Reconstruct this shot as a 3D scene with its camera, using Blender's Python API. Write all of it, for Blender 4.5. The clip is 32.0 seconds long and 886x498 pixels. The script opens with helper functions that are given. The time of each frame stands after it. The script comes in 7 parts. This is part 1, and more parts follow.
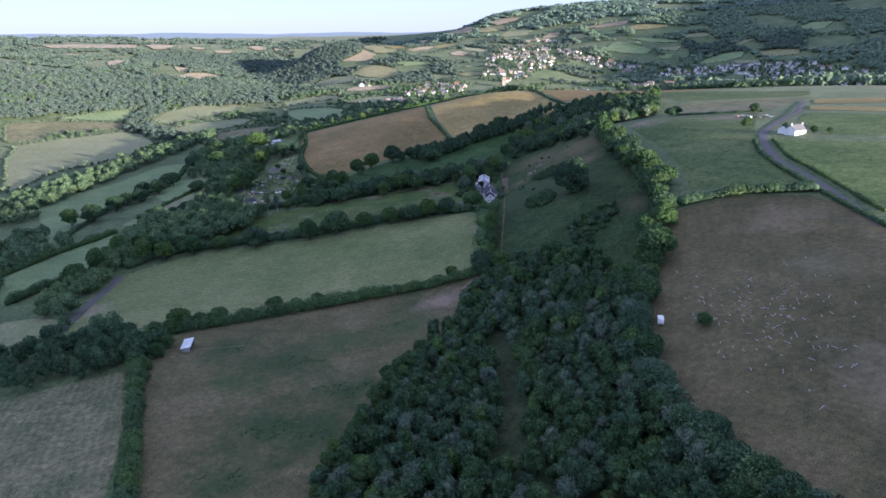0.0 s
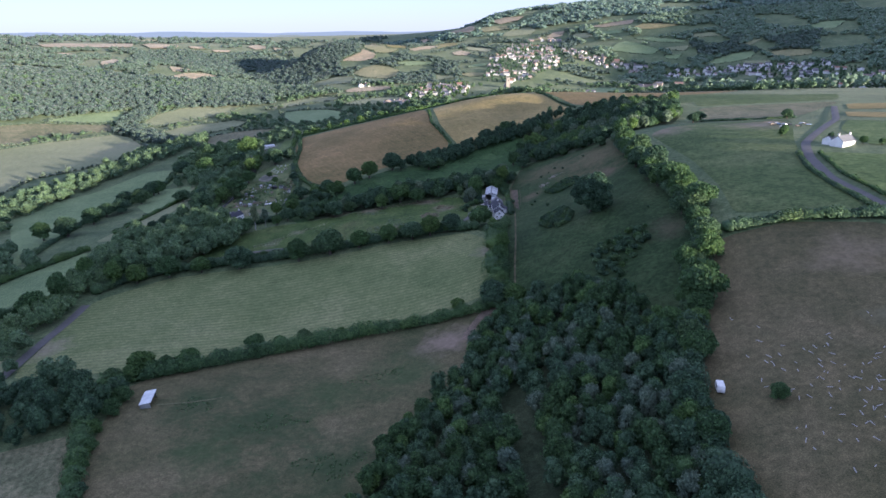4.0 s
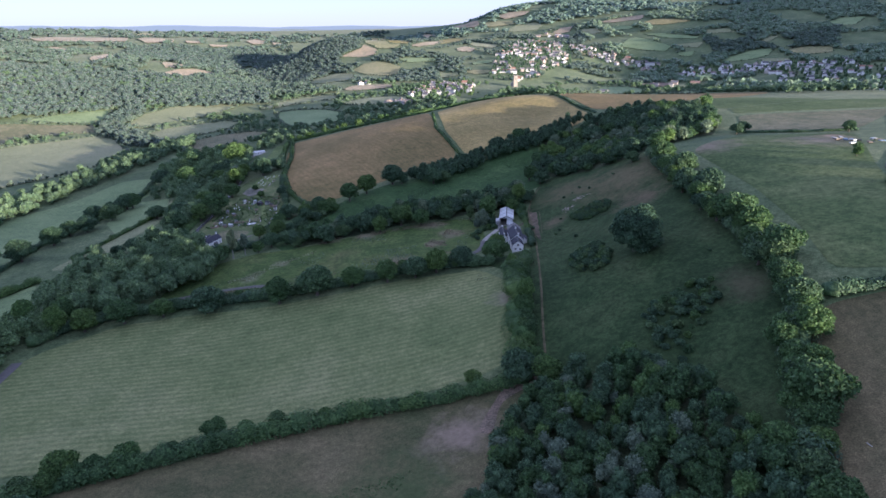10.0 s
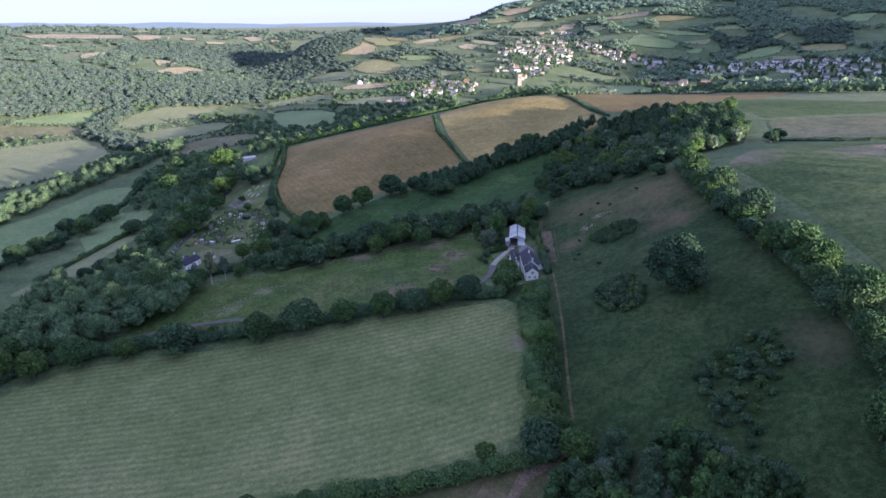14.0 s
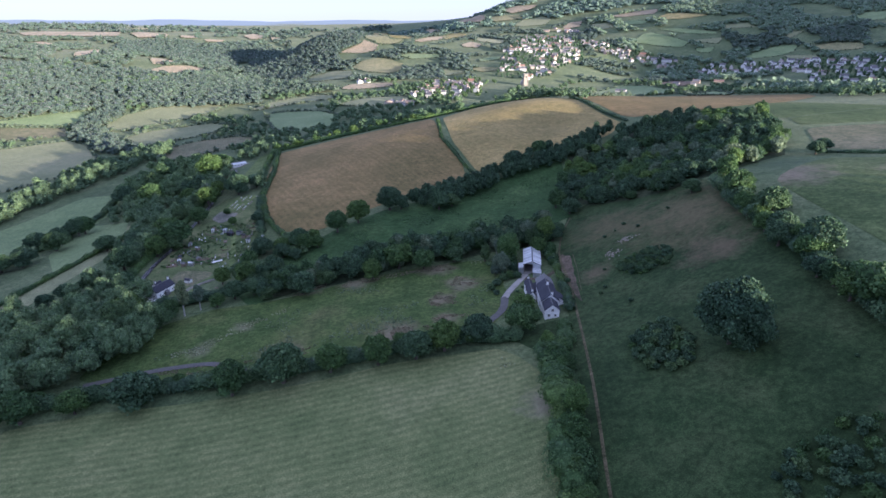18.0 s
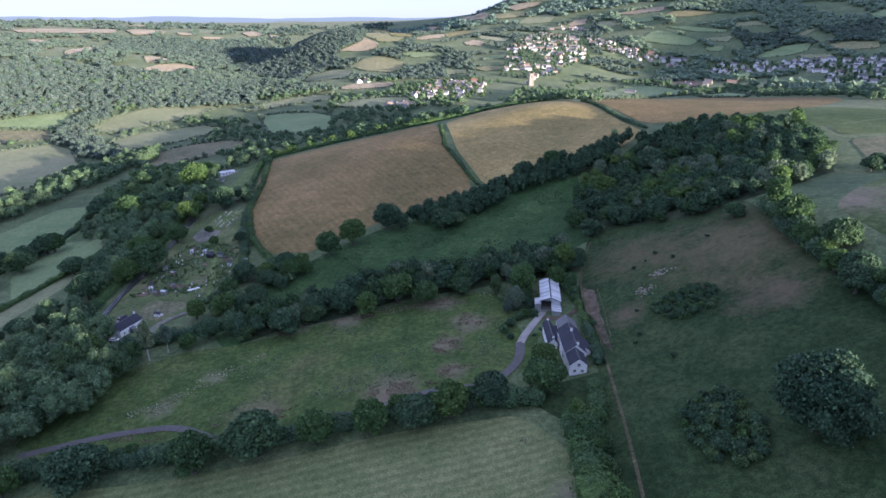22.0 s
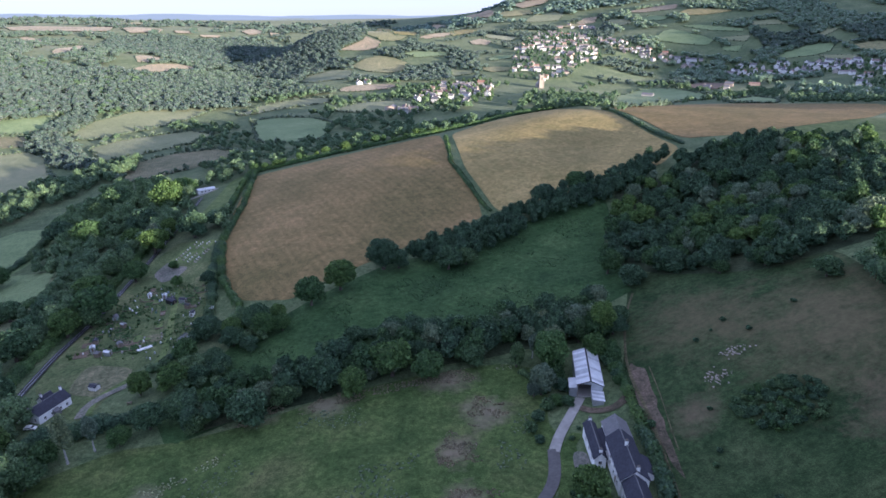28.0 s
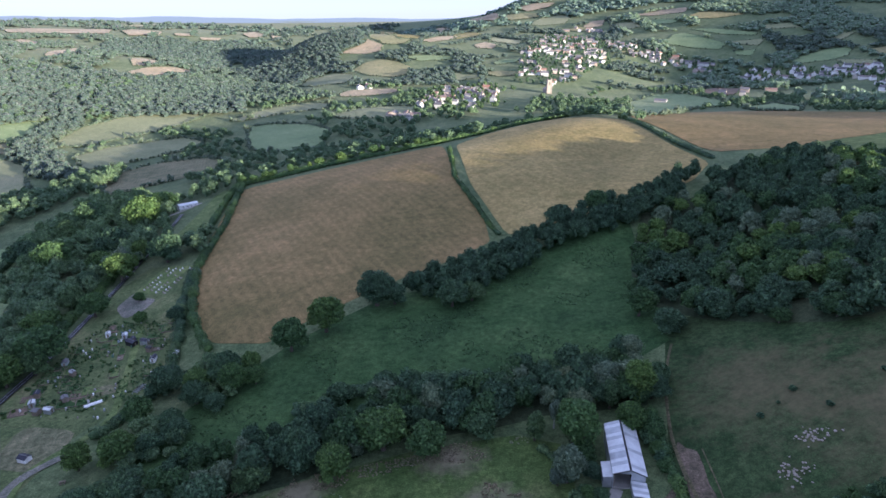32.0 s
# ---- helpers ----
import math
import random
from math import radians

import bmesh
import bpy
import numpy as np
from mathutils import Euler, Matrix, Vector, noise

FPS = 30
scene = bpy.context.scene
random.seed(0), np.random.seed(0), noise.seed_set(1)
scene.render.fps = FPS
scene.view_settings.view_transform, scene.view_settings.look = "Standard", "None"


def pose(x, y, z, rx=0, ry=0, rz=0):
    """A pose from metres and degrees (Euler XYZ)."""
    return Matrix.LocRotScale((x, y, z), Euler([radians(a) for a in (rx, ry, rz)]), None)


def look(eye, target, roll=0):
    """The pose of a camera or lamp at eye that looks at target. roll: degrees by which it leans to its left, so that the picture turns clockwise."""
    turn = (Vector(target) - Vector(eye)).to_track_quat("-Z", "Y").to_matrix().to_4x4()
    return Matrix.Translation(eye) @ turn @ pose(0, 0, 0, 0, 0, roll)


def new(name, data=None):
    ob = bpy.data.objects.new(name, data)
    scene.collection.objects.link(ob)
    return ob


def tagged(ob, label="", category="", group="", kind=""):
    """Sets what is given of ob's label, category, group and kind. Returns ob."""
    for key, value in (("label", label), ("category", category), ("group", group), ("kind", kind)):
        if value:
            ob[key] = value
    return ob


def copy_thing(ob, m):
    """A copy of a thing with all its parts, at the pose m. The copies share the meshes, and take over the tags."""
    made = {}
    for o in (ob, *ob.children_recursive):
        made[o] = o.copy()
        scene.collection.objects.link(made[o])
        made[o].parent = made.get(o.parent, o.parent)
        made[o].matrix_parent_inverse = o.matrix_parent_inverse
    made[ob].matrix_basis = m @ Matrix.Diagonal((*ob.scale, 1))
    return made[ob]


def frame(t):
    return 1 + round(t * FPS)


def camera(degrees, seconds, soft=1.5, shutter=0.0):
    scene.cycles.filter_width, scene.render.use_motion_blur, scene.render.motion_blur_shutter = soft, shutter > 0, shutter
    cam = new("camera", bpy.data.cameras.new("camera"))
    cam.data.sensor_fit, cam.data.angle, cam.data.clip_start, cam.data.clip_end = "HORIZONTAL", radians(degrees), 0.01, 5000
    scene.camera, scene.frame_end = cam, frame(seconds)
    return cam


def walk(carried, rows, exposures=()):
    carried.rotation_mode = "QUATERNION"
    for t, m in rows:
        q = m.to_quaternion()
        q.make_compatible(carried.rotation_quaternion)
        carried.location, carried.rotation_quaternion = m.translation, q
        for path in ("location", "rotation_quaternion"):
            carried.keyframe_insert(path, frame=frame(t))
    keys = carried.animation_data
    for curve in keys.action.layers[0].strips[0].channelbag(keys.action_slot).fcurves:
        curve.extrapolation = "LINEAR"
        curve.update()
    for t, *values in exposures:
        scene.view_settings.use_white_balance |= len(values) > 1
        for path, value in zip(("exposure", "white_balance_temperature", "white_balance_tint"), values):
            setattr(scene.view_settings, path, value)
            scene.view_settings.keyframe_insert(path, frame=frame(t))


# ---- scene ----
cam = camera(72.0, 32.0, soft=1.6)
PATH = [
    (0, (-0.00, 0.00, 130.00), (-0.00, 94.04, 95.99), -0.32),
    (1, (-0.58, 11.17, 129.73), (-0.61, 105.22, 95.76), -0.31),
    (2, (-1.15, 22.34, 129.51), (-1.23, 116.39, 95.52), -0.30),
    (3, (-1.68, 33.53, 129.36), (-1.79, 127.56, 95.33), -0.29),
    (6, (-2.90, 67.39, 129.66), (-3.13, 161.32, 95.33), -0.13),
    (7, (-3.64, 78.62, 129.91), (-3.89, 172.50, 95.46), -0.08),
    (8, (-4.48, 89.76, 130.17), (-4.76, 183.59, 95.60), -0.04),
    (9, (-5.31, 100.78, 130.47), (-5.65, 194.56, 95.75), -0.03),
    (10, (-6.02, 111.74, 130.75), (-6.41, 205.46, 95.89), -0.04),
    (11, (-6.59, 122.72, 130.93), (-7.05, 216.41, 95.97), -0.06),
    (12, (-7.06, 133.80, 130.95), (-7.52, 227.43, 95.84), -0.07),
    (13, (-7.49, 144.96, 130.84), (-7.94, 238.55, 95.63), -0.07),
    (14, (-7.94, 156.20, 130.67), (-8.42, 249.76, 95.37), -0.07),
    (17, (-9.20, 190.22, 129.74), (-10.00, 283.70, 94.22), 0.01),
    (18, (-9.55, 201.48, 129.58), (-10.38, 294.93, 93.98), 0.03),
    (19, (-9.97, 212.73, 129.49), (-10.85, 306.15, 93.83), 0.06),
    (20, (-10.47, 223.90, 129.50), (-11.40, 317.30, 93.77), 0.07),
    (21, (-11.03, 235.02, 129.62), (-12.01, 328.36, 93.75), 0.08),
    (22, (-11.60, 246.08, 129.87), (-12.63, 339.38, 93.89), 0.10),
    (23, (-12.12, 257.14, 130.17), (-13.19, 350.40, 94.10), 0.12),
    (24, (-12.64, 268.19, 130.40), (-13.82, 361.41, 94.23), 0.14),
    (25, (-13.06, 279.25, 130.57), (-14.31, 372.43, 94.30), 0.16),
    (28, (-14.00, 312.74, 129.97), (-15.57, 405.91, 93.69), 0.17),
    (29, (-14.22, 323.92, 129.43), (-15.88, 417.10, 93.18), 0.18),
    (30, (-14.38, 335.04, 128.81), (-16.16, 428.24, 92.59), 0.20),
    (31, (-14.54, 346.14, 128.18), (-16.48, 439.39, 92.12), 0.24),
    (32, (-14.67, 357.19, 127.51), (-16.76, 450.54, 91.71), 0.30),
]
walk(cam, [(t, look(e, g, r)) for t, e, g, r in PATH], exposures=[(0, 1.84, 5200, 10), (11, 1.87, 5200, 12), (20, 1.94, 5200, 12), (32, 1.94, 5200, 10)])

# ---- sky and sun: a low morning sun from the right, a little behind ----
SUN_FROM = Vector((0.78, -0.62, 0.126)).normalized()
world = bpy.data.worlds.new("sky")
scene.world = world
world.use_nodes = True
wn, wl = world.node_tree.nodes, world.node_tree.links
sky = wn.new("ShaderNodeTexSky")
sky.sky_type = "NISHITA"
sky.sun_disc = False
sky.sun_elevation = math.asin(SUN_FROM.z)
sky.sun_rotation = math.atan2(SUN_FROM.x, SUN_FROM.y)
sky.air_density, sky.dust_density, sky.ozone_density = 1.0, 0.3, 4.0
wn["Background"].inputs["Strength"].default_value = 0.15
# a thin even veil of high cloud over the clear sky
veil = wn.new("ShaderNodeMix")
veil.data_type = "RGBA"
veil.inputs[0].default_value = 0.8
veil.inputs[7].default_value = (1.66, 1.55, 1.94, 1)
wl.new(sky.outputs["Color"], veil.inputs[6])
wl.new(veil.outputs[2], wn["Background"].inputs["Color"])
sun = new("sun", bpy.data.lights.new("sun", "SUN"))
sun.data.energy, sun.data.angle, sun.data.color = 4.4, radians(1.0), (1.0, 0.77, 0.52)
sun.matrix_world = look(SUN_FROM * 100, (0, 0, 0))


# ---- the lie of the land: spot heights in metres, joined by a smooth surface ----
# the ridge, its fields and the near slope
SPOTS_RIDGE = [
    (85, 186, 33), (75, 196, 27), (165, 120, 50), (40, 60, 22), (124, 302, 48), (119, 350, 46),
    (230, 407, 64), (119, 475, 45), (112, 421, 43), (136, 518, 51), (206, 559, 54), (330, 600, 61),
    (230, 250, 60), (300, 420, 70), (-20, 60, 4), (-60, 0, 0), (80, 0, 40), (30, 200, 10),
    (82, 459, 24), (80, 366, 33), (75, 492, 22), (62, 546, 14), (160, 620, 46), (60, 300, 20),
    (220, 660, 55), (60, 420, 18), (350, 250, 72),
]
# the combe with the farm and the meadow
SPOTS_COMBE = [
    (-117, 245, -6), (28, 391, 10), (22, 300, 4), (-101, 323, -14), (-194, 380, -16), (-200, 300, -14),
    (-95, 421, -7), (-99, 448, -6), (-32, 436, 3), (35, 434, 9), (38, 505, 6), (-50, 604, 4), (-73, 578, 1),
    (-3, 679, 14), (-20, 835, 32), (-61, 727, 19), (67, 709, 33), (141, 729, 44), (41, 690, 22), (100, 640, 22),
    (-167, 503, -12), (-175, 552, -13), (-145, 549, -13), (20, 560, 7), (-60, 500, -4), (-140, 640, 0),
    (-120, 160, -4), (-220, 120, -12), (0, 600, 6),
]
# the brow of the corn fields
SPOTS_BROW = [
    (100, 955, 38), (165, 985, 35), (85, 850, 48), (120, 885, 46), (50, 830, 44), (15, 845, 38), (90, 760, 36),
]
# the valley floor
SPOTS_VALLEY = [
    (-213, 787, -8), (-246, 779, -14), (-243, 1021, -14), (-596, 1014, -33), (-489, 959, -34), (-471, 998, -33),
    (-300, 657, -30), (-350, 500, -32), (-450, 700, -34), (-420, 300, -28), (-700, 800, -34), (-350, 1200, -24),
    (-120, 1000, -2), (60, 1000, 14), (133, 1380, 6), (269, 1420, -2), (499, 1675, -6), (560, 1400, 12), 
    (300, 896, 44), (350, 1100, 24), (700, 1300, 14), (500, 900, 50), (-150, 1250, 0), (0, 1600, 14), (450, 640, 64),
    (800, 900, 50), (-700, 300, -20), (-300, -100, -10),
]
# the hills round about
SPOTS_HILLS = [
    (-900, 1350, 47), (-640, 1480, 18), (-660, 1680, 20), (-620, 1570, 14), (-868, 1450, 40), (-732, 1600, 27), (-723, 1720, 34), (-616, 1690, 10),
    (-1200, 1300, 70), (-1019, 2000, 38), (-1253, 2150, 50), (-1382, 2550, 66), (-1098, 2550, 62), (-998, 2450, 42), (-760, 2050, 12),
    (-648, 2200, -4), (-560, 2000, -10), (-600, 2400, 4), (-819, 2900, 46), (-1019, 3300, 56), (-500, 1750, -12), (-470, 1600, -12), (-380, 2400, 10),
    (-351, 2080, 77), (-263, 2080, 75), (-397, 1950, 44), (-411, 1750, -8), (-324, 1600, -8), (-183, 2080, 77), (-103, 2080, 71), (-300, 2300, 46),
    (-248, 1900, 44), (-197, 1780, 32), (-157, 1640, 12), (-255, 1560, 6), (-295, 1500, 0), (-169, 1440, 2), (-161, 1300, -4),
    (40, 1800, 38), (60, 2100, 66), (180, 1620, 28), (150, 1470, 5), (210, 1850, 52), (250, 2100, 66), (394, 2199, 77), (117, 2600, 112), (259, 2600, 126),
    (544, 2000, 71), (684, 2201, 128), (615, 2026, 82), (746, 1750, 43), (738, 1480, 26), (434, 1480, 3), (900, 1900, 90), (1100, 1500, 70),
    (650, 2900, 222), (1100, 2800, 240), (1600, 2600, 250), (212, 2900, 170), (113, 2950, 130), (-4, 3000, 92), (1300, 2000, 150),
    (-1500, 3200, 78), (-2200, 2200, 90), (-2000, 1200, 80), (-150, 2600, 50), (-300, 3300, 70),
    # last three: unseen eastern hill, inferred and raised to shade the town side
    (-1200, 700, 20), (-1500, 300, 60), (1450, 1250, 110), (1300, 600, 100), (1000, 400, 85), (1900, 800, 270), (2050, 1200, 350), (1850, 400, 225),
]
SPOTS_FAR = [
    (-3500, 4600, 78), (-2000, 4700, 80), (-600, 4700, 88), (400, 4700, 100), (1200, 4600, 170), (2500, 4500, 220), (3500, 4000, 240),
    # heights 430 and 420: more of the unseen eastern hill that casts shade
    (-3500, 2500, 95), (-3500, 500, 95), (3500, 2000, 340), (3500, 200, 260), (2400, 3200, 300), (2300, 1700, 430), (2700, 1000, 420), (-3500, -700, 90), (3500, -700, 180),
    # last two: unseen rise to the south-east, raised to shade the near fields
    (0, -700, 40), (800, -500, 90), (-1000, -600, 20), (1500, -100, 130), (220, -120, 88), (420, -40, 100),
]
SPOTS = np.array(SPOTS_RIDGE + SPOTS_COMBE + SPOTS_BROW + SPOTS_VALLEY + SPOTS_HILLS + SPOTS_FAR, float)


def bend(r2):
    return r2 * np.log(r2 + 1e-9)


def settle(spots, slack):
    """The thin plate that passes near the spot heights."""
    p = spots[:, :2] / 1000.0
    n = len(p)
    k = bend(((p[:, None] - p[None]) ** 2).sum(2)) + slack * np.eye(n)
    q = np.c_[np.ones(n), p]
    a = np.block([[k, q], [q.T, np.zeros((3, 3))]])
    return p, np.linalg.solve(a, np.r_[spots[:, 2], 0, 0, 0])


PEGS, PLATE = settle(SPOTS, 0.0006)


def ground_height(x, y):
    """Height of the land at x, y (numbers or arrays)."""
    x, y = np.atleast_1d(np.asarray(x, float)), np.atleast_1d(np.asarray(y, float))
    q = np.stack([x.ravel(), y.ravel()], 1) / 1000.0
    out = np.empty(len(q))
    for i in range(0, len(q), 20000):
        c = q[i:i + 20000]
        k = bend(((c[:, None] - PEGS[None]) ** 2).sum(2))
        out[i:i + 20000] = k @ PLATE[:-3] + PLATE[-3] + c @ PLATE[-2:]
    return out.reshape(x.shape)


def high(x, y):
    return float(ground_height(x, y)[0])


# ---- materials ----
def nodes_of(name):
    m = bpy.data.materials.new(name)
    m.use_nodes = True
    return m, m.node_tree.nodes, m.node_tree.links, m.node_tree.nodes["Principled BSDF"]


def noise_node(n, l, scale, detail=4.0, rough=0.6, vec=None):
    t = n.new("ShaderNodeTexNoise")
    t.inputs["Scale"].default_value, t.inputs["Detail"].default_value, t.inputs["Roughness"].default_value = scale, detail, rough
    if vec is not None:
        l.new(vec, t.inputs["Vector"])
    return t.outputs["Fac"]


def ramp(n, l, fac, stops):
    r = n.new("ShaderNodeValToRGB")
    e = r.color_ramp.elements
    while len(e) < len(stops):
        e.new(0.5)
    for k, (p, c) in zip(e, stops):
        k.position, k.color = p, (*c, 1)
    l.new(fac, r.inputs["Fac"])
    return r.outputs["Color"]


def blend(n, l, fac, a, b, kind="MIX"):
    m = n.new("ShaderNodeMix")
    m.data_type, m.blend_type = "RGBA", kind
    for socket, value in ((m.inputs[0], fac), (m.inputs[6], a), (m.inputs[7], b)):
        if isinstance(value, (int, float)):
            socket.default_value = value
        elif isinstance(value, tuple):
            socket.default_value = (*value, 1)
        else:
            l.new(value, socket)
    return m.outputs[2]


def bump_into(n, l, b, height, strength, distance):
    k = n.new("ShaderNodeBump")
    k.inputs["Strength"].default_value, k.inputs["Distance"].default_value = strength, distance
    l.new(height, k.inputs["Height"])
    l.new(k.outputs["Normal"], b.inputs["Normal"])


def turf(name, dark, mid, light, patch=0.02, tuft=0.6, stripe=None, mottle=0.75, relief=0.35, spots=(), haze_sheen=0.0):
    """Grassland: broad patches, tufts, and where mown, swathes at an angle (degrees) and spacing (m)."""
    m, n, l, b = nodes_of(name)
    pos = n.new("ShaderNodeNewGeometry").outputs["Position"]
    broad = noise_node(n, l, patch, 5, 0.62, pos)
    col = ramp(n, l, broad, [(0.30, dark), (0.5, mid), (0.72, light)])
    fine = noise_node(n, l, tuft, 6, 0.7, pos)
    col = blend(n, l, mottle, col, ramp(n, l, fine, [(0.32, (0.4, 0.44, 0.36)), (0.5, (0.95, 0.95, 0.92)), (0.68, (1.6, 1.5, 1.45))]), "MULTIPLY")
    grain = noise_node(n, l, 2.6, 3, 0.65, pos)
    col = blend(n, l, 0.8, col, ramp(n, l, grain, [(0.3, (0.45, 0.48, 0.42)), (0.5, (0.95, 0.95, 0.95)), (0.7, (1.6, 1.55, 1.5))]), "MULTIPLY")
    mid_noise = noise_node(n, l, 0.11, 4, 0.6, pos)
    col = blend(n, l, mottle * 0.7, col, ramp(n, l, mid_noise, [(0.36, (0.6, 0.7, 0.58)), (0.64, (1.35, 1.25, 1.2))]), "MULTIPLY")
    if stripe:
        turn, gap, depth = stripe
        mp = n.new("ShaderNodeMapping")
        mp.inputs["Rotation"].default_value = (0, 0, radians(turn))
        l.new(pos, mp.inputs["Vector"])
        w = n.new("ShaderNodeTexWave")
        w.inputs["Scale"].default_value = 2 * math.pi / gap / 20
        w.inputs["Distortion"].default_value, w.inputs["Detail"].default_value, w.inputs["Detail Scale"].default_value = 1.3, 3, 0.8
        l.new(mp.outputs["Vector"], w.inputs["Vector"])
        col = blend(n, l, depth, col, ramp(n, l, w.outputs["Fac"], [(0.2, (0.72, 0.78, 0.72)), (0.8, (1.25, 1.2, 1.15))]), "MULTIPLY")
    for x, y, r, tone in spots:
        d = n.new("ShaderNodeVectorMath")
        d.operation = "DISTANCE"
        l.new(pos, d.inputs[0])
        d.inputs[1].default_value = (x, y, high(x, y))
        k = n.new("ShaderNodeMath")
        k.operation = "MULTIPLY_ADD"
        l.new(noise_node(n, l, 0.09, 7, 0.75, pos), k.inputs[0])
        k.inputs[1].default_value = 3.0 * r
        l.new(d.outputs["Value"], k.inputs[2])
        e = n.new("ShaderNodeMapRange")
        e.inputs["From Min"].default_value, e.inputs["From Max"].default_value = 1.6 * r, 2.7 * r
        e.inputs["To Min"].default_value, e.inputs["To Max"].default_value = 0.88, 0.0
        l.new(k.outputs["Value"], e.inputs["Value"])
        col = blend(n, l, e.outputs["Result"], col, blend(n, l, 0.6, tone, ramp(n, l, fine, [(0.3, (0.6, 0.6, 0.58)), (0.7, (1.3, 1.3, 1.3))]), "MULTIPLY"))
    l.new(col, b.inputs["Base Color"])
    b.inputs["Roughness"].default_value = 0.95
    b.inputs["Specular IOR Level"].default_value = 0.15
    # sheen whitens the ground at low angles, standing in for distance haze
    b.inputs["Sheen Weight"].default_value, b.inputs["Sheen Roughness"].default_value = haze_sheen, 0.45
    bump_into(n, l, b, fine, relief, 0.6)
    return m


def leafage(name, dark, mid, light, haze_sheen=0.0):
    """Leaves: each clump and each plant with a tint of its own."""
    m, n, l, b = nodes_of(name)
    g = n.new("ShaderNodeNewGeometry")
    col = ramp(n, l, g.outputs["Random Per Island"], [(0.0, dark), (0.55, mid), (1.0, light)])
    o = n.new("ShaderNodeObjectInfo")
    col = blend(n, l, 0.75, col, ramp(n, l, o.outputs["Random"], [(0.0, (0.68, 0.76, 0.78)), (0.35, (0.95, 1.0, 0.98)), (0.7, (1.05, 1.1, 0.9)), (1.0, (1.35, 1.25, 0.85))]), "MULTIPLY")
    far = noise_node(n, l, 0.05, 3, 0.6, g.outputs["Position"])
    col = blend(n, l, 0.6, col, ramp(n, l, far, [(0.3, (0.72, 0.8, 0.82)), (0.7, (1.25, 1.18, 0.98))]), "MULTIPLY")
    leaf = noise_node(n, l, 2.2, 3, 0.7, g.outputs["Position"])
    col = blend(n, l, 0.8, col, ramp(n, l, leaf, [(0.32, (0.34, 0.38, 0.36)), (0.5, (0.95, 0.95, 0.93)), (0.68, (1.75, 1.7, 1.55))]), "MULTIPLY")
    l.new(col, b.inputs["Base Color"])
    b.inputs["Roughness"].default_value = 0.6
    b.inputs["Specular IOR Level"].default_value = 0.25
    # sheen pales distant leaves in place of haze
    b.inputs["Sheen Weight"].default_value, b.inputs["Sheen Roughness"].default_value = haze_sheen, 0.5
    bump_into(n, l, b, leaf, 0.5, 0.3)
    thin = n.new("ShaderNodeBsdfTranslucent")
    l.new(col, thin.inputs["Color"])
    mix = n.new("ShaderNodeMixShader")
    mix.inputs["Fac"].default_value = 0.3
    l.new(b.outputs["BSDF"], mix.inputs[1])
    l.new(thin.outputs["BSDF"], mix.inputs[2])
    l.new(mix.outputs["Shader"], n["Material Output"].inputs["Surface"])
    return m


def plain(name, a, c, scale=1.5, rough=0.7, metal=0.0, bump=0.2, spec=0.4):
    """Paint, slate, stone, sheet metal: two tones of grain and stain."""
    m, n, l, b = nodes_of(name)
    tc = n.new("ShaderNodeTexCoord").outputs["Object"]
    f = noise_node(n, l, scale, 6, 0.65, tc)
    stain = noise_node(n, l, scale * 0.22, 3, 0.6, tc)
    col = ramp(n, l, f, [(0.3, a), (0.7, c)])
    col = blend(n, l, 0.35, col, ramp(n, l, stain, [(0.35, (0.6, 0.6, 0.6)), (0.6, (1.1, 1.1, 1.1))]), "MULTIPLY")
    l.new(col, b.inputs["Base Color"])
    b.inputs["Roughness"].default_value, b.inputs["Metallic"].default_value, b.inputs["Specular IOR Level"].default_value = rough, metal, spec
    bump_into(n, l, b, f, bump, 0.05)
    return m


def tinted(name, stops, rough=0.8):
    """A coat whose tone differs from piece to piece."""
    m, n, l, b = nodes_of(name)
    o = n.new("ShaderNodeObjectInfo")
    tc = n.new("ShaderNodeTexCoord").outputs["Object"]
    col = ramp(n, l, o.outputs["Random"], stops)
    col = blend(n, l, 0.5, col, ramp(n, l, noise_node(n, l, 1.2, 5, 0.65, tc), [(0.3, (0.6, 0.6, 0.62)), (0.7, (1.15, 1.13, 1.1))]), "MULTIPLY")
    l.new(col, b.inputs["Base Color"])
    b.inputs["Roughness"].default_value = rough
    return m


ROUGH_LAND = turf("rough_land", (0.07, 0.102, 0.052), (0.104, 0.142, 0.07), (0.142, 0.172, 0.094), 0.02, 0.5, haze_sheen=0.03)
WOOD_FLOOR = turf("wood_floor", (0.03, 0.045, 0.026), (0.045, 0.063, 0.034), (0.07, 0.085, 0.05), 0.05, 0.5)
HAY = turf("mown_hay", (0.11, 0.146, 0.063), (0.155, 0.184, 0.085), (0.214, 0.23, 0.12), 0.012, 0.5, (-100, 3.4, 0.42), 0.45, spots=[(22, 375, 9, (0.23, 0.205, 0.15)), (-196, 300, 14, (0.25, 0.22, 0.16))])
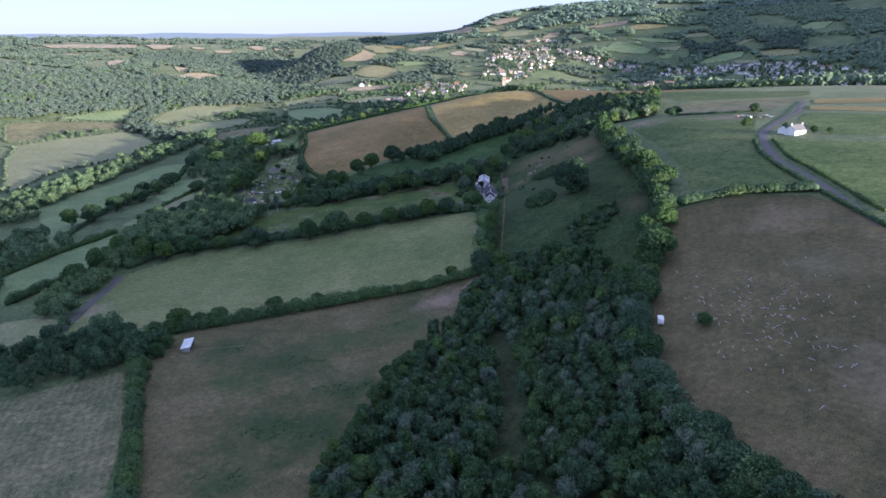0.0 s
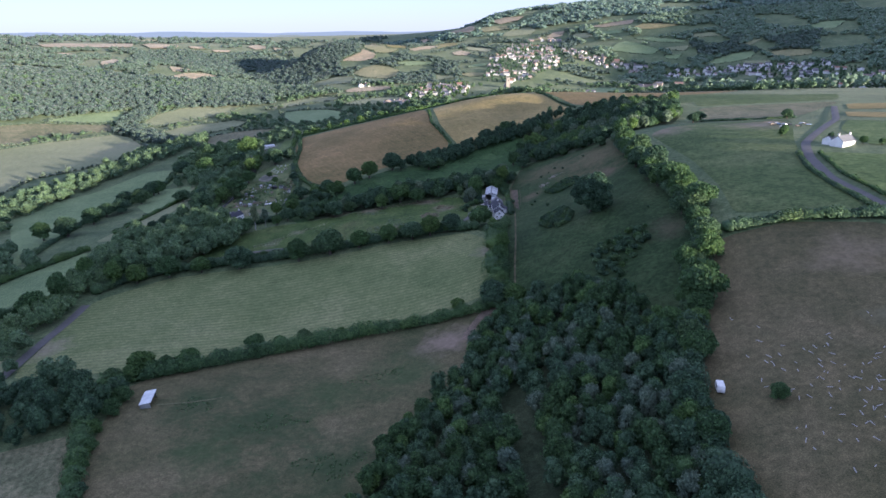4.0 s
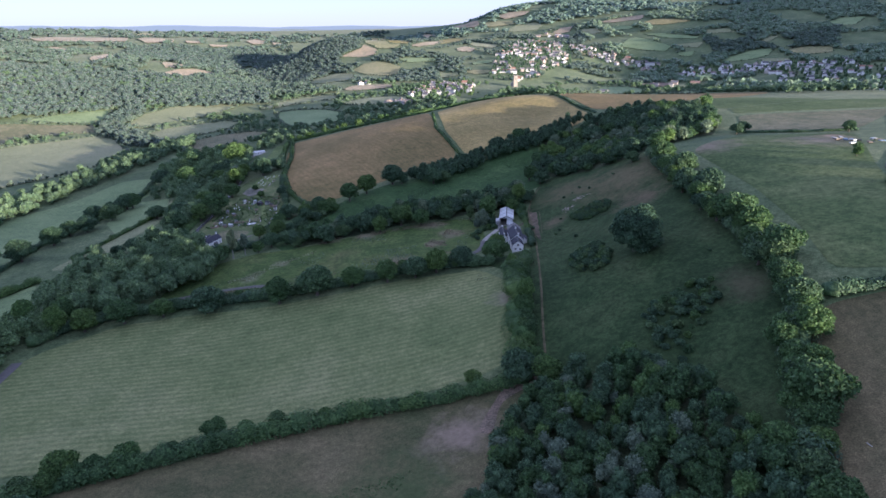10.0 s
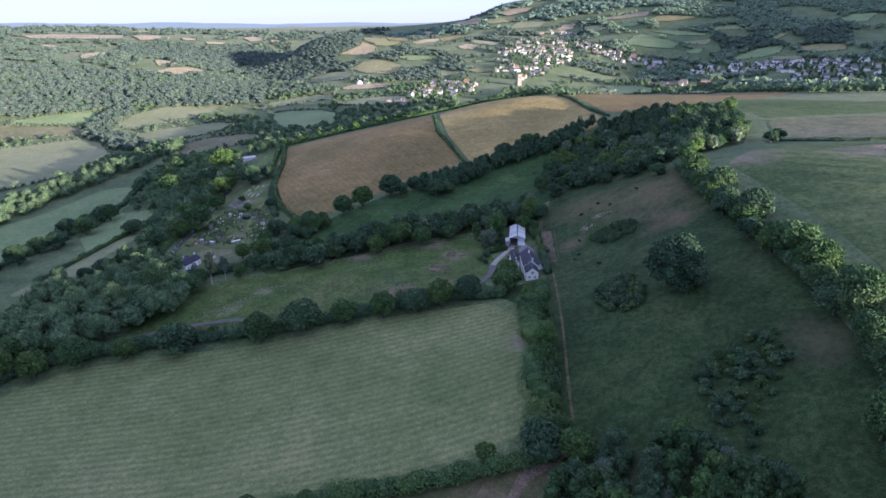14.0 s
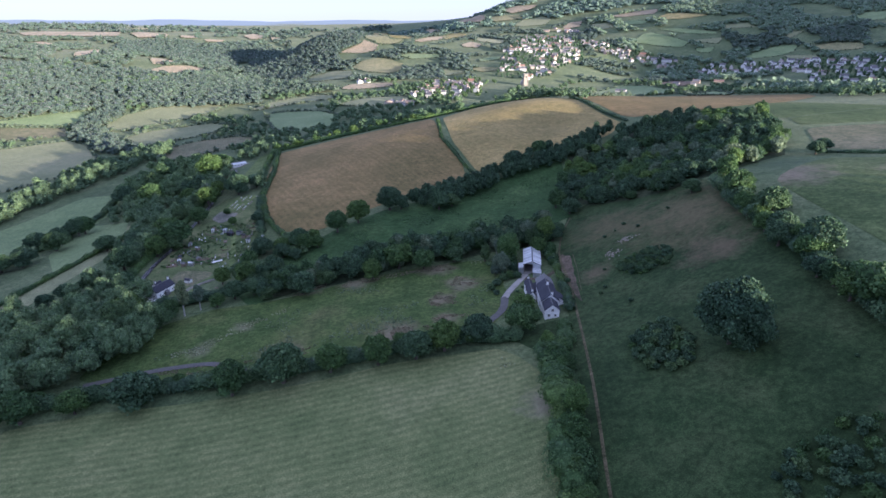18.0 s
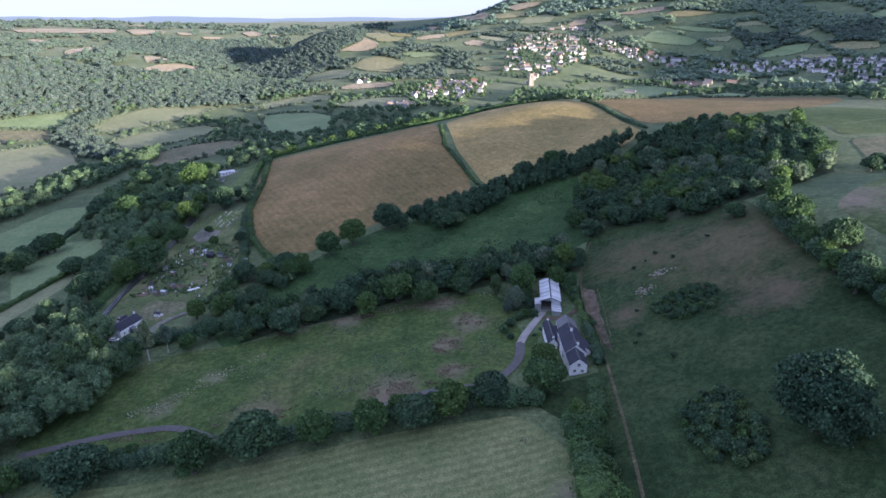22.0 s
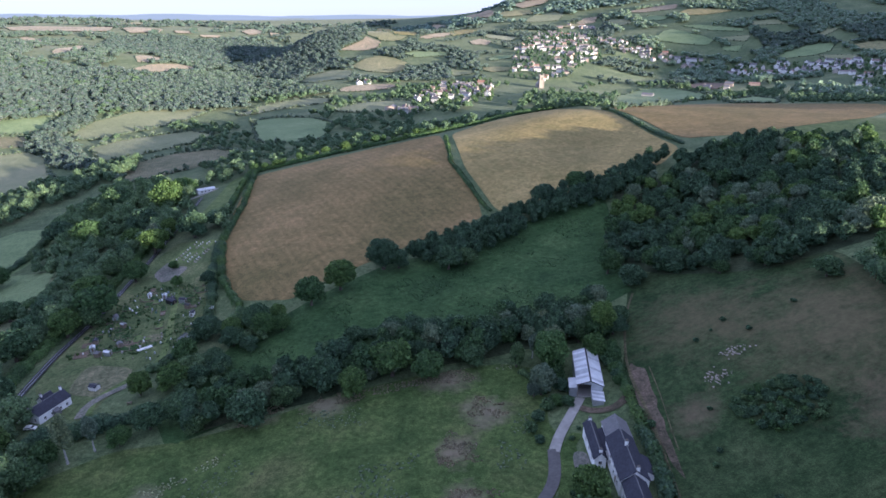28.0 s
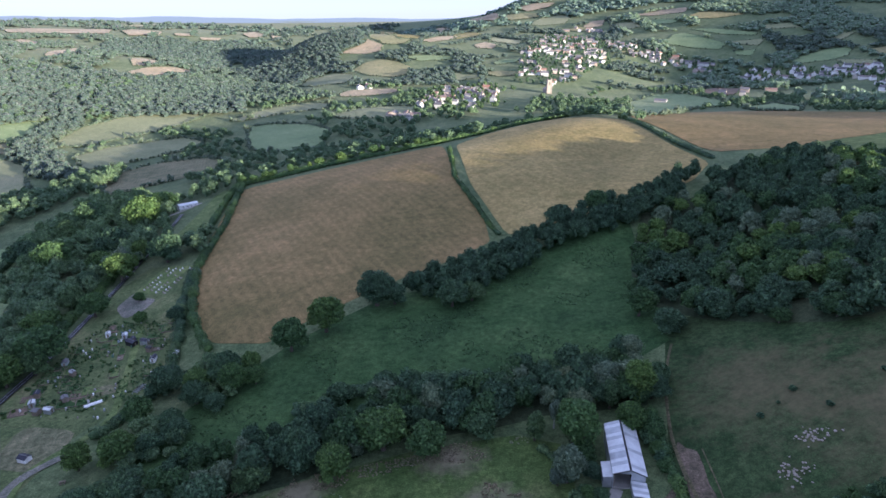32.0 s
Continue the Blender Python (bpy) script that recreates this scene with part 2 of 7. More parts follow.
DRY = turf("dry_paddock", (0.062, 0.076, 0.036), (0.112, 0.106, 0.058), (0.17, 0.146, 0.09), 0.018, 0.5, None, 0.5, spots=[(-20, 262, 18, (0.06, 0.085, 0.035)), (-82, 215, 16, (0.055, 0.08, 0.033)), (-48, 250, 15, (0.06, 0.085, 0.035)), (-38, 205, 20, (0.042, 0.066, 0.028)), (-62, 181, 20, (0.042, 0.066, 0.028)), (-65, 232, 20, (0.046, 0.07, 0.03)), (-98, 244, 16, (0.046, 0.07, 0.03)), (-44, 176, 15, (0.042, 0.066, 0.028)), (-68, 155, 16, (0.046, 0.07, 0.03)), (0, 285, 13, (0.24, 0.19, 0.145))])
STUBBLE = turf("pale_stubble", (0.12, 0.13, 0.08), (0.165, 0.165, 0.105), (0.21, 0.2, 0.135), 0.02, 0.5, (-20, 3, 0.25))
SHEEPWALK = turf("bare_sheep_pasture", (0.074, 0.072, 0.038), (0.106, 0.097, 0.052), (0.146, 0.126, 0.075), 0.014, 0.45, None, 0.5, spots=[(150, 255, 16, (0.19, 0.155, 0.1)), (120, 140, 18, (0.2, 0.17, 0.115)), (140, 210, 12, (0.15, 0.14, 0.085))])
# lighter copies of the near grasses, with valley haze put into the colour
VALLEY_GRASS_HAZED = turf("valley_grass_hazed", (0.125, 0.18, 0.085), (0.165, 0.225, 0.105), (0.205, 0.262, 0.13), 0.02, 0.4, None, 0.4, haze_sheen=0.035)
VALLEY_PALE_HAZED = turf("pale_valley_grass_hazed", (0.15, 0.175, 0.09), (0.20, 0.22, 0.12), (0.26, 0.262, 0.155), 0.009, 0.4, None, 0.4, haze_sheen=0.035)
LUSH = turf("lush_grass", (0.085, 0.125, 0.05), (0.12, 0.165, 0.065), (0.16, 0.2, 0.085), 0.02, 0.4)
PASTURE = turf("pasture_grass", (0.064, 0.098, 0.038), (0.094, 0.13, 0.053), (0.134, 0.158, 0.074), 0.012, 0.4, spots=[(160, 500, 22, (0.24, 0.2, 0.14)), (226, 488, 24, (0.26, 0.215, 0.155)), (240, 505, 10, (0.34, 0.25, 0.18))])
# darker twin of the pasture: shade put into the green; brown spots are soil
SHADED_PASTURE = turf("pasture_shaded_in", (0.024, 0.044, 0.018), (0.036, 0.062, 0.025), (0.056, 0.078, 0.036), 0.025, 0.5, None, 0.8, spots=[(110, 486, 36, (0.122, 0.108, 0.06)), (78, 520, 24, (0.102, 0.094, 0.05)), (104, 445, 14, (0.12, 0.1, 0.062)), (104, 318, 12, (0.075, 0.075, 0.042)), (60, 470, 9, (0.125, 0.105, 0.066))])
WET = turf("damp_meadow", (0.031, 0.064, 0.025), (0.046, 0.089, 0.033), (0.066, 0.11, 0.044), 0.03, 0.4)
MEADOW = turf("rough_meadow", (0.046, 0.078, 0.026), (0.074, 0.113, 0.037), (0.118, 0.13, 0.058), 0.022, 0.5, None, 0.8, spots=[(-31, 434, 12, (0.2, 0.165, 0.115)), (-10, 446, 7, (0.19, 0.16, 0.11)), (-12, 468, 8, (0.2, 0.165, 0.115)), (-2, 489, 9, (0.19, 0.165, 0.115)), (-83, 494, 7, (0.2, 0.18, 0.12)), (-58, 500, 9, (0.2, 0.18, 0.12)), (-16, 511, 10, (0.2, 0.17, 0.12)), (-81, 427, 10, (0.18, 0.155, 0.1)), (-106, 455, 5, (0.18, 0.185, 0.11)), (-120, 438, 7, (0.18, 0.185, 0.11))])
CORN = turf("ripe_corn", (0.205, 0.17, 0.072), (0.285, 0.228, 0.098), (0.38, 0.3, 0.138), 0.012, 0.35, (-30, 5, 0.15), 0.5)
REDCORN = turf("reddish_crop", (0.145, 0.122, 0.052), (0.21, 0.158, 0.072), (0.28, 0.2, 0.098), 0.012, 0.35, (-30, 5, 0.2), 0.5)
FAR_TAN = turf("dry_stubble", (0.24, 0.195, 0.13), (0.31, 0.255, 0.175), (0.38, 0.315, 0.225), 0.008, 0.3, haze_sheen=0.035)
STRAW_GREEN = turf("straw_green_grass", (0.15, 0.16, 0.075), (0.20, 0.20, 0.10), (0.26, 0.245, 0.13), 0.008, 0.3, haze_sheen=0.035)
TAN = turf("tan_grass", (0.21, 0.19, 0.085), (0.29, 0.255, 0.12), (0.36, 0.31, 0.16), 0.008, 0.3)
EARTH = turf("bare_earth", (0.118, 0.094, 0.077), (0.156, 0.126, 0.103), (0.195, 0.162, 0.135), 0.06, 1.2)
FARM_EARTH = turf("pinkish_earth", (0.06, 0.058, 0.038), (0.112, 0.093, 0.073), (0.155, 0.128, 0.102), 0.2, 0.9)
PATH_EARTH = turf("trodden_earth", (0.056, 0.06, 0.033), (0.096, 0.09, 0.055), (0.145, 0.13, 0.088), 0.2, 0.9)
GRAVEL = turf("grey_gravel", (0.13, 0.13, 0.12), (0.19, 0.185, 0.17), (0.25, 0.24, 0.22), 0.08, 0.9)
PLOTS = turf("garden_plots", (0.075, 0.105, 0.048), (0.11, 0.142, 0.065), (0.175, 0.175, 0.1), 0.05, 0.6)
ASPHALT = plain("asphalt", (0.085, 0.082, 0.08), (0.125, 0.12, 0.115), 1.2, 0.85)
CONCRETE = plain("concrete", (0.26, 0.25, 0.23), (0.36, 0.35, 0.32), 0.7, 0.85)
LEAF = leafage("leaf_green", (0.038, 0.072, 0.03), (0.075, 0.137, 0.056), (0.132, 0.21, 0.088))
# valley leaf: haze and low sunlight are put in as a lighter tone
LEAF_VALLEY_HAZED = leafage("valley_leaf_hazed", (0.07, 0.115, 0.062), (0.13, 0.2, 0.108), (0.195, 0.272, 0.15), 0.1)
LEAF_DARK = leafage("leaf_dark", (0.033, 0.062, 0.038), (0.07, 0.124, 0.072), (0.128, 0.198, 0.114))
LEAF_BRIGHT = leafage("leaf_bright", (0.045, 0.085, 0.034), (0.088, 0.16, 0.06), (0.15, 0.23, 0.095))
# hillside leaf: distance haze put into a paler, bluer colour
HILL_LEAF_HAZED = leafage("hill_leaf_hazed", (0.088, 0.14, 0.115), (0.13, 0.2, 0.165), (0.17, 0.25, 0.205), 0.5)
LEAF_PALE = leafage("leaf_pale", (0.085, 0.12, 0.095), (0.145, 0.19, 0.145), (0.2, 0.25, 0.19))
# leaf of the far woods, with haze mixed into its blue-green
FAR_LEAF_HAZED = leafage("far_leaf_hazed", (0.056, 0.088, 0.076), (0.082, 0.124, 0.104), (0.112, 0.16, 0.132), 0.3)
DRY_TUFT = leafage("dry_grass", (0.12, 0.1, 0.066), (0.235, 0.195, 0.135), (0.38, 0.32, 0.23))
WHITE_WEED = leafage("seeding_weeds", (0.16, 0.19, 0.10), (0.29, 0.31, 0.2), (0.46, 0.47, 0.36))
BARK = plain("bark", (0.06, 0.05, 0.04), (0.12, 0.10, 0.08), 3.0, 0.9)
PALE_BARK = plain("pale_bark", (0.3, 0.29, 0.27), (0.45, 0.44, 0.42), 3.0, 0.9)
RENDER_WHITE = plain("white_render", (0.8, 0.8, 0.79), (0.87, 0.87, 0.86), 1.2, 0.8)
SLATE = plain("slate", (0.035, 0.037, 0.05), (0.062, 0.064, 0.082), 1.6, 0.75, 0.0, 0.2, 0.15)
GREY_SLATE = plain("weathered_slate", (0.12, 0.12, 0.125), (0.18, 0.18, 0.185), 1.6, 0.7)
TIN = plain("weathered_sheet_metal", (0.36, 0.38, 0.40), (0.52, 0.54, 0.56), 0.5, 0.42, 0.55)
TIN_PALE = plain("pale_sheet_metal", (0.56, 0.58, 0.60), (0.70, 0.72, 0.73), 0.5, 0.45, 0.3)
DARK = plain("near_black", (0.01, 0.01, 0.012), (0.02, 0.02, 0.022), 1.0, 0.5)
TIMBER = plain("weathered_timber", (0.14, 0.11, 0.08), (0.24, 0.2, 0.15), 2.5, 0.8)
PANE = plain("window_glass", (0.015, 0.018, 0.022), (0.03, 0.034, 0.04), 1.0, 0.08, 0.0, 0.0, 0.6)
WHITE_PAINT = plain("white_paint", (0.74, 0.74, 0.73), (0.82, 0.82, 0.81), 2.0, 0.5)
STONE = plain("rubble_stone", (0.24, 0.21, 0.18), (0.38, 0.34, 0.29), 2.0, 0.9)
TOWN_WHITE = tinted("town_white", [(0.0, (0.86, 0.86, 0.85)), (0.75, (0.78, 0.77, 0.75)), (1.0, (0.5, 0.44, 0.38))])
# mixed house walls, darkened for the shade on the hill village
TOWN_WALL = tinted("town_wall", [(0.0, (0.72, 0.72, 0.71)), (0.45, (0.6, 0.59, 0.56)), (0.7, (0.44, 0.39, 0.34)), (1.0, (0.36, 0.27, 0.22))])
TOWN_ROOF = tinted("town_roof", [(0.0, (0.10, 0.10, 0.115)), (0.6, (0.17, 0.165, 0.17)), (0.85, (0.24, 0.16, 0.125)), (1.0, (0.34, 0.18, 0.12))])
OBJECT_TINT = tinted("painted_goods", [(0.0, (0.10, 0.2, 0.14)), (0.3, (0.4, 0.4, 0.4)), (0.55, (0.22, 0.17, 0.12)), (0.8, (0.6, 0.6, 0.58)), (1.0, (0.12, 0.2, 0.3))])


# ---- mesh helpers ----
def mesh_from(name, verts, faces, mats=(), index=None, smooth=False):
    """A mesh out of arrays; faces all triangles or all quads."""
    me = bpy.data.meshes.new(name)
    verts, faces = np.asarray(verts, np.float32), np.asarray(faces, np.int32)
    k = faces.shape[1]
    me.vertices.add(len(verts))
    me.vertices.foreach_set("co", verts.ravel())
    me.loops.add(faces.size)
    me.loops.foreach_set("vertex_index", faces.ravel())
    me.polygons.add(len(faces))
    me.polygons.foreach_set("loop_start", np.arange(0, faces.size, k, dtype=np.int32))
    if smooth:
        me.polygons.foreach_set("use_smooth", np.ones(len(faces), bool))
    if index is not None:
        me.polygons.foreach_set("material_index", np.asarray(index, np.int32))
    for m in mats:
        me.materials.append(m)
    me.update(calc_edges=True)
    return me


def part(name, bm, material, parent, label=""):
    """Links a bmesh as one mesh object under a thing or a part."""
    me = bpy.data.meshes.new(name)
    bm.to_mesh(me)
    bm.free()
    me.materials.append(material)
    ob = new(name, me)
    ob.parent = parent
    return tagged(ob, label)


def box(bm, x0, y0, z0, x1, y1, z1, m=None):
    r = bmesh.ops.create_cube(bm, size=1)["verts"]
    t = Matrix.Translation(((x0 + x1) / 2, (y0 + y1) / 2, (z0 + z1) / 2)) @ Matrix.Diagonal((abs(x1 - x0), abs(y1 - y0), abs(z1 - z0), 1))
    bmesh.ops.transform(bm, matrix=(m @ t) if m else t, verts=r)
    return r


def boxed(*args, m=None):
    bm = bmesh.new()
    box(bm, *args, m=m)
    return bm


def prism(profile, y0, y1):
    """A solid with the given outline in x, z, drawn out along y."""
    bm = bmesh.new()
    a = [bm.verts.new((x, y0, z)) for x, z in profile]
    b = [bm.verts.new((x, y1, z)) for x, z in profile]
    bm.faces.new(a)
    bm.faces.new(b[::-1])
    for i in range(len(a)):
        j = (i + 1) % len(a)
        bm.faces.new((a[j], a[i], b[i], b[j]))
    bmesh.ops.recalc_face_normals(bm, faces=bm.faces)
    return bm


def inside(px, py, poly):
    """Which of the points lie in the polygon."""
    px, py = np.asarray(px, float), np.asarray(py, float)
    c = np.zeros(px.shape, bool)
    q = np.asarray(poly, float)
    for (x0, y0), (x1, y1) in zip(q, np.roll(q, -1, 0)):
        if y0 != y1:
            c ^= ((y0 > py) != (y1 > py)) & (px < (x1 - x0) * (py - y0) / (y1 - y0) + x0)
    return c


def rounded(poly, r=0.18):
    """The outline with its corners cut round."""
    q = np.asarray(poly, float)
    out = []
    for i in range(len(q)):
        a, b, c = q[i - 1], q[i], q[(i + 1) % len(q)]
        out += [tuple(b + (a - b) * r), tuple(b + ((a - b) + (c - b)) * r * 0.28), tuple(b + (c - b) * r)]
    return out


def along(line, step):
    """Points and directions along a line at even steps."""
    q = np.asarray(line, float)
    d = np.r_[0, np.cumsum(np.hypot(*np.diff(q, axis=0).T))]
    s = np.arange(0, d[-1] + 1e-6, step)
    p = np.stack([np.interp(s, d, q[:, 0]), np.interp(s, d, q[:, 1])], 1)
    g = np.gradient(p, axis=0) if len(p) > 1 else np.array([[1.0, 0.0]])
    g /= np.maximum(np.hypot(g[:, 0], g[:, 1]), 1e-6)[:, None]
    return p, g


# ---- the ground: one sheet to the horizon ----
def steps(stops):
    """Grid lines: (from, to, step), joined."""
    out = []
    for a, b, s in stops:
        out += list(np.arange(a, b, s))
    return np.array(out + [stops[-1][1]])


GX = steps([(-3600, -1500, 150), (-1500, -700, 50), (-700, -240, 14), (-240, 260, 5), (260, 700, 14), (700, 1500, 50), (1500, 3600, 150)])
GY = steps([(-700, 80, 40), (80, 900, 5), (900, 1500, 14), (1500, 2400, 30), (2400, 4800, 120)])


def grid_mesh(name, xs, ys, lift, mats):
    X, Y = np.meshgrid(xs, ys)
    Z = ground_height(X, Y) + lift
    n, m = X.shape
    i = np.arange(n * m).reshape(n, m)
    f = np.stack([i[:-1, :-1], i[:-1, 1:], i[1:, 1:], i[1:, :-1]], 2).reshape(-1, 4)
    return mesh_from(name, np.stack([X, Y, Z], 2).reshape(-1, 3), f, mats, smooth=True)


ground = new("ground", grid_mesh("ground", GX, GY, 0.0, [ROUGH_LAND]))
tagged(ground, "rolling valley land of rough green grass between wooded hills", "ground", kind="structure")

# country beyond the last fields; its blue haze is put in as emission
HAZE, hn, hl, hb = nodes_of("far_country_haze_glow")
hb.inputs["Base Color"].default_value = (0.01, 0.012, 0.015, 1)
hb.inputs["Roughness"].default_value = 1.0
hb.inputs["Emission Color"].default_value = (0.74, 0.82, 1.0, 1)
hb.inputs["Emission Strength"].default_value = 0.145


def far_ridge(radius, base, rise, seed):
    """A long low ridge round the edge of the land, glowing in place of haze."""
    v, f = [], []
    for i in range(241):
        a = radians(-62 + i * 124 / 240)
        k = noise.fractal(Vector((i * 0.06, seed, 0)), 1.0, 2.0, 5)
        x, y = radius * math.sin(a), 150 + radius * math.cos(a)
        v += [(x, y, -60), (x, y, base + rise * k)]
        if i:
            f.append((2 * i - 2, 2 * i, 2 * i + 1, 2 * i - 1))
    return tagged(new("backdrop", mesh_from("backdrop", v, f, [HAZE], smooth=True)), "far hills on the horizon glowing pale haze blue", "backdrop", kind="structure")


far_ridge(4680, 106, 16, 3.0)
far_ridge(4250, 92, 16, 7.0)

TAKEN = []  # outlines on which no wild trees grow


def drape(name, outline, material, lift, cell, label="", category="", parent=None, kind="structure"):
    """A sheet of field, yard or road laid over the land inside an outline."""
    q = np.asarray(outline, float)
    bm = bmesh.new()
    ring = []
    for (a, b) in zip(q, np.roll(q, -1, 0)):
        k = max(1, int(np.hypot(*(b - a)) / (cell * 1.5)))
        ring += [bm.verts.new((*(a + (b - a) * i / k), 0)) for i in range(k)]
    bm.faces.new(ring)
    bmesh.ops.triangulate(bm, faces=bm.faces[:])
    lo, hi = q.min(0), q.max(0)
    for axis in (0, 1):
        nrm = (1, 0, 0) if axis == 0 else (0, 1, 0)
        for v in np.arange(math.floor(lo[axis] / cell) * cell + cell, hi[axis], cell):
            co = (v, 0, 0) if axis == 0 else (0, v, 0)
            bmesh.ops.bisect_plane(bm, geom=bm.verts[:] + bm.edges[:] + bm.faces[:], plane_co=co, plane_no=nrm)
    xy = np.array([v.co[:2] for v in bm.verts])
    z = ground_height(xy[:, 0], xy[:, 1]) + lift
    for v, h in zip(bm.verts, z):
        v.co.z = h
    for f in bm.faces:
        f.smooth = True
        if f.normal.z < 0:
            f.normal_flip()
    me = bpy.data.meshes.new(name)
    bm.to_mesh(me)
    bm.free()
    me.materials.append(material)
    ob = new(name, me)
    ob.parent = parent
    return tagged(ob, label, category, kind=kind)


def ribbon(name, line, width, material, lift, label, category, step=4.0):
    """A road or track of even width over the land."""
    p, g = along(line, step)
    # smooth the line a little
    for _ in range(4):
        p[1:-1] = (p[:-2] + 2 * p[1:-1] + p[2:]) / 4
    g = np.gradient(p, axis=0)
    g /= np.hypot(g[:, 0], g[:, 1])[:, None]
    side = np.stack([-g[:, 1], g[:, 0]], 1)
    cols = []
    for k in (-0.5, -0.17, 0.17, 0.5):
        q = p + side * width * k
        z = ground_height(q[:, 0], q[:, 1]) + lift + (0.06 if abs(k) < 0.4 else 0)
        cols.append(np.c_[q, z])
    v = np.stack(cols, 1).reshape(-1, 3)
    i = np.arange(len(p) * 4).reshape(-1, 4)
    f = np.concatenate([np.stack([i[:-1, c], i[1:, c], i[1:, c + 1], i[:-1, c + 1]], 1) for c in range(3)])
    f = f[:, ::-1]
    return tagged(new(name, mesh_from(name, v, f, [material], smooth=True)), label, category, kind="structure")


# ---- fields: outline in plan, lift, mesh cell ----
def field(outline, material, label, category, lift, cell):
    outline = rounded(outline, 0.12)
    TAKEN.append((outline, cell))
    return drape("field", outline, material, lift, cell, label, category)


field([(-189, 270), (-203, 352), (-197, 366), (-173, 389), (-140, 397), (-111, 399), (-60, 405), (-30, 411), (10, 415), (17, 408), (26, 390), (28, 372), (24, 345), (17, 322), (8, 318), (-62, 306), (-92, 300), (-130, 276)], HAY, "pale green mown hay field with faint swathes", "hay field", 0.1, 5)
field([(-131, 264), (-58, 301), (5, 312), (24, 306), (4, 256), (-16, 213), (-29, 176), (-41, 120), (-82, 106), (-105, 158), (-119, 204), (-127, 233)], DRY, "dry brown paddock with patches of rushes", "paddock", 0.1, 5)
field([(-175, 206), (-158, 215), (-131, 226), (-114, 183), (-98, 130), (-140, 110), (-185, 150)], STUBBLE, "pale cut grass field beside a hedge", "field", 0.1, 5)
field([(-407, 588), (-401, 630), (-372, 673), (-351, 749), (-311, 750), (-299, 707), (-307, 607), (-315, 544), (-307, 484), (-298, 434)], VALLEY_GRASS_HAZED, "green valley pasture bounded by tree lines", "field", 0.15, 10)
field([(-268, 483), (-261, 527), (-266, 636), (-251, 659), (-233, 599), (-241, 532), (-242, 477)], VALLEY_PALE_HAZED, "narrow green pasture with a ditch line", "field", 0.15, 10)
field([(-353, 734), (-314, 732), (-293, 705), (-295, 685), (-299, 658)], VALLEY_GRASS_HAZED, "green triangular field below the lane", "field", 0.2, 8)
field([(-293, 601), (-299, 666), (-264, 661), (-246, 616), (-254, 576), (-257, 551)], VALLEY_GRASS_HAZED, "green field between tree lines", "field", 0.25, 8)
field([(-289, 368), (-280, 415), (-259, 458), (-240, 418), (-224, 358), (-242, 351), (-252, 315)], VALLEY_GRASS_HAZED, "bright green field beside the lane", "field", 0.15, 8)
field([(-235, 291), (-213, 295), (-197, 286), (-196, 263), (-213, 259)], VALLEY_PALE_HAZED, "small green field by the lane", "field", 0.15, 8)
field([(-194, 715), (-197, 759), (-203, 816), (-194, 844), (-181, 787), (-173, 734), (-174, 703)], LUSH, "green strip of grass beside a long white shed", "field", 0.2, 8)
field([(-154, 650), (-185, 817), (-118, 831), (-27, 842), (-16, 762), (2, 690), (4, 668), (-16, 650), (-40, 632), (-76, 598), (-93, 580), (-119, 585), (-139, 608)], REDCORN, "reddish brown ripe crop field on the slope", "crop field", 0.15, 8)
field([(-16, 830), (12, 861), (79, 911), (120, 881), (141, 730), (122, 704), (78, 686), (46, 682), (14, 672), (-6, 740)], CORN, "golden ripe corn field on the brow", "crop field", 0.2, 8)
field([(132, 896), (242, 1084), (330, 1080), (440, 990), (400, 900), (320, 812), (256, 772), (195, 743), (150, 751)], REDCORN, "orange brown crop field along the ridge", "crop field", 0.3, 12)
field([(148, 492), (202, 540), (261, 512), (213, 419), (189, 360), (182, 320), (176, 292), (130, 310), (141, 355), (147, 407)], PASTURE, "green ridge pasture bordered by hedges", "pasture", 0.12, 6)
field([(241, 635), (379, 642), (277, 534), (217, 572)], STUBBLE, "pale mown field on the ridge top", "field", 0.15, 10)
field([(251, 677), (383, 742), (431, 730), (386, 658), (244, 645)], PASTURE, "light green field on the ridge top", "field", 0.15, 10)
field([(169, 716), (195, 742), (256, 771), (320, 811), (383, 745), (251, 679), (238, 690), (207, 708)], PASTURE, "green field margin beyond the wood", "field", 0.14, 10)
field([(120, 291), (143, 290), (173, 276), (185, 228), (215, 180), (190, 90), (110, 60), (70, 92), (58, 140), (57, 165), (68, 188), (90, 252), (108, 288)], SHEEPWALK, "bare brown sheep pasture on the hill", "pasture", 0.12, 6)
field([(209, 388), (262, 352), (250, 290), (205, 240), (190, 262), (193, 303), (195, 341)], LUSH, "bright green field beside the lane", "field", 0.12, 8)
field([(288, 488), (320, 445), (269, 371), (243, 395), (256, 444)], LUSH, "green paddock by the white house", "field", 0.12, 8)
field([(369, 619), (428, 602), (390, 548), (343, 574)], CORN, "strip of ripe corn on the ridge", "crop field", 0.2, 10)
field([(327, 553), (359, 502), (332, 464), (304, 513)], CORN, "strip of orange stubble on the ridge", "crop field", 0.2, 10)
field([(-165, 440), (-150, 462), (-128, 478), (-104, 482), (-82, 490), (-62, 502), (-26, 514), (5, 519), (22, 512), (18, 480), (24, 462), (14, 444), (8, 432), (-30, 423), (-60, 418), (-95, 414), (-120, 412), (-150, 414), (-165, 420)], MEADOW, "rough green meadow with dry patches", "meadow", 0.1, 5)
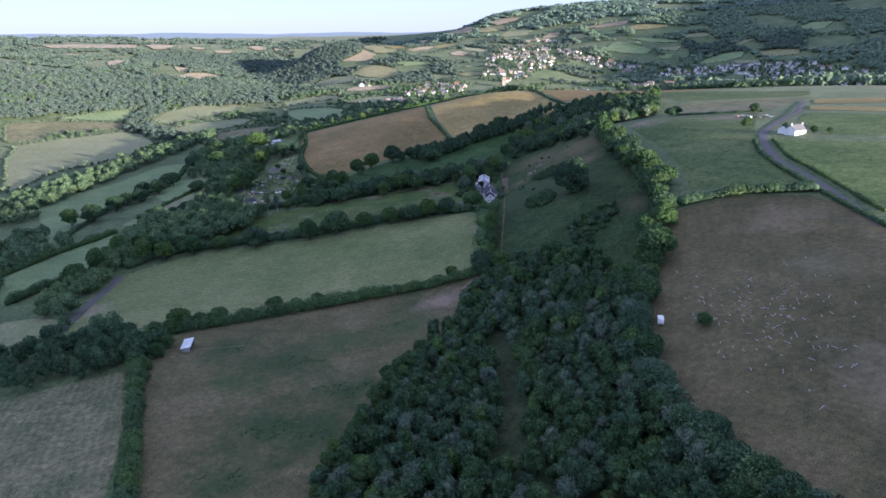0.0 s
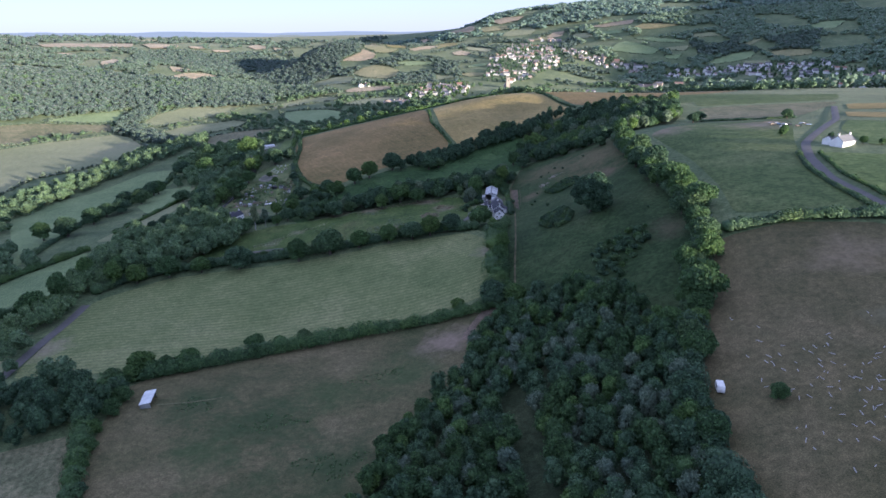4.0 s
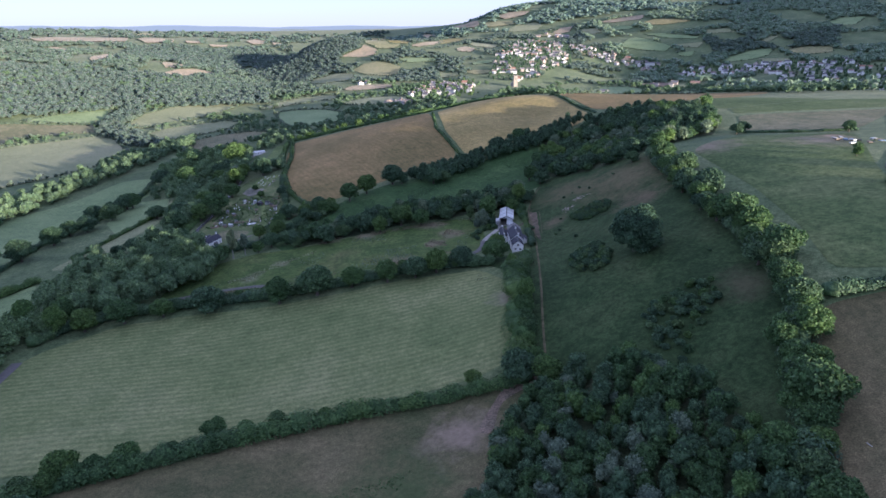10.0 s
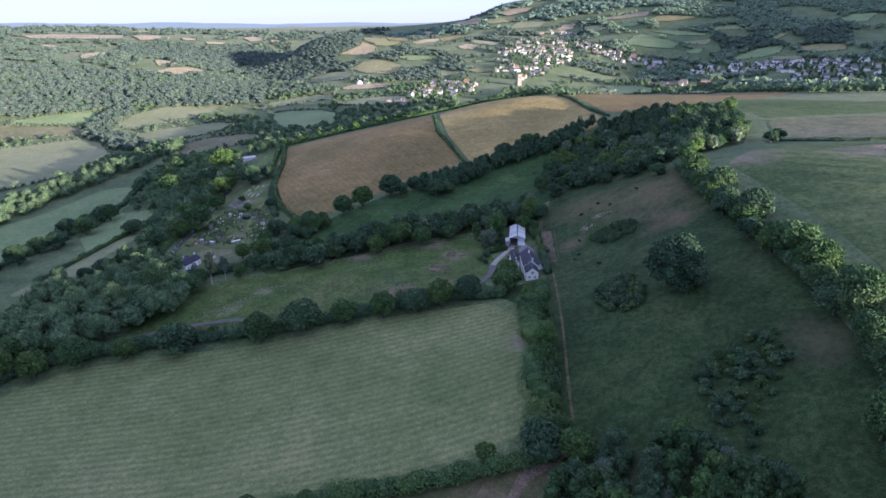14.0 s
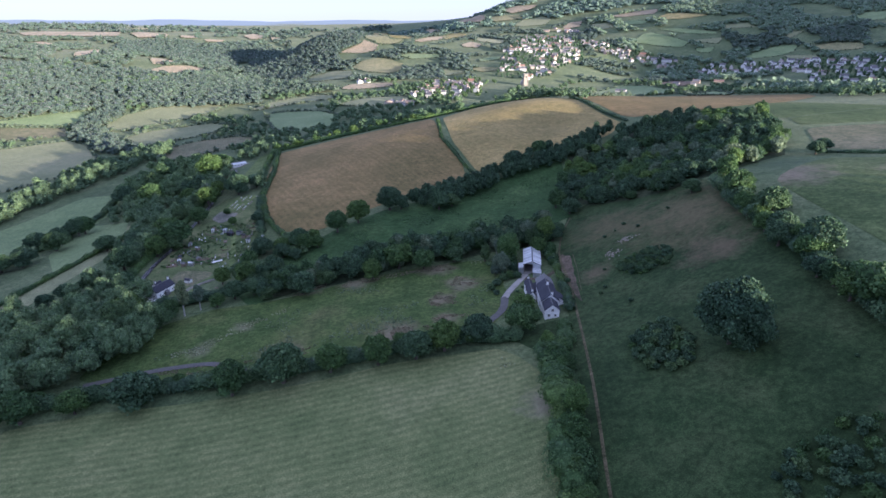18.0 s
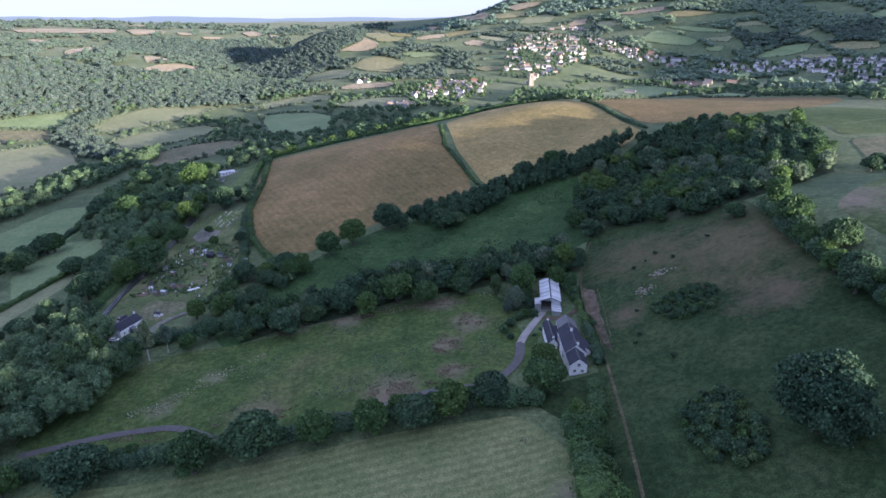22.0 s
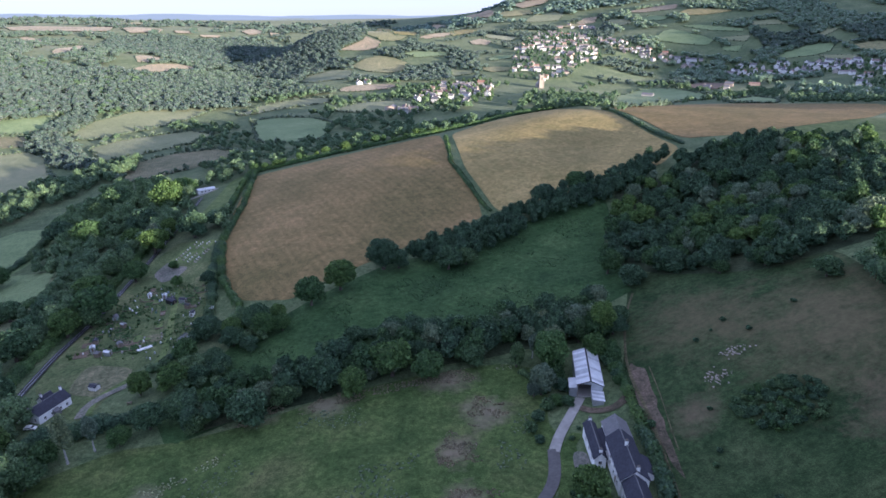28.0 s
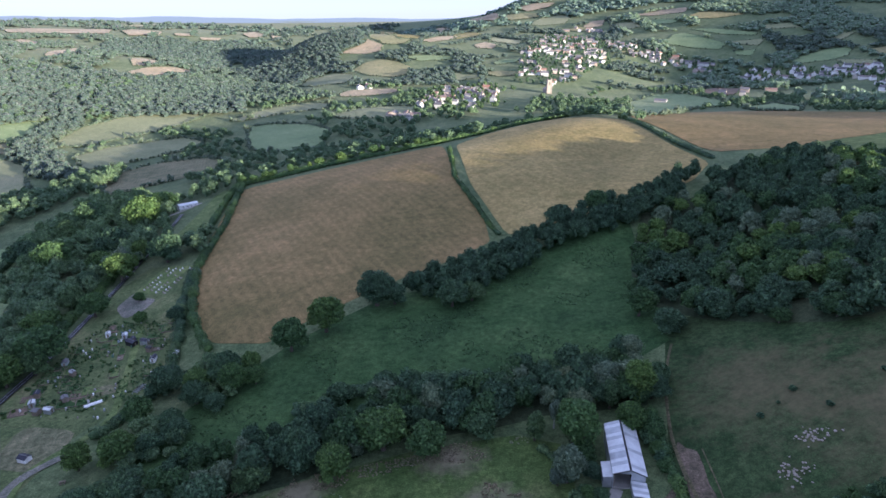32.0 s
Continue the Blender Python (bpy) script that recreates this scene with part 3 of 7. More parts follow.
field([(-125, 500), (-112, 545), (-82, 578), (-48, 612), (-5, 630), (45, 668), (80, 692), (74, 600), (68, 560), (40, 545), (0, 530), (-40, 520), (-80, 500), (-110, 478)], WET, "dark green damp meadow in the hollow", "meadow", 0.1, 5)
field([(46, 478), (47, 500), (58, 540), (67, 570), (84, 572), (112, 540), (130, 530), (126, 480), (124, 440), (121, 400), (116, 345), (110, 300), (96, 258), (86, 236), (76, 258), (61, 282), (26, 298), (30, 345), (35, 380), (41, 425)], SHADED_PASTURE, "hillside pasture with shade in its green and bare brown knoll", "pasture", 0.1, 5)
field([(-2, 421), (12, 430), (26, 431), (43, 434), (41, 405), (36, 385), (30, 385), (28, 404), (18, 419)], SHADED_PASTURE, "rough grass with shade in its colour at the field corner", "grass", 0.08, 5)
field([(-184, 520), (-192, 552), (-194, 601), (-192, 648), (-187, 671), (-164, 665), (-142, 607), (-130, 570), (-141, 549), (-149, 531), (-149, 497), (-160, 498)], PLOTS, "allotment ground with worn grass and plots", "allotment", 0.1, 5)

field([(-686, 1083), (-648, 1149), (-611, 1191), (-594, 1207), (-581, 1164), (-575, 1119)], VALLEY_GRASS_HAZED, "green riverside field below the wood", "field", 0.5, 20)
field([(-731, 1030), (-685, 1073), (-575, 1108), (-553, 1069), (-601, 1040), (-631, 1011), (-637, 961), (-669, 933)], STUBBLE, "pale grazed field on the valley floor", "field", 0.4, 20)
field([(-645, 919), (-612, 977), (-539, 1046), (-497, 1017), (-424, 911), (-426, 834), (-447, 785), (-479, 741), (-469, 654), (-469, 639), (-582, 803)], VALLEY_PALE_HAZED, "broad green pasture on the valley floor", "field", 0.4, 20)
field([(-523, 1104), (-533, 1147), (-534, 1196), (-508, 1256), (-465, 1311), (-413, 1353), (-395, 1336), (-397, 1289), (-415, 1230), (-439, 1179), (-470, 1133), (-488, 1105)], VALLEY_PALE_HAZED, "broad pale grass field beside the river", "field", 0.5, 20)
field([(-469, 1060), (-453, 1105), (-415, 1135), (-380, 1160), (-336, 1125), (-326, 1077), (-354, 1048), (-383, 1010), (-415, 991)], VALLEY_PALE_HAZED, "muted green field between hedges", "field", 0.5, 20)
field([(-361, 904), (-364, 961), (-339, 1000), (-290, 1006), (-250, 974), (-242, 930), (-269, 908), (-301, 881), (-325, 870)], STUBBLE, "pale stubble field beside trees", "field", 0.4, 20)
field([(-308, 1206), (-273, 1208), (-212, 1171), (-170, 1114), (-164, 1026), (-171, 976), (-245, 1023), (-283, 1131)], VALLEY_GRASS_HAZED, "green field framed by hedgerow trees", "field", 0.5, 20)
field([(-351, 1256), (-328, 1310), (-306, 1338), (-251, 1365), (-210, 1349), (-213, 1308), (-256, 1293), (-299, 1272), (-335, 1249)], VALLEY_PALE_HAZED, "long pale green field below the village", "field", 0.5, 20)
field([(-191, 1219), (-156, 1263), (-102, 1280), (-70, 1257), (-71, 1209), (-93, 1177), (-144, 1176), (-177, 1191)], VALLEY_PALE_HAZED, "long green field below the village", "field", 0.5, 20)
field([(-219, 1426), (-202, 1457), (-131, 1470), (-114, 1448), (-134, 1418), (-175, 1402), (-211, 1403)], FAR_TAN, "narrow tan field by white houses", "field", 1.2, 40)
field([(-339, 1627), (-335, 1695), (-282, 1711), (-237, 1678), (-214, 1604), (-227, 1532), (-282, 1516)], VALLEY_PALE_HAZED, "sunlit green field below the domed wood", "field", 1.2, 30)
field([(-243, 1716), (-221, 1770), (-191, 1785), (-155, 1767), (-117, 1714), (-116, 1652), (-142, 1615), (-194, 1642)], STRAW_GREEN, "pale yellow-green field on the domed hill", "field", 1.2, 30)
field([(-298, 1892), (-249, 1970), (-251, 2013), (-201, 1950), (-201, 1890), (-236, 1871)], FAR_TAN, "pinkish stubble field beside the domed wood", "field", 1.2, 30)
field([(-252, 2041), (-373, 3182), (-178, 2024), (-134, 2017), (-157, 1960), (-196, 1955)], STRAW_GREEN, "muted green field on the domed hill", "field", 1.2, 30)
field([(-370, 3227), (-279, 3118), (-114, 2090), (-112, 2047), (-163, 2035), (-208, 2093)], TAN, "bright straw field on the domed hill", "field", 1.2, 30)
field([(-134, 1809), (-105, 1829), (-29, 1817), (-34, 1783), (-101, 1764)], VALLEY_GRASS_HAZED, "bright green field on a distant hillside", "field", 1.2, 40)
field([(-110, 2006), (-72, 2126), (-23, 2216), (-6, 2162), (-38, 2056), (-83, 1994)], FAR_TAN, "pinkish stubble field on a distant hillside", "field", 1.2, 40)
field([(-127, 3080), (-77, 3063), (-38, 2669), (-85, 2674)], FAR_TAN, "pinkish stubble field on a distant hillside", "field", 1.2, 40)
field([(-34, 2273), (13, 2399), (56, 2308), (35, 2194), (-22, 2077)], TAN, "golden field on a distant hillside", "field", 1.2, 40)
field([(24, 1969), (56, 2033), (84, 1965), (66, 1905), (32, 1919)], FAR_TAN, "pinkish stubble field on a distant hillside", "field", 1.2, 40)
field([(79, 2177), (160, 2066), (130, 1970), (67, 2066)], VALLEY_PALE_HAZED, "muted green field on a distant hillside", "field", 1.2, 40)
field([(126, 1887), (193, 1996), (264, 2084), (230, 1952), (165, 1875)], VALLEY_PALE_HAZED, "muted green field on a distant hillside", "field", 1.2, 40)
field([(62, 1733), (87, 1761), (124, 1752), (107, 1711), (65, 1701)], VALLEY_GRASS_HAZED, "bright green field on a distant hillside", "field", 1.2, 40)
field([(32, 1623), (67, 1633), (100, 1613), (103, 1585), (64, 1581)], STRAW_GREEN, "pale straw field on a distant hillside", "field", 1.2, 40)
field([(-23, 1659), (-5, 1617), (27, 1631), (24, 1582), (-17, 1559)], VALLEY_PALE_HAZED, "muted green field on a distant hillside", "field", 1.2, 40)
field([(14, 3138), (71, 3122), (139, 2688), (105, 2592), (33, 2752)], FAR_TAN, "pinkish stubble field high on a distant hillside", "field", 3, 40)
field([(138, 2673), (203, 2658), (269, 2629), (252, 2570), (156, 2562)], STRAW_GREEN, "pale straw field high on a distant hillside", "field", 3, 40)
field([(197, 2769), (258, 2791), (334, 2748), (307, 2701), (230, 2680)], FAR_TAN, "pinkish stubble field high on a distant hillside", "field", 3, 40)
field([(209, 2453), (259, 2555), (335, 2563), (351, 2499), (320, 2417), (241, 2426)], VALLEY_PALE_HAZED, "muted green field on a distant hillside", "field", 1.2, 40)
field([(362, 2343), (398, 2403), (441, 2397), (418, 2323), (376, 2316)], FAR_TAN, "pinkish stubble field on a distant hillside", "field", 1.2, 40)
field([(288, 2329), (359, 2345), (384, 2302), (347, 2274)], STRAW_GREEN, "pale straw field on a distant hillside", "field", 1.2, 40)
field([(457, 2326), (508, 2294), (506, 2228), (467, 2224), (455, 2273)], VALLEY_PALE_HAZED, "muted green field on a distant hillside", "field", 1.2, 40)
field([(539, 2278), (573, 2277), (610, 2212), (580, 2191), (537, 2230)], VALLEY_GRASS_HAZED, "bright green field on a distant hillside", "field", 1.2, 40)
field([(647, 2250), (685, 2275), (729, 2236), (779, 2182), (723, 2170), (682, 2172), (639, 2209)], TAN, "golden field on a distant hillside", "field", 1.2, 40)
field([(497, 1981), (548, 2065), (575, 2072), (608, 2010), (638, 1938), (609, 1904), (554, 1929)], VALLEY_GRASS_HAZED, "bright green field on a distant hillside", "field", 1.2, 40)
field([(601, 2099), (647, 2085), (736, 1998), (722, 1982), (656, 2019)], VALLEY_GRASS_HAZED, "bright green field on a distant hillside", "field", 1.2, 40)
field([(652, 1953), (730, 1944), (699, 1900), (651, 1933)], VALLEY_PALE_HAZED, "muted green field on a distant hillside", "field", 1.2, 40)
field([(635, 1884), (682, 1873), (656, 1837), (630, 1854)], VALLEY_GRASS_HAZED, "bright green field on a distant hillside", "field", 1.2, 40)
field([(698, 1751), (752, 1784), (809, 1802), (852, 1789), (812, 1733), (769, 1718), (713, 1732)], VALLEY_GRASS_HAZED, "bright green field above the town", "field", 1.2, 40)
field([(777, 1717), (834, 1659), (807, 1631), (775, 1675)], VALLEY_PALE_HAZED, "muted green field above the town", "field", 1.2, 40)
field([(843, 1868), (893, 1915), (927, 1910), (864, 1860)], VALLEY_PALE_HAZED, "muted green field on a distant hillside", "field", 1.2, 40)
field([(860, 1755), (916, 1759), (963, 1719), (929, 1662), (857, 1692)], STRAW_GREEN, "rough grass field on a distant hillside", "field", 1.2, 40)
field([(1096, 2004), (1169, 2053), (1232, 2035), (1145, 1943), (1093, 1962)], VALLEY_GRASS_HAZED, "bright green field on a distant hillside", "field", 1.2, 40)
field([(361, 1906), (410, 1940), (455, 1895), (443, 1860), (385, 1881)], STRAW_GREEN, "pale straw field behind the village", "field", 1.2, 40)
field([(526, 2394), (604, 2394), (684, 2375), (655, 2308), (570, 2333)], FAR_TAN, "pinkish stubble field high on a distant hillside", "field", 1.2, 40)
field([(764, 2057), (835, 2051), (841, 2002), (765, 2020)], VALLEY_PALE_HAZED, "muted green field high on a distant hillside", "field", 1.2, 40)
field([(132, 903), (249, 1333), (329, 1457), (384, 1441), (395, 1338), (368, 1233), (297, 1187), (171, 911)], VALLEY_GRASS_HAZED, "bright green field below the village", "field", 1.2, 20)
field([(359, 1186), (439, 1261), (435, 1179), (375, 1067), (333, 1087)], VALLEY_GRASS_HAZED, "bright green field below the works yard", "field", 1.2, 20)
field([(417, 1487), (499, 1628), (529, 1556), (451, 1414), (406, 1394)], EARTH, "pinkish bare ground of a works yard in the valley", "yard", 1.2, 40)
field([(568, 1352), (605, 1390), (644, 1388), (660, 1347), (618, 1285), (564, 1307)], STUBBLE, "pale stubble field beyond the ridge", "field", 1.2, 40)
field([(-728, 1727), (-792, 1897), (-715, 1914), (-688, 1861), (-666, 1719), (-691, 1661)], FAR_TAN, "pale stubble field on the plateau edge", "field", 1.2, 30)
field([(-666, 1590), (-669, 1658), (-648, 1771), (-602, 1777), (-599, 1733), (-621, 1566), (-643, 1563)], FAR_TAN, "pale stubble field on the plateau edge", "field", 1.2, 30)
field([(-884, 1680), (-1064, 2079), (-1008, 2084), (-933, 1950), (-832, 1671), (-844, 1621)], FAR_TAN, "pinkish stubble field on the plateau", "field", 1.6, 40)
field([(-1300, 2191), (-1303, 2234), (-1198, 2162), (-1147, 2065), (-1175, 2056)], FAR_TAN, "pinkish stubble field on the plateau", "field", 1.6, 40)
field([(-1580, 2548), (-1576, 2663), (-1286, 2713), (-1186, 2494), (-1371, 2462), (-1488, 2438)], FAR_TAN, "long pinkish stubble field on the plateau", "field", 3, 40)
field([(-1218, 2637), (-1229, 2739), (-1083, 2674), (-1047, 2562), (-1112, 2476)], FAR_TAN, "long pinkish stubble field on the plateau", "field", 3, 40)
field([(-1042, 2661), (-993, 2716), (-961, 2642), (-1005, 2598)], FAR_TAN, "pinkish stubble field on the plateau", "field", 3, 40)
field([(-936, 2630), (-877, 2690), (-863, 2619), (-908, 2583)], FAR_TAN, "pinkish stubble field on the plateau", "field", 3, 40)
field([(-880, 2924), (-914, 3176), (-819, 3012), (-774, 2871), (-811, 2802)], FAR_TAN, "pinkish stubble field near far houses", "field", 3, 40)
field([(-778, 2969), (-729, 2946), (-715, 2849), (-739, 2852)], FAR_TAN, "pinkish stubble field near far houses", "field", 3, 40)
field([(-1406, 3016), (-1501, 3303), (-1438, 3284), (-1334, 3028)], STRAW_GREEN, "muted green field on the plateau", "field", 3, 40)
field([(-1463, 3439), (-1416, 3546), (-1320, 3299), (-1343, 3201)], STRAW_GREEN, "muted green field on the plateau", "field", 3, 40)
field([(-1317, 3459), (-1239, 3568), (-1182, 3373), (-1226, 3264)], STRAW_GREEN, "muted green field on the plateau", "field", 3, 40)

# ---- roads and tracks ----
ribbon("driveway", [(4, 434), (11, 443), (16, 450), (17, 456), (17, 462), (18, 469)], 3.6, ASPHALT, 0.36, "grey tarmac farm drive curving past the lawn", "driveway")
ribbon("road", [(348, 602), (283, 493), (251, 454), (215, 411), (199, 377), (186, 335), (184, 295), (180, 261), (178, 234)], 5, ASPHALT, 0.3, "grey tarmac lane curving between hedges", "road")
ribbon("road", [(-193, 272), (-198, 307), (-200, 333), (-203, 357)], 5, ASPHALT, 0.3, "grey tarmac lane below the hay field", "road")
ribbon("driveway", [(-160, 415), (-150, 418), (-135, 423), (-119, 425), (-109, 426), (-99, 421), (-92, 416), (-77, 416), (-59, 419), (-41, 423), (-30, 426), (-19, 432), (-6, 434), (4, 434)], 3, ASPHALT, 0.25, "grey farm drive winding along the meadow", "driveway")
ribbon("driveway", [(17.2, 463), (18, 468), (21, 474), (24, 479), (28, 487), (32, 494)], 3.4, CONCRETE, 0.35, "pale concrete farm drive up to the barn", "driveway")
RUT = [(32, 311), (35, 342), (39, 374), (44, 420), (47, 450), (49, 475), (49, 494), (50, 508), (55, 530), (60, 545), (66, 558)]
ribbon("track", RUT, 0.95, PATH_EARTH, 0.25, "worn narrow earth path beside the pasture", "track")

ribbon("track", [(-112.5, 244), (-104, 244.5), (-96, 247), (-89, 249.6)], 0.6, STUBBLE, 0.22, "faint trodden path from the shelter", "track")

# ---- foliage ----
def ico(level):
    bm = bmesh.new()
    bmesh.ops.create_icosphere(bm, subdivisions=level, radius=1)
    v = np.array([x.co[:] for x in bm.verts])
    f = np.array([[x.index for x in q.verts] for q in bm.faces])
    bm.free()
    return v, f


ICO1, ICO2 = ico(1), ico(2)


def unit(rng, n):
    v = rng.normal(size=(n, 3))
    return v / np.linalg.norm(v, axis=1)[:, None]


def cards(rng, pts, nrm, size):
    """Small bent leaf sprays, two triangles each, about the points, facing roughly along the normals."""
    n = len(pts)
    a = np.cross(nrm, unit(rng, n))
    a /= np.linalg.norm(a, axis=1)[:, None]
    b = np.cross(nrm, a)
    s = size * rng.uniform(0.6, 1.35, (n, 1))
    w = s * rng.uniform(0.55, 1.0, (n, 1))
    fold = nrm * s * rng.uniform(-0.35, 0.1, (n, 1))
    v = np.stack([pts - a * s + fold, pts - b * w, pts + a * s + fold, pts + b * w], 1).reshape(-1, 3)
    i = np.arange(n * 4).reshape(n, 4)
    f = np.concatenate([i[:, [0, 1, 3]], i[:, [1, 2, 3]]])
    return v, f


def crown(seed, width, height, base, lobes, sprays, size, level=1, peak=0.6):
    """A crown of lobes with leaf sprays on them: arrays of vertices and triangles. width, height in m, base: height of its underside."""
    rng = np.random.default_rng(seed)
    V, F, n0 = [], [], 0
    c = unit(rng, lobes) * rng.uniform(0.25, 1.0, (lobes, 1)) ** 0.6
    r = rng.uniform(0.75, 1.35, lobes) / lobes ** 0.42
    c[0], r[0] = (0, 0, 0.1), 0.6
    hw, hh = width / 2, height / 2
    narrow = 1 - np.clip(c[:, 2:], 0, 1) * peak * 0.6
    c[:, :2] *= narrow * 0.72
    c[:, 2] *= 0.72
    scale = np.array([hw, hw, hh])
    iv, jf = (ICO1 if level == 1 else ICO2)
    for q, k in zip(c, r):
        v = iv * (k * 0.84) * (1 + rng.normal(0, 0.08, (len(iv), 1))) + q
        V.append(v * scale)
        F.append(jf + n0)
        n0 += len(iv)
    which = rng.choice(lobes, sprays * 2, p=r ** 2 / (r ** 2).sum())
    d = unit(rng, sprays * 2)
    d[:, 2] = np.where(d[:, 2] < -0.35, -d[:, 2], d[:, 2])
    p = c[which] + d * r[which][:, None] * rng.uniform(0.86, 1.28, (sprays * 2, 1))
    keep = np.ones(len(p), bool)
    for q, k in zip(c, r):
        keep &= ((p - q) ** 2).sum(1) > (k * 0.8) ** 2
    p, d = p[keep][:sprays], d[keep][:sprays]
    nrm = d + unit(rng, len(d)) * 1.1
    nrm /= np.linalg.norm(nrm, axis=1)[:, None]
    v, f = cards(rng, p * scale, nrm, size)
    V.append(v)
    F.append(f + n0)
    v = np.concatenate(V)
    v[:, 2] += base + hh
    return v, np.concatenate(F)


def trunk_mesh(name, height, r, seed, material, spread, limbs=4):
    """A tapered trunk, flared at the foot, with limbs that reach into the crown."""
    rng = random.Random(seed)
    bm = bmesh.new()

    def limb(p0, p1, r0, r1, seg=3, flare=1.0):
        rings = []
        ax = (p1 - p0).normalized()
        u = ax.orthogonal().normalized()
        w = ax.cross(u)
        for k in range(seg + 1):
            t = k / seg
            c = p0.lerp(p1, t) + Vector((rng.uniform(-1, 1), rng.uniform(-1, 1), 0)) * r0 * 0.4 * (0 < k < seg)
            rad = (r0 + (r1 - r0) * t) * (flare if k == 0 else 1)
            rings.append([bm.verts.new(c + (u * math.cos(a) + w * math.sin(a)) * rad) for a in (i * math.tau / 7 for i in range(7))])
        for a, b in zip(rings, rings[1:]):
            for i in range(7):
                bm.faces.new((a[i], a[(i + 1) % 7], b[(i + 1) % 7], b[i]))

    top = Vector((0, 0, height))
    limb(Vector((0, 0, -0.6)), top, r, r * 0.45, 4, 1.5)
    for i in range(limbs):
        a = i * math.tau / limbs + rng.uniform(-0.4, 0.4)
        s = Vector((0, 0, height * rng.uniform(0.5, 0.85)))
        limb(s, s + Vector((math.cos(a) * spread, math.sin(a) * spread, height * rng.uniform(0.3, 0.5))), r * 0.42, r * 0.15, 2)
    me = bpy.data.meshes.new(name)
    bm.to_mesh(me)
    bm.free()
    me.materials.append(material)
    return me


def tree_kind(name, seed, width, height, leaf, sprays=620, size=0.5, lobes=13, clear=0.16, peak=0.6, bark=None, level=1):
    """One tree as a thing: trunk and crown. Kept as a model to copy."""
    base = height * clear
    root = new(name)
    t = new("trunk", trunk_mesh("trunk", height * 0.55, width * 0.035 + 0.08, seed, bark or BARK, width * 0.25))
    t.parent = root
    v, f = crown(seed, width, height - base, base, lobes, sprays, size, level, peak)
    c = new("crown", mesh_from("crown", v, f, [leaf]))
    c.parent = root
    return root


MODELS, USED = {}, {}
# open ground kept free of trees: the damp meadow, the caravan, the way to the long shed
CLEARINGS = [
    [(-113.0, 503.4), (-108.2, 515.5), (-100.2, 528.0), (-92.7, 539.2), (-86.3, 549.1), (-81.8, 559.8), (-62.8, 561.2), (-50.0, 556.1), (-64.7, 546.1), (-75.8, 534.9), (-86.2, 525.0), (-96.0, 516.3), (-104.1, 505.6), (-109.3, 499.5)],
    [(74, 208), (85, 208), (88, 184), (81, 176), (74, 184)],
    [(-224, 802), (-206, 810), (-190, 742), (-194, 712), (-206, 712), (-214, 758), (-226, 782)],
]


def cleared(x, y):
    return np.any([inside(np.atleast_1d(x), np.atleast_1d(y), c) for c in CLEARINGS], axis=0)



def plant(kind, x, y, size=1.0, turn=None, label="", group="", sink=0.2):
    """Sets one tree of a kind on the land."""
    root, text = MODELS[kind]
    if cleared(x, y)[0]:
        return None
    turn = random.uniform(0, 360) if turn is None else turn
    m = Matrix.Translation((x, y, high(x, y) - sink)) @ Euler((0, 0, radians(turn))).to_matrix().to_4x4()
    if kind in USED:
        ob = copy_thing(root, m)
    else:
        ob = root
        USED[kind] = True
        ob.matrix_basis = m
    if -140 < x < -50 and 478 < y < 575:  # lower trees about the damp meadow
        size *= 0.85
    s = Vector((1, 1, 1)) * size
    s.z *= random.uniform(0.9, 1.12)
    ob.scale = s
    return tagged(ob, label or text, "bush" if ob.name.startswith("bush") else "tree", group)


def model(kind, name, text, *args, **kw):
    MODELS[kind] = (tree_kind(name, *args, **kw), text)


model("oak_a", "tree", "broad dark green leafy hedgerow tree", 11, 12, 10, LEAF, 2700, 0.33, 30, clear=0.04)
model("oak_b", "tree", "spreading very dark green leafy tree", 12, 13, 10, LEAF_DARK, 2700, 0.34, 30, clear=0.03)
model("oak_low", "tree", "leafy green tree low over the grass", 33, 10, 7.5, LEAF, 2200, 0.3, 28, clear=-0.06)
model("oak_great", "tree", "huge spreading dark oak on the pasture", 31, 24, 20, LEAF_DARK, 9000, 0.36, 60, clear=0.0)
model("oak_c", "tree", "rounded mid-green tree with dense crown", 13, 10, 9, LEAF, 2200, 0.3, 26, clear=0.03)
model("ash_a", "tree", "upright fresh light green leafy tree", 14, 8, 10.5, LEAF_BRIGHT, 1800, 0.27, 28, peak=0.9, clear=0.04)
model("ash_b", "tree", "upright dark green tall leafy tree", 15, 7.5, 11, LEAF_DARK, 1800, 0.27, 28, peak=0.9, clear=0.05)
model("pale_a", "tree", "pale grey-green tree with soft crown", 16, 8, 9, LEAF_PALE, 1600, 0.27, 26, clear=0.05)
model("birch", "tree", "slender birch tree with bare pale trunk", 17, 4.5, 11, LEAF_PALE, 700, 0.25, 14, clear=0.22, bark=PALE_BARK)
model("bush_a", "bush", "low spreading dark green bush on grass", 18, 4.2, 2.8, LEAF_DARK, 420, 0.28, 11, clear=-0.05)
model("bush_b", "bush", "low rounded mid-green bush on grass", 19, 3.6, 2.6, LEAF, 380, 0.26, 11, clear=-0.05)


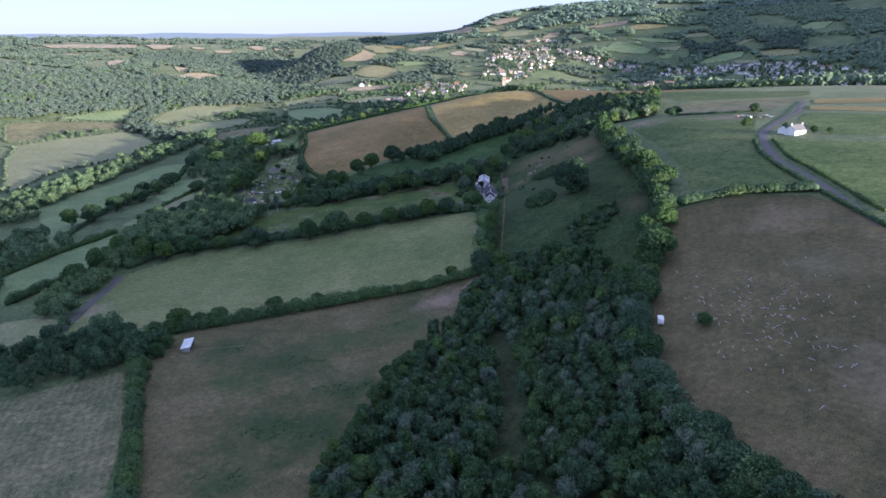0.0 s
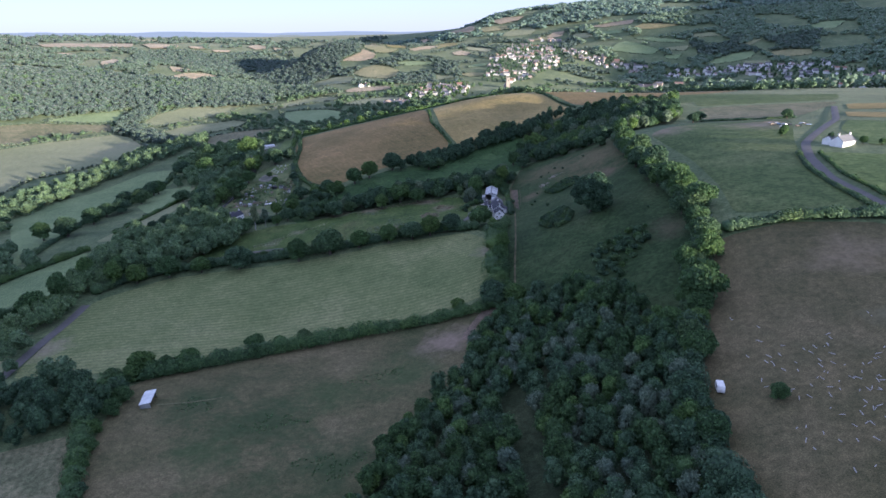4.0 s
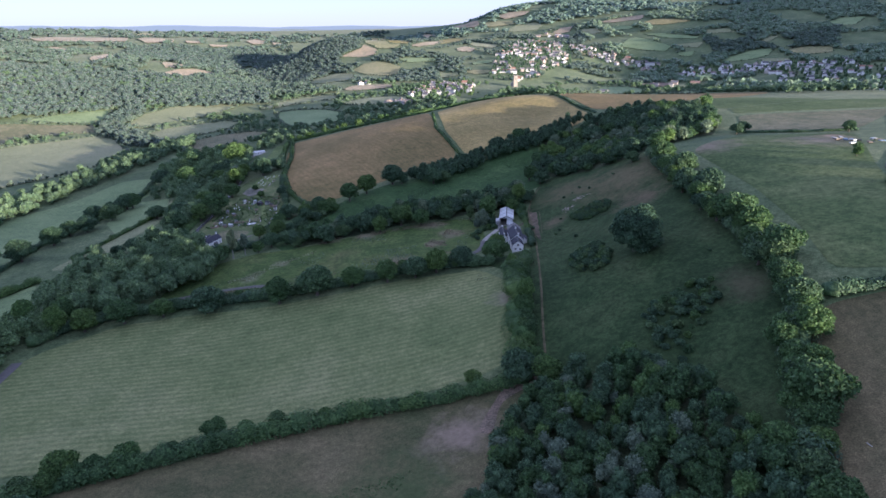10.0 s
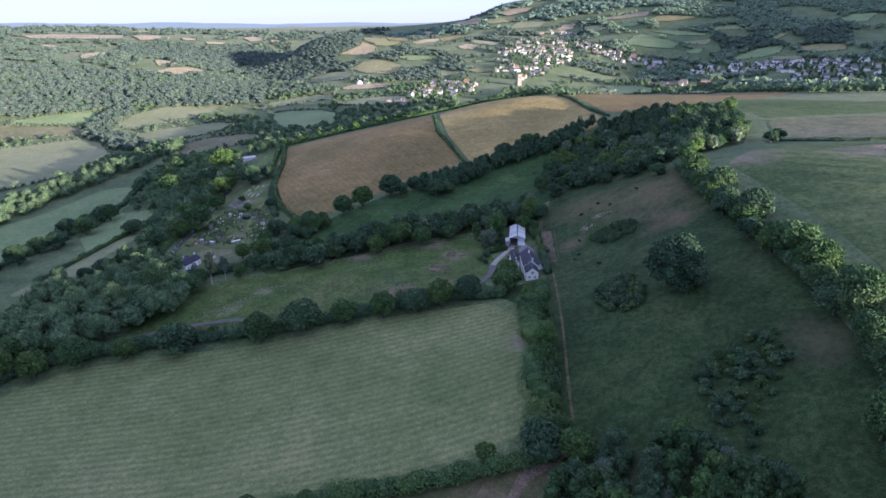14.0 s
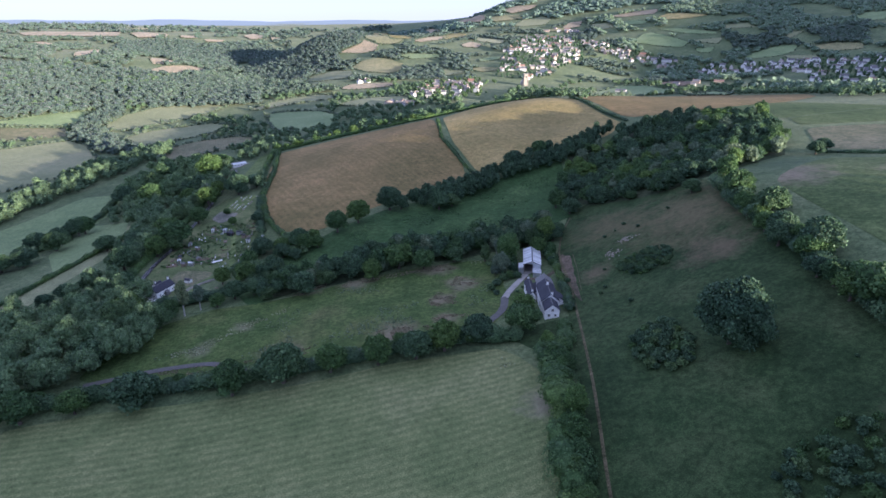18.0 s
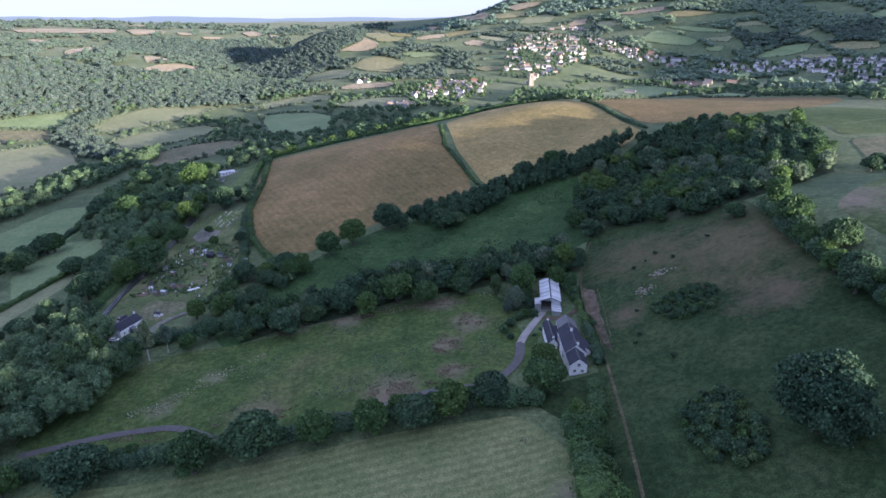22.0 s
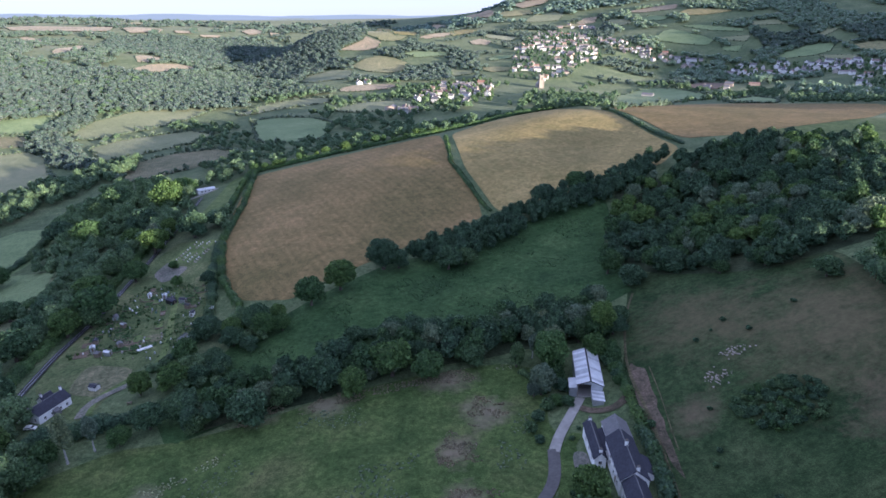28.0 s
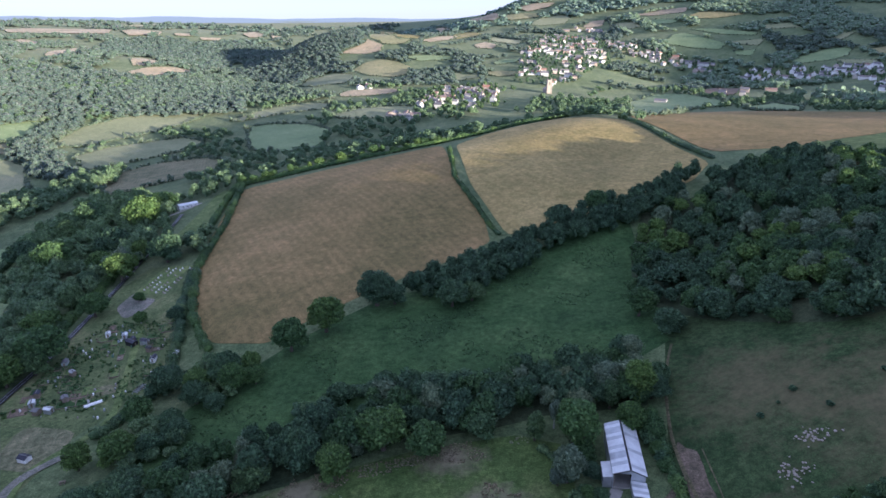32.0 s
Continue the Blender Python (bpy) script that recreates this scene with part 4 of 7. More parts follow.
def woodland(name, spots, sizes, leaf, label, seed, sprays=150, size=0.75, lobes=7, kinds=5, aspect=1.15, level=1, category="woodland"):
    """Many crowns that nobody could count, as one mesh. spots: x, y; sizes: crown widths."""
    rng = np.random.default_rng(seed)
    spots, sizes = np.asarray(spots, float), np.asarray(sizes, float)
    if len(spots) and sizes.mean() > 3:
        k = ~cleared(spots[:, 0], spots[:, 1])
        spots, sizes = spots[k], sizes[k]
        low = (spots[:, 0] < -50) & (spots[:, 0] > -140) & (spots[:, 1] > 478) & (spots[:, 1] < 575)
        sizes = sizes * np.where(low, 0.82, 1.0)
    if len(spots) == 0:
        return None
    z = ground_height(spots[:, 0], spots[:, 1])
    V, F, n0 = [], [], 0
    pick = rng.integers(0, kinds, len(spots))
    off = rng.uniform(-0.04, 0.04, len(spots))
    for k in range(kinds):
        v, f = crown(seed * 17 + k, 1.0, aspect, 0.06, lobes, sprays, size / 9.0, level)
        ids = np.where(pick == k)[0]
        if not len(ids):
            continue
        a = rng.uniform(0, math.tau, len(ids))
        s = sizes[ids]
        hgt = s * rng.uniform(0.85, 1.2, len(ids))
        c, w = np.cos(a)[:, None], np.sin(a)[:, None]
        x = (v[None, :, 0] * c - v[None, :, 1] * w) * s[:, None] + spots[ids, 0][:, None]
        y = (v[None, :, 0] * w + v[None, :, 1] * c) * s[:, None] + spots[ids, 1][:, None]
        h = v[None, :, 2] * hgt[:, None] + z[ids][:, None] - np.minimum(0.4, 0.1 * s)[:, None]
        V.append(np.stack([x, y, h], 2).reshape(-1, 3))
        F.append((f[None] + (np.arange(len(ids)) * len(v))[:, None, None] + n0).reshape(-1, 3))
        n0 += len(ids) * len(v)
    ob = new(name, mesh_from(name, np.concatenate(V), np.concatenate(F), [leaf]))
    return tagged(ob, label, category, kind="stuff")


def scatter(outline, gap, seed, jitter=0.45):
    """Uneven points about gap apart inside an outline."""
    rng = np.random.default_rng(seed)
    q = np.asarray(outline, float)
    lo, hi = q.min(0), q.max(0)
    X, Y = np.meshgrid(np.arange(lo[0], hi[0] + gap, gap), np.arange(lo[1], hi[1] + gap, gap))
    X = X + (np.arange(len(X)) % 2 * gap / 2)[:, None]
    X, Y = X.ravel() + rng.uniform(-jitter, jitter, X.size) * gap, Y.ravel() + rng.uniform(-jitter, jitter, Y.size) * gap
    k = inside(X, Y, q)
    return np.stack([X[k], Y[k]], 1)


def hedge(line, width, height, leaf, label, seed, size=0.38, density=3.0, uneven=0.35):
    """A hedge along a line: uneven leafy shrubs about ten metres long, side by side."""
    rng = np.random.default_rng(seed)
    p, g = along(line, 0.9)
    wob = np.interp(np.arange(len(p)), np.arange(0, len(p) + 9, 5), rng.uniform(1 - uneven, 1 + uneven, len(np.arange(0, len(p) + 9, 5))))
    zg = ground_height(p[:, 0], p[:, 1])
    root = new("hedge")
    foot = np.array([*p[0], zg[0]])
    root.location = foot
    iv, jf = ICO1
    step = max(1, int(width * 0.55 / 0.9))
    n = int(len(p) * 0.9 * (2 * height + width) * density / (size / 0.42) ** 2)
    at = rng.integers(0, len(p), n)
    th = rng.uniform(-0.15, math.pi + 0.15, n)
    side = np.stack([-g[at, 1], g[at, 0]], 1)
    rad = wob[at] * rng.uniform(0.8, 1.16, n)
    off = np.cos(th) * width * 0.55 * rad
    up = np.sin(th) * height * 0.62 * rad + height * 0.38 * wob[at]
    pts = np.c_[p[at] + side * off[:, None] + g[at] * rng.uniform(-0.5, 0.5, (n, 1)), zg[at] + np.maximum(up, 0.1)]
    nrm = np.c_[side * np.cos(th)[:, None], np.sin(th) + 0.2] + unit(rng, n) * 0.5
    nrm /= np.linalg.norm(nrm, axis=1)[:, None]
    span = 11
    for c in range(0, len(p), span):
        V, F, n0 = [], [], 0
        for i in range(-(-c // step) * step, min(c + span, len(p)), step):
            k = np.array([width * 0.42, width * 0.42, height * 0.47]) * wob[i] * rng.uniform(0.85, 1.15)
            V.append(iv * k * (1 + rng.normal(0, 0.1, (len(iv), 1))) + [p[i, 0] + rng.normal(0, width * 0.08), p[i, 1] + rng.normal(0, width * 0.08), zg[i] + height * 0.4 * wob[i]])
            F.append(jf + n0)
            n0 += len(iv)
        own = (at >= c) & (at < c + span)
        v, f = cards(rng, pts[own], nrm[own], size)
        V.append(v)
        F.append(f + n0)
        shrub = new("shrub", mesh_from("shrub", np.concatenate(V) - foot, np.concatenate(F), [leaf]))
        shrub.parent = root
    return tagged(root, label, "hedge")


def tree_line(line, gap, seed, kinds, lo, hi, group, stray=1.2):
    """Hedgerow trees along a line."""
    rng = random.Random(seed)
    p, g = along(line, gap)
    for x, y in p:
        plant(rng.choice(kinds), x + rng.gauss(0, stray), y + rng.gauss(0, stray), rng.uniform(lo, hi), group=group)

# ---- hedges ----
hedge([(-141, 259), (-126, 269), (-85, 291), (-41, 304), (8, 308), (20, 307)], 6.6, 5.4, LEAF, "dense green hedge below the hay field", 100)
hedge([(-206, 372), (-197, 388), (-178, 399), (-143, 406), (-111, 408), (-60, 413), (-30, 418), (0, 423), (20, 420)], 6.2, 5.4, LEAF_DARK, "tall dark hedge above the hay field", 101)
hedge([(29, 407), (28, 372), (25, 340), (23, 320), (21, 307)], 9.5, 6.4, LEAF, "thick green hedge beside the earth track", 102)
hedge([(130, 512), (125, 482), (124, 441), (122, 402), (119, 360), (117, 335), (114, 310), (107, 288), (98, 270), (90, 250), (81, 228), (69, 197), (65, 165), (65, 140), (70, 118), (78, 105), (86, 88)], 8, 6.5, LEAF_DARK, "dark hedge along the ridge", 103)
hedge([(121, 295), (144, 292), (176, 281)], 5.5, 4.4, LEAF_DARK, "thick dark hedge between hill pastures", 104)
hedge([(198, 387), (187, 357), (181, 324), (178, 280), (178, 232)], 2.5, 2, LEAF_DARK, "low dark hedge beside the road", 105)
hedge([(208, 383), (195, 341), (191, 296), (187, 248)], 2.2, 1.8, LEAF, "low hedge beside the lane", 106)
hedge([(-21, 824), (-16, 752), (4, 687), (9, 674)], 3, 2.2, LEAF, "hedge dividing the crop fields", 107)
hedge([(124, 887), (135, 796), (145, 737)], 3.5, 2.6, LEAF_DARK, "dark hedge at the edge of the corn", 108)
hedge([(-196, 871), (-162, 723), (-153, 654), (-137, 608), (-118, 578)], 4, 3.5, LEAF, "hedge at the foot of the crop field", 109)
hedge([(-131, 228), (-117, 197), (-105, 170), (-96, 149), (-88, 120)], 6, 5, LEAF, "thick hedge beside the paddock", 110)
hedge([(213, 559), (239, 536), (272, 526)], 2.2, 1.8, LEAF_DARK, "straight dark hedge on the ridge top", 111)
hedge([(-196, 871), (-183, 782), (-171, 718)], 4, 4, LEAF_BRIGHT, "bright green row of shrubs", 112)
hedge([(-190, 832), (-120, 848), (-30, 854), (10, 868), (60, 915), (100, 962), (168, 992)], 5, 4, LEAF, "bushy hedge along the brow of the crop fields", 130)

# ---- woods ----
WOOD_STRIP = [(22, 296), (35, 303), (63, 296), (78, 255), (78, 218), (67, 177), (65, 158), (68, 126), (80, 90), (60, 75), (-30, 95), (-42, 130), (-30, 175), (-18, 210), (3, 252)]
WOOD_NORTH = [(62, 596), (80, 566), (109, 534), (130, 529), (150, 531), (190, 561), (206, 592), (240, 690), (207, 710), (169, 716), (137, 700), (115, 684), (86, 676), (72, 640)]
WOOD_LOW = [(-201, 243), (-185, 258), (-162, 267), (-131, 255), (-129, 228), (-159, 217), (-177, 209)]
WOOD_LANE = [(-231, 414), (-245, 470), (-236, 490), (-207, 478), (-195, 506), (-179, 507), (-153, 474), (-143, 441), (-155, 419), (-171, 404), (-200, 395)]
WOOD_HILL = [(-1300, 1450), (-1150, 1420), (-939, 1408), (-808, 1491), (-641, 1506), (-530, 1587), (-403, 1519), (-348, 1307), (-526, 1250), (-605, 1195), (-691, 1102), (-725, 1068), (-900, 930), (-1250, 1050)]
TREE_ROW = [(-113, 503), (-95, 512), (-69, 524), (-38, 541), (-2, 541), (23, 550), (47, 551), (54, 541), (48, 525), (31, 527), (16, 527), (0, 523), (-36, 517), (-64, 501), (-89, 493), (-104, 485)]
COPSE = [(-39, 620), (-5, 643), (20, 665), (56, 680), (94, 696), (127, 712), (103, 678), (70, 663), (39, 654), (1, 617), (-32, 609)]
WOOD_RAIL = [(-222, 612), (-228, 676), (-232, 733), (-236, 778), (-222, 805), (-203, 700), (-202, 661), (-206, 624), (-200, 553), (-203, 528), (-205, 505), (-214, 500), (-216, 530), (-214, 560)]
SCRUB = [(66, 322), (86, 328), (96, 332), (94, 315), (79, 296), (72, 285), (67, 304)]
GORSE = [(69, 468), (77, 473), (89, 472), (93, 463), (87, 451), (75, 453)]
THICKET = [(53, 384), (56, 394), (63, 404), (70, 402), (72, 390), (70, 374), (64, 368), (56, 373)]
# ground sheets under these woods, darker than the open land
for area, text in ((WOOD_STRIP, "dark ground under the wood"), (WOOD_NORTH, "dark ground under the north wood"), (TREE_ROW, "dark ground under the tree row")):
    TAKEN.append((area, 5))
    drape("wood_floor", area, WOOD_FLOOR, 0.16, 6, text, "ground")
for area in (WOOD_LOW, WOOD_LANE, COPSE, WOOD_RAIL):
    TAKEN.append((area, 5))


def wood_of_things(area, gap, seed, kinds, lo, hi, group, keep=1.0):
    rng = random.Random(seed)
    for x, y in scatter(area, gap, seed):
        if rng.random() < keep:
            plant(rng.choice(kinds), x, y, rng.uniform(lo, hi), group=group)


p = scatter(WOOD_STRIP, 4.7, 21)
dim = np.random.default_rng(21).uniform(5, 8.6, len(p))
third = np.random.default_rng(22).random(len(p))
ride = along([(23, 232), (23, 209), (23, 187), (21, 162), (18, 143)], 3.0)[0]
clear = ((p[:, None] - ride[None]) ** 2).sum(2).min(1) > 4.6 ** 2
for low, top, leaf, seed, text in ((0, 0.38, LEAF_DARK, 37, "dense dark green broadleaf strip wood"), (0.38, 0.76, LEAF, 38, "mid-green trees among the strip wood"), (0.76, 0.9, LEAF_PALE, 36, "pale trees among the strip wood"), (0.9, 1, LEAF_BRIGHT, 35, "fresh green trees among the strip wood")):
    k = clear & (third >= low) & (third < top)
    woodland("strip_wood", p[k], dim[k], leaf, text, seed, 480, 0.36, 15, 6, 1.2)
tree_line([(-42, 128), (-30, 172), (-20, 205), (-8, 232)], 5.5, 39, ["ash_a", "ash_a", "oak_c"], 0.6, 0.95, "bright trees at the wood edge")
p = scatter(TREE_ROW, 5.6, 22)
dim = np.random.default_rng(9).uniform(8, 13, len(p))
for i, (leaf, text) in enumerate(((LEAF_DARK, "dense dark green row of trees above the meadow"), (LEAF, "mid-green trees in the row above the meadow"), (LEAF_PALE, "pale trees in the row above the meadow"))):
    k = np.arange(len(p)) % 7
    k = (k < 4, (k > 3) & (k < 6), k == 6)[i]
    woodland("tree_row", p[k], dim[k], leaf, text, 80 + i, 700, 0.36, 22, aspect=1.05)
RIVER_BELT = [(-395, 575), (-390, 640), (-384, 676), (-378, 713), (-370, 751), (-359, 796), (-352, 868), (-335, 908), (-365, 975), (-395, 932), (-395, 858), (-400, 800), (-408, 762), (-418, 727), (-440, 650), (-440, 575)]
VALLEY_WOOD = [(-318, 748), (-290, 712), (-262, 668), (-236, 700), (-240, 778), (-262, 830), (-320, 850)]
for area, seed, text in ((RIVER_BELT, 83, "belt of trees along the river"), (VALLEY_WOOD, 84, "valley wood between lane and river")):
    TAKEN.append((area, 5))
    p = scatter(area, 8.5, seed)
    woodland("tree_belt", p, np.random.default_rng(seed).uniform(8, 13, len(p)), LEAF_VALLEY_HAZED, text, seed, 300, 0.48, 14, aspect=0.95)
p = scatter(WOOD_NORTH, 7.0, 23)
tone = np.array([noise.fractal(Vector((x * 0.03, y * 0.03, 4)), 1.0, 2.0, 3) for x, y in p]) + np.random.default_rng(8).normal(0, 0.15, len(p))
dim = np.random.default_rng(1).uniform(6.5, 12.5, len(p))
for low, top, leaf, seed, text in ((-9, 0, LEAF_DARK, 31, "dense dark green wood on the slope"), (0, 0.3, LEAF, 30, "mid-green trees in the wood on the slope"), (0.3, 0.45, LEAF_PALE, 29, "pale trees in the wood on the slope"), (0.45, 9, LEAF_BRIGHT, 28, "fresh green trees in the wood on the slope")):
    k = (tone >= low) & (tone < top)
    woodland("north_wood", p[k], dim[k], leaf, text, seed, 700, 0.34, 24, aspect=0.95)
p = scatter(COPSE, 5.6, 24)
woodland("copse", p, np.random.default_rng(2).uniform(7, 11, len(p)), LEAF_DARK, "dark copse along the foot of the corn field", 32, 560, 0.36, 18)
p = scatter(WOOD_LOW, 7.0, 25)
woodland("low_wood", p, np.random.default_rng(3).uniform(7, 10, len(p)), LEAF_DARK, "dark trees beside the lower hedge", 33, 600, 0.36, 18)
p = scatter(WOOD_LANE, 8.0, 26)
woodland("lane_wood", p, np.random.default_rng(4).uniform(8, 13, len(p)), LEAF_VALLEY_HAZED, "belt of leafy trees beside the lane", 34, 560, 0.36, 18)
p = scatter(WOOD_RAIL, 8.0, 27)
woodland("lane_side_trees", p, np.random.default_rng(5).uniform(7, 12, len(p)), LEAF_VALLEY_HAZED, "green trees along the narrow lane", 35, 480, 0.38, 16)
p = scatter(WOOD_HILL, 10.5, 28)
woodland("hill_wood", p, np.random.default_rng(6).uniform(11, 19, len(p)), FAR_LEAF_HAZED, "broadleaf wood on the valley side", 36, 36, 0.8, 5, aspect=0.62)



def open_ground(q):
    """True where no field lies at a point, nor close behind it on the far slopes."""
    free = np.ones(len(q), bool)
    for outline, cell in TAKEN:
        o = np.asarray(outline, float)
        for d in (0, 16, 34, 52, 72, 95) if cell >= 30 else (0, 12, 26) if cell == 20 else (0,):
            free &= ~inside(q[:, 0], q[:, 1] + d, o)
    return free


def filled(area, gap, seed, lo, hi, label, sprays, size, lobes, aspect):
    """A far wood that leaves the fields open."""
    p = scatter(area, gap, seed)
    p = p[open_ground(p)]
    woodland("far_wood", p, np.random.default_rng(seed).uniform(lo, hi, len(p)), FAR_LEAF_HAZED, label, seed, sprays, size, lobes, aspect=aspect)
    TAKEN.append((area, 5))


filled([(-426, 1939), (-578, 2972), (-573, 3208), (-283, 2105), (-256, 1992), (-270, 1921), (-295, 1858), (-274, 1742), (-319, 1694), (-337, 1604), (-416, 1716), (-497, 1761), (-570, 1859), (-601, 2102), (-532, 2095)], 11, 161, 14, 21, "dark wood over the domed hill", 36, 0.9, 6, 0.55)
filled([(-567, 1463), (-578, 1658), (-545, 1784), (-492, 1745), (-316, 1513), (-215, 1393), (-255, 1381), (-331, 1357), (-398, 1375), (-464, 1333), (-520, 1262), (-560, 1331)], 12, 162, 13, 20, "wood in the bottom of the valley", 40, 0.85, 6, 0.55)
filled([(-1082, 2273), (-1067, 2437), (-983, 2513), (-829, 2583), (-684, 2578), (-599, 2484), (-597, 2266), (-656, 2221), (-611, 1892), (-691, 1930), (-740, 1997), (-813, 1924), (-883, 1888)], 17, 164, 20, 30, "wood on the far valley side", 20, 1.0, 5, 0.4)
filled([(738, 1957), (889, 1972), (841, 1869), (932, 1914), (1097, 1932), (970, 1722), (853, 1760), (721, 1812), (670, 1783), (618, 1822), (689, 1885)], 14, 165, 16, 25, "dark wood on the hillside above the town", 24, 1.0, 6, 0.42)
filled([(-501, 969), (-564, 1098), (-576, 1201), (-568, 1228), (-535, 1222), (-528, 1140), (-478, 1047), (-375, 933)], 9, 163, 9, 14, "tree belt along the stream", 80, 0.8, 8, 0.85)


# no wild trees among the houses
for area in ([(-80, 1240), (-66, 1389), (-25, 1490), (60, 1505), (55, 1255), (-7, 1200)], [(84, 1514), (144, 1864), (225, 2195), (292, 2222), (377, 2014), (317, 1739), (169, 1494)], [(380, 2033), (492, 1877), (571, 1805), (549, 1744), (424, 1817), (360, 1936)], [(592, 1762), (819, 1615), (734, 1475), (566, 1614)], [(600, 1290), (789, 1610), (894, 1570), (925, 1331), (774, 1140)]):
    TAKEN.append((area, 5))
    p = scatter(area, 16, 29)
    woodland("garden_trees", p, np.random.default_rng(7).uniform(4.5, 8.5, len(p)), LEAF_DARK, "garden trees among the houses", 46, 40, 1.0, 5)


# wild trees wherever no field lies, thinning with distance
def wild(x0, x1, y0, y1, gap, seed, lo, hi, name, label, sprays, size, lobes, patchy=-0.25, leaf=None, aspect=1.0):
    rng = np.random.default_rng(seed)
    q = scatter([(x0, y0), (x1, y0), (x1, y1), (x0, y1)], gap, seed)
    free = open_ground(q)
    n = np.array([noise.fractal(Vector((x * 0.006, y * 0.006, seed)), 1.0, 2.0, 3) for x, y in q])
    free &= n > patchy
    q = q[free]
    woodland(name, q, rng.uniform(lo, hi, len(q)), leaf or FAR_LEAF_HAZED, label, seed, sprays, size, lobes, aspect=aspect)


wild(-420, -160, 250, 860, 10, 41, 7, 12, "valley_trees", "tree belts between the valley fields", 260, 0.48, 13, 0.2, LEAF_VALLEY_HAZED)
wild(-900, 500, 860, 1500, 15, 42, 8, 13, "valley_woods", "trees and hedgerows of the middle valley", 80, 0.8, 7, 0.0, LEAF_VALLEY_HAZED, 0.8)
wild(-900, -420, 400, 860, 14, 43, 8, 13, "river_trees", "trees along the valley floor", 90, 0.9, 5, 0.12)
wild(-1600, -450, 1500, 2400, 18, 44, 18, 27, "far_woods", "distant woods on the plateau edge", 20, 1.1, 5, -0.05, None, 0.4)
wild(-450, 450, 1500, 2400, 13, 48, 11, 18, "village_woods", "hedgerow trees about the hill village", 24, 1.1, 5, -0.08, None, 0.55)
wild(450, 1500, 1500, 2400, 16, 49, 16, 25, "hillside_woods", "broadleaf woods on the high hillside", 22, 1.1, 5, -0.22, HILL_LEAF_HAZED, 0.45)
wild(500, 1500, 860, 1500, 18, 47, 12, 18, "town_side_woods", "trees beyond the town", 26, 1.9, 4, 0.0, HILL_LEAF_HAZED)
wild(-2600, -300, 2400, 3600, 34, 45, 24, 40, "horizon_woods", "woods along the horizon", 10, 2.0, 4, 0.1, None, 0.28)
wild(-300, 2000, 2400, 3100, 24, 50, 24, 36, "hilltop_woods", "woods over the top of the high hill", 14, 1.6, 4, -0.15, HILL_LEAF_HAZED, 0.32)

# ---- hedgerow trees ----
tree_line([(125, 482), (124, 441), (122, 402), (119, 360), (117, 335), (114, 310), (107, 288), (98, 270), (90, 250), (83, 228)], 7.0, 51, ["oak_a", "oak_b", "oak_c", "oak_a"], 0.7, 1.15, "trees of the ridge hedge", 1.6)
tree_line([(78, 218), (68.5, 195), (65, 165), (65, 142), (70, 120), (80, 100)], 6.0, 52, ["oak_b", "oak_c", "oak_b"], 0.6, 0.95, "trees of the ridge hedge", 1.5)
tree_line([(30, 404), (31, 385), (28, 350), (25, 325)], 6.0, 53, ["oak_c", "ash_a", "oak_c", "oak_a"], 0.7, 1.0, "trees beside the track", 1.2)
tree_line([(-200, 385), (-178, 400), (-143, 407), (-111, 409), (-60, 414), (-30, 419), (0, 424), (18, 422)], 7, 54, ["oak_b", "oak_c", "oak_b"], 0.45, 0.8, "trees of the hay field hedge", 1.5)
tree_line([(-190, 836), (-120, 852), (-30, 858)], 9, 55, ["oak_c", "oak_a", "ash_a"], 0.6, 1.0, "trees above the crop field", 1.5)
tree_line([(-131, 232), (-117, 200), (-105, 172), (-92, 130)], 7, 56, ["oak_c", "oak_b"], 0.4, 0.65, "trees beside the paddock", 0.8)
tree_line([(-138, 262), (-126, 270), (-112, 276)], 7, 57, ["oak_b", "oak_c"], 0.7, 0.95, "trees by the field shelter", 0.8)

# ---- single trees: kind, place, size ----
for kind, x, y, size in (
    ("oak_c", -131, 271, 1.33),
    ("oak_c", -114, 280, 1.08),
    ("oak_c", -101, 285, 0.73),
    ("oak_a", -90, 296, 0.91),
    ("oak_c", -78, 296, 0.81),
    ("oak_b", -68, 300, 0.74),
    ("oak_c", -51, 303, 0.73),
    ("oak_c", 5, 312, 0.83),
    ("ash_a", -200, 382, 1.70),
    ("oak_c", -188, 385, 1.54),
    ("oak_a", -171, 392, 1.48),
    ("oak_c", -153, 397, 1.33),
    ("oak_b", -130, 399, 1.70),
    ("oak_c", -93, 402, 1.61),
    ("oak_b", -74, 407, 1.67),
    ("oak_c", -56, 410, 1.51),
    ("oak_a", -37, 411, 1.25),
    ("oak_b", -22, 413, 1.27),
    ("oak_c", -11, 417, 1.53),
    ("oak_b", 3, 424, 1.31),
    ("oak_a", 21, 427, 1.47),
    ("oak_c", 31, 393, 1.02),
    ("ash_a", 30, 361, 1.25),
    ("oak_c", 28, 336, 0.94),
):
    plant(kind, x, y, size)
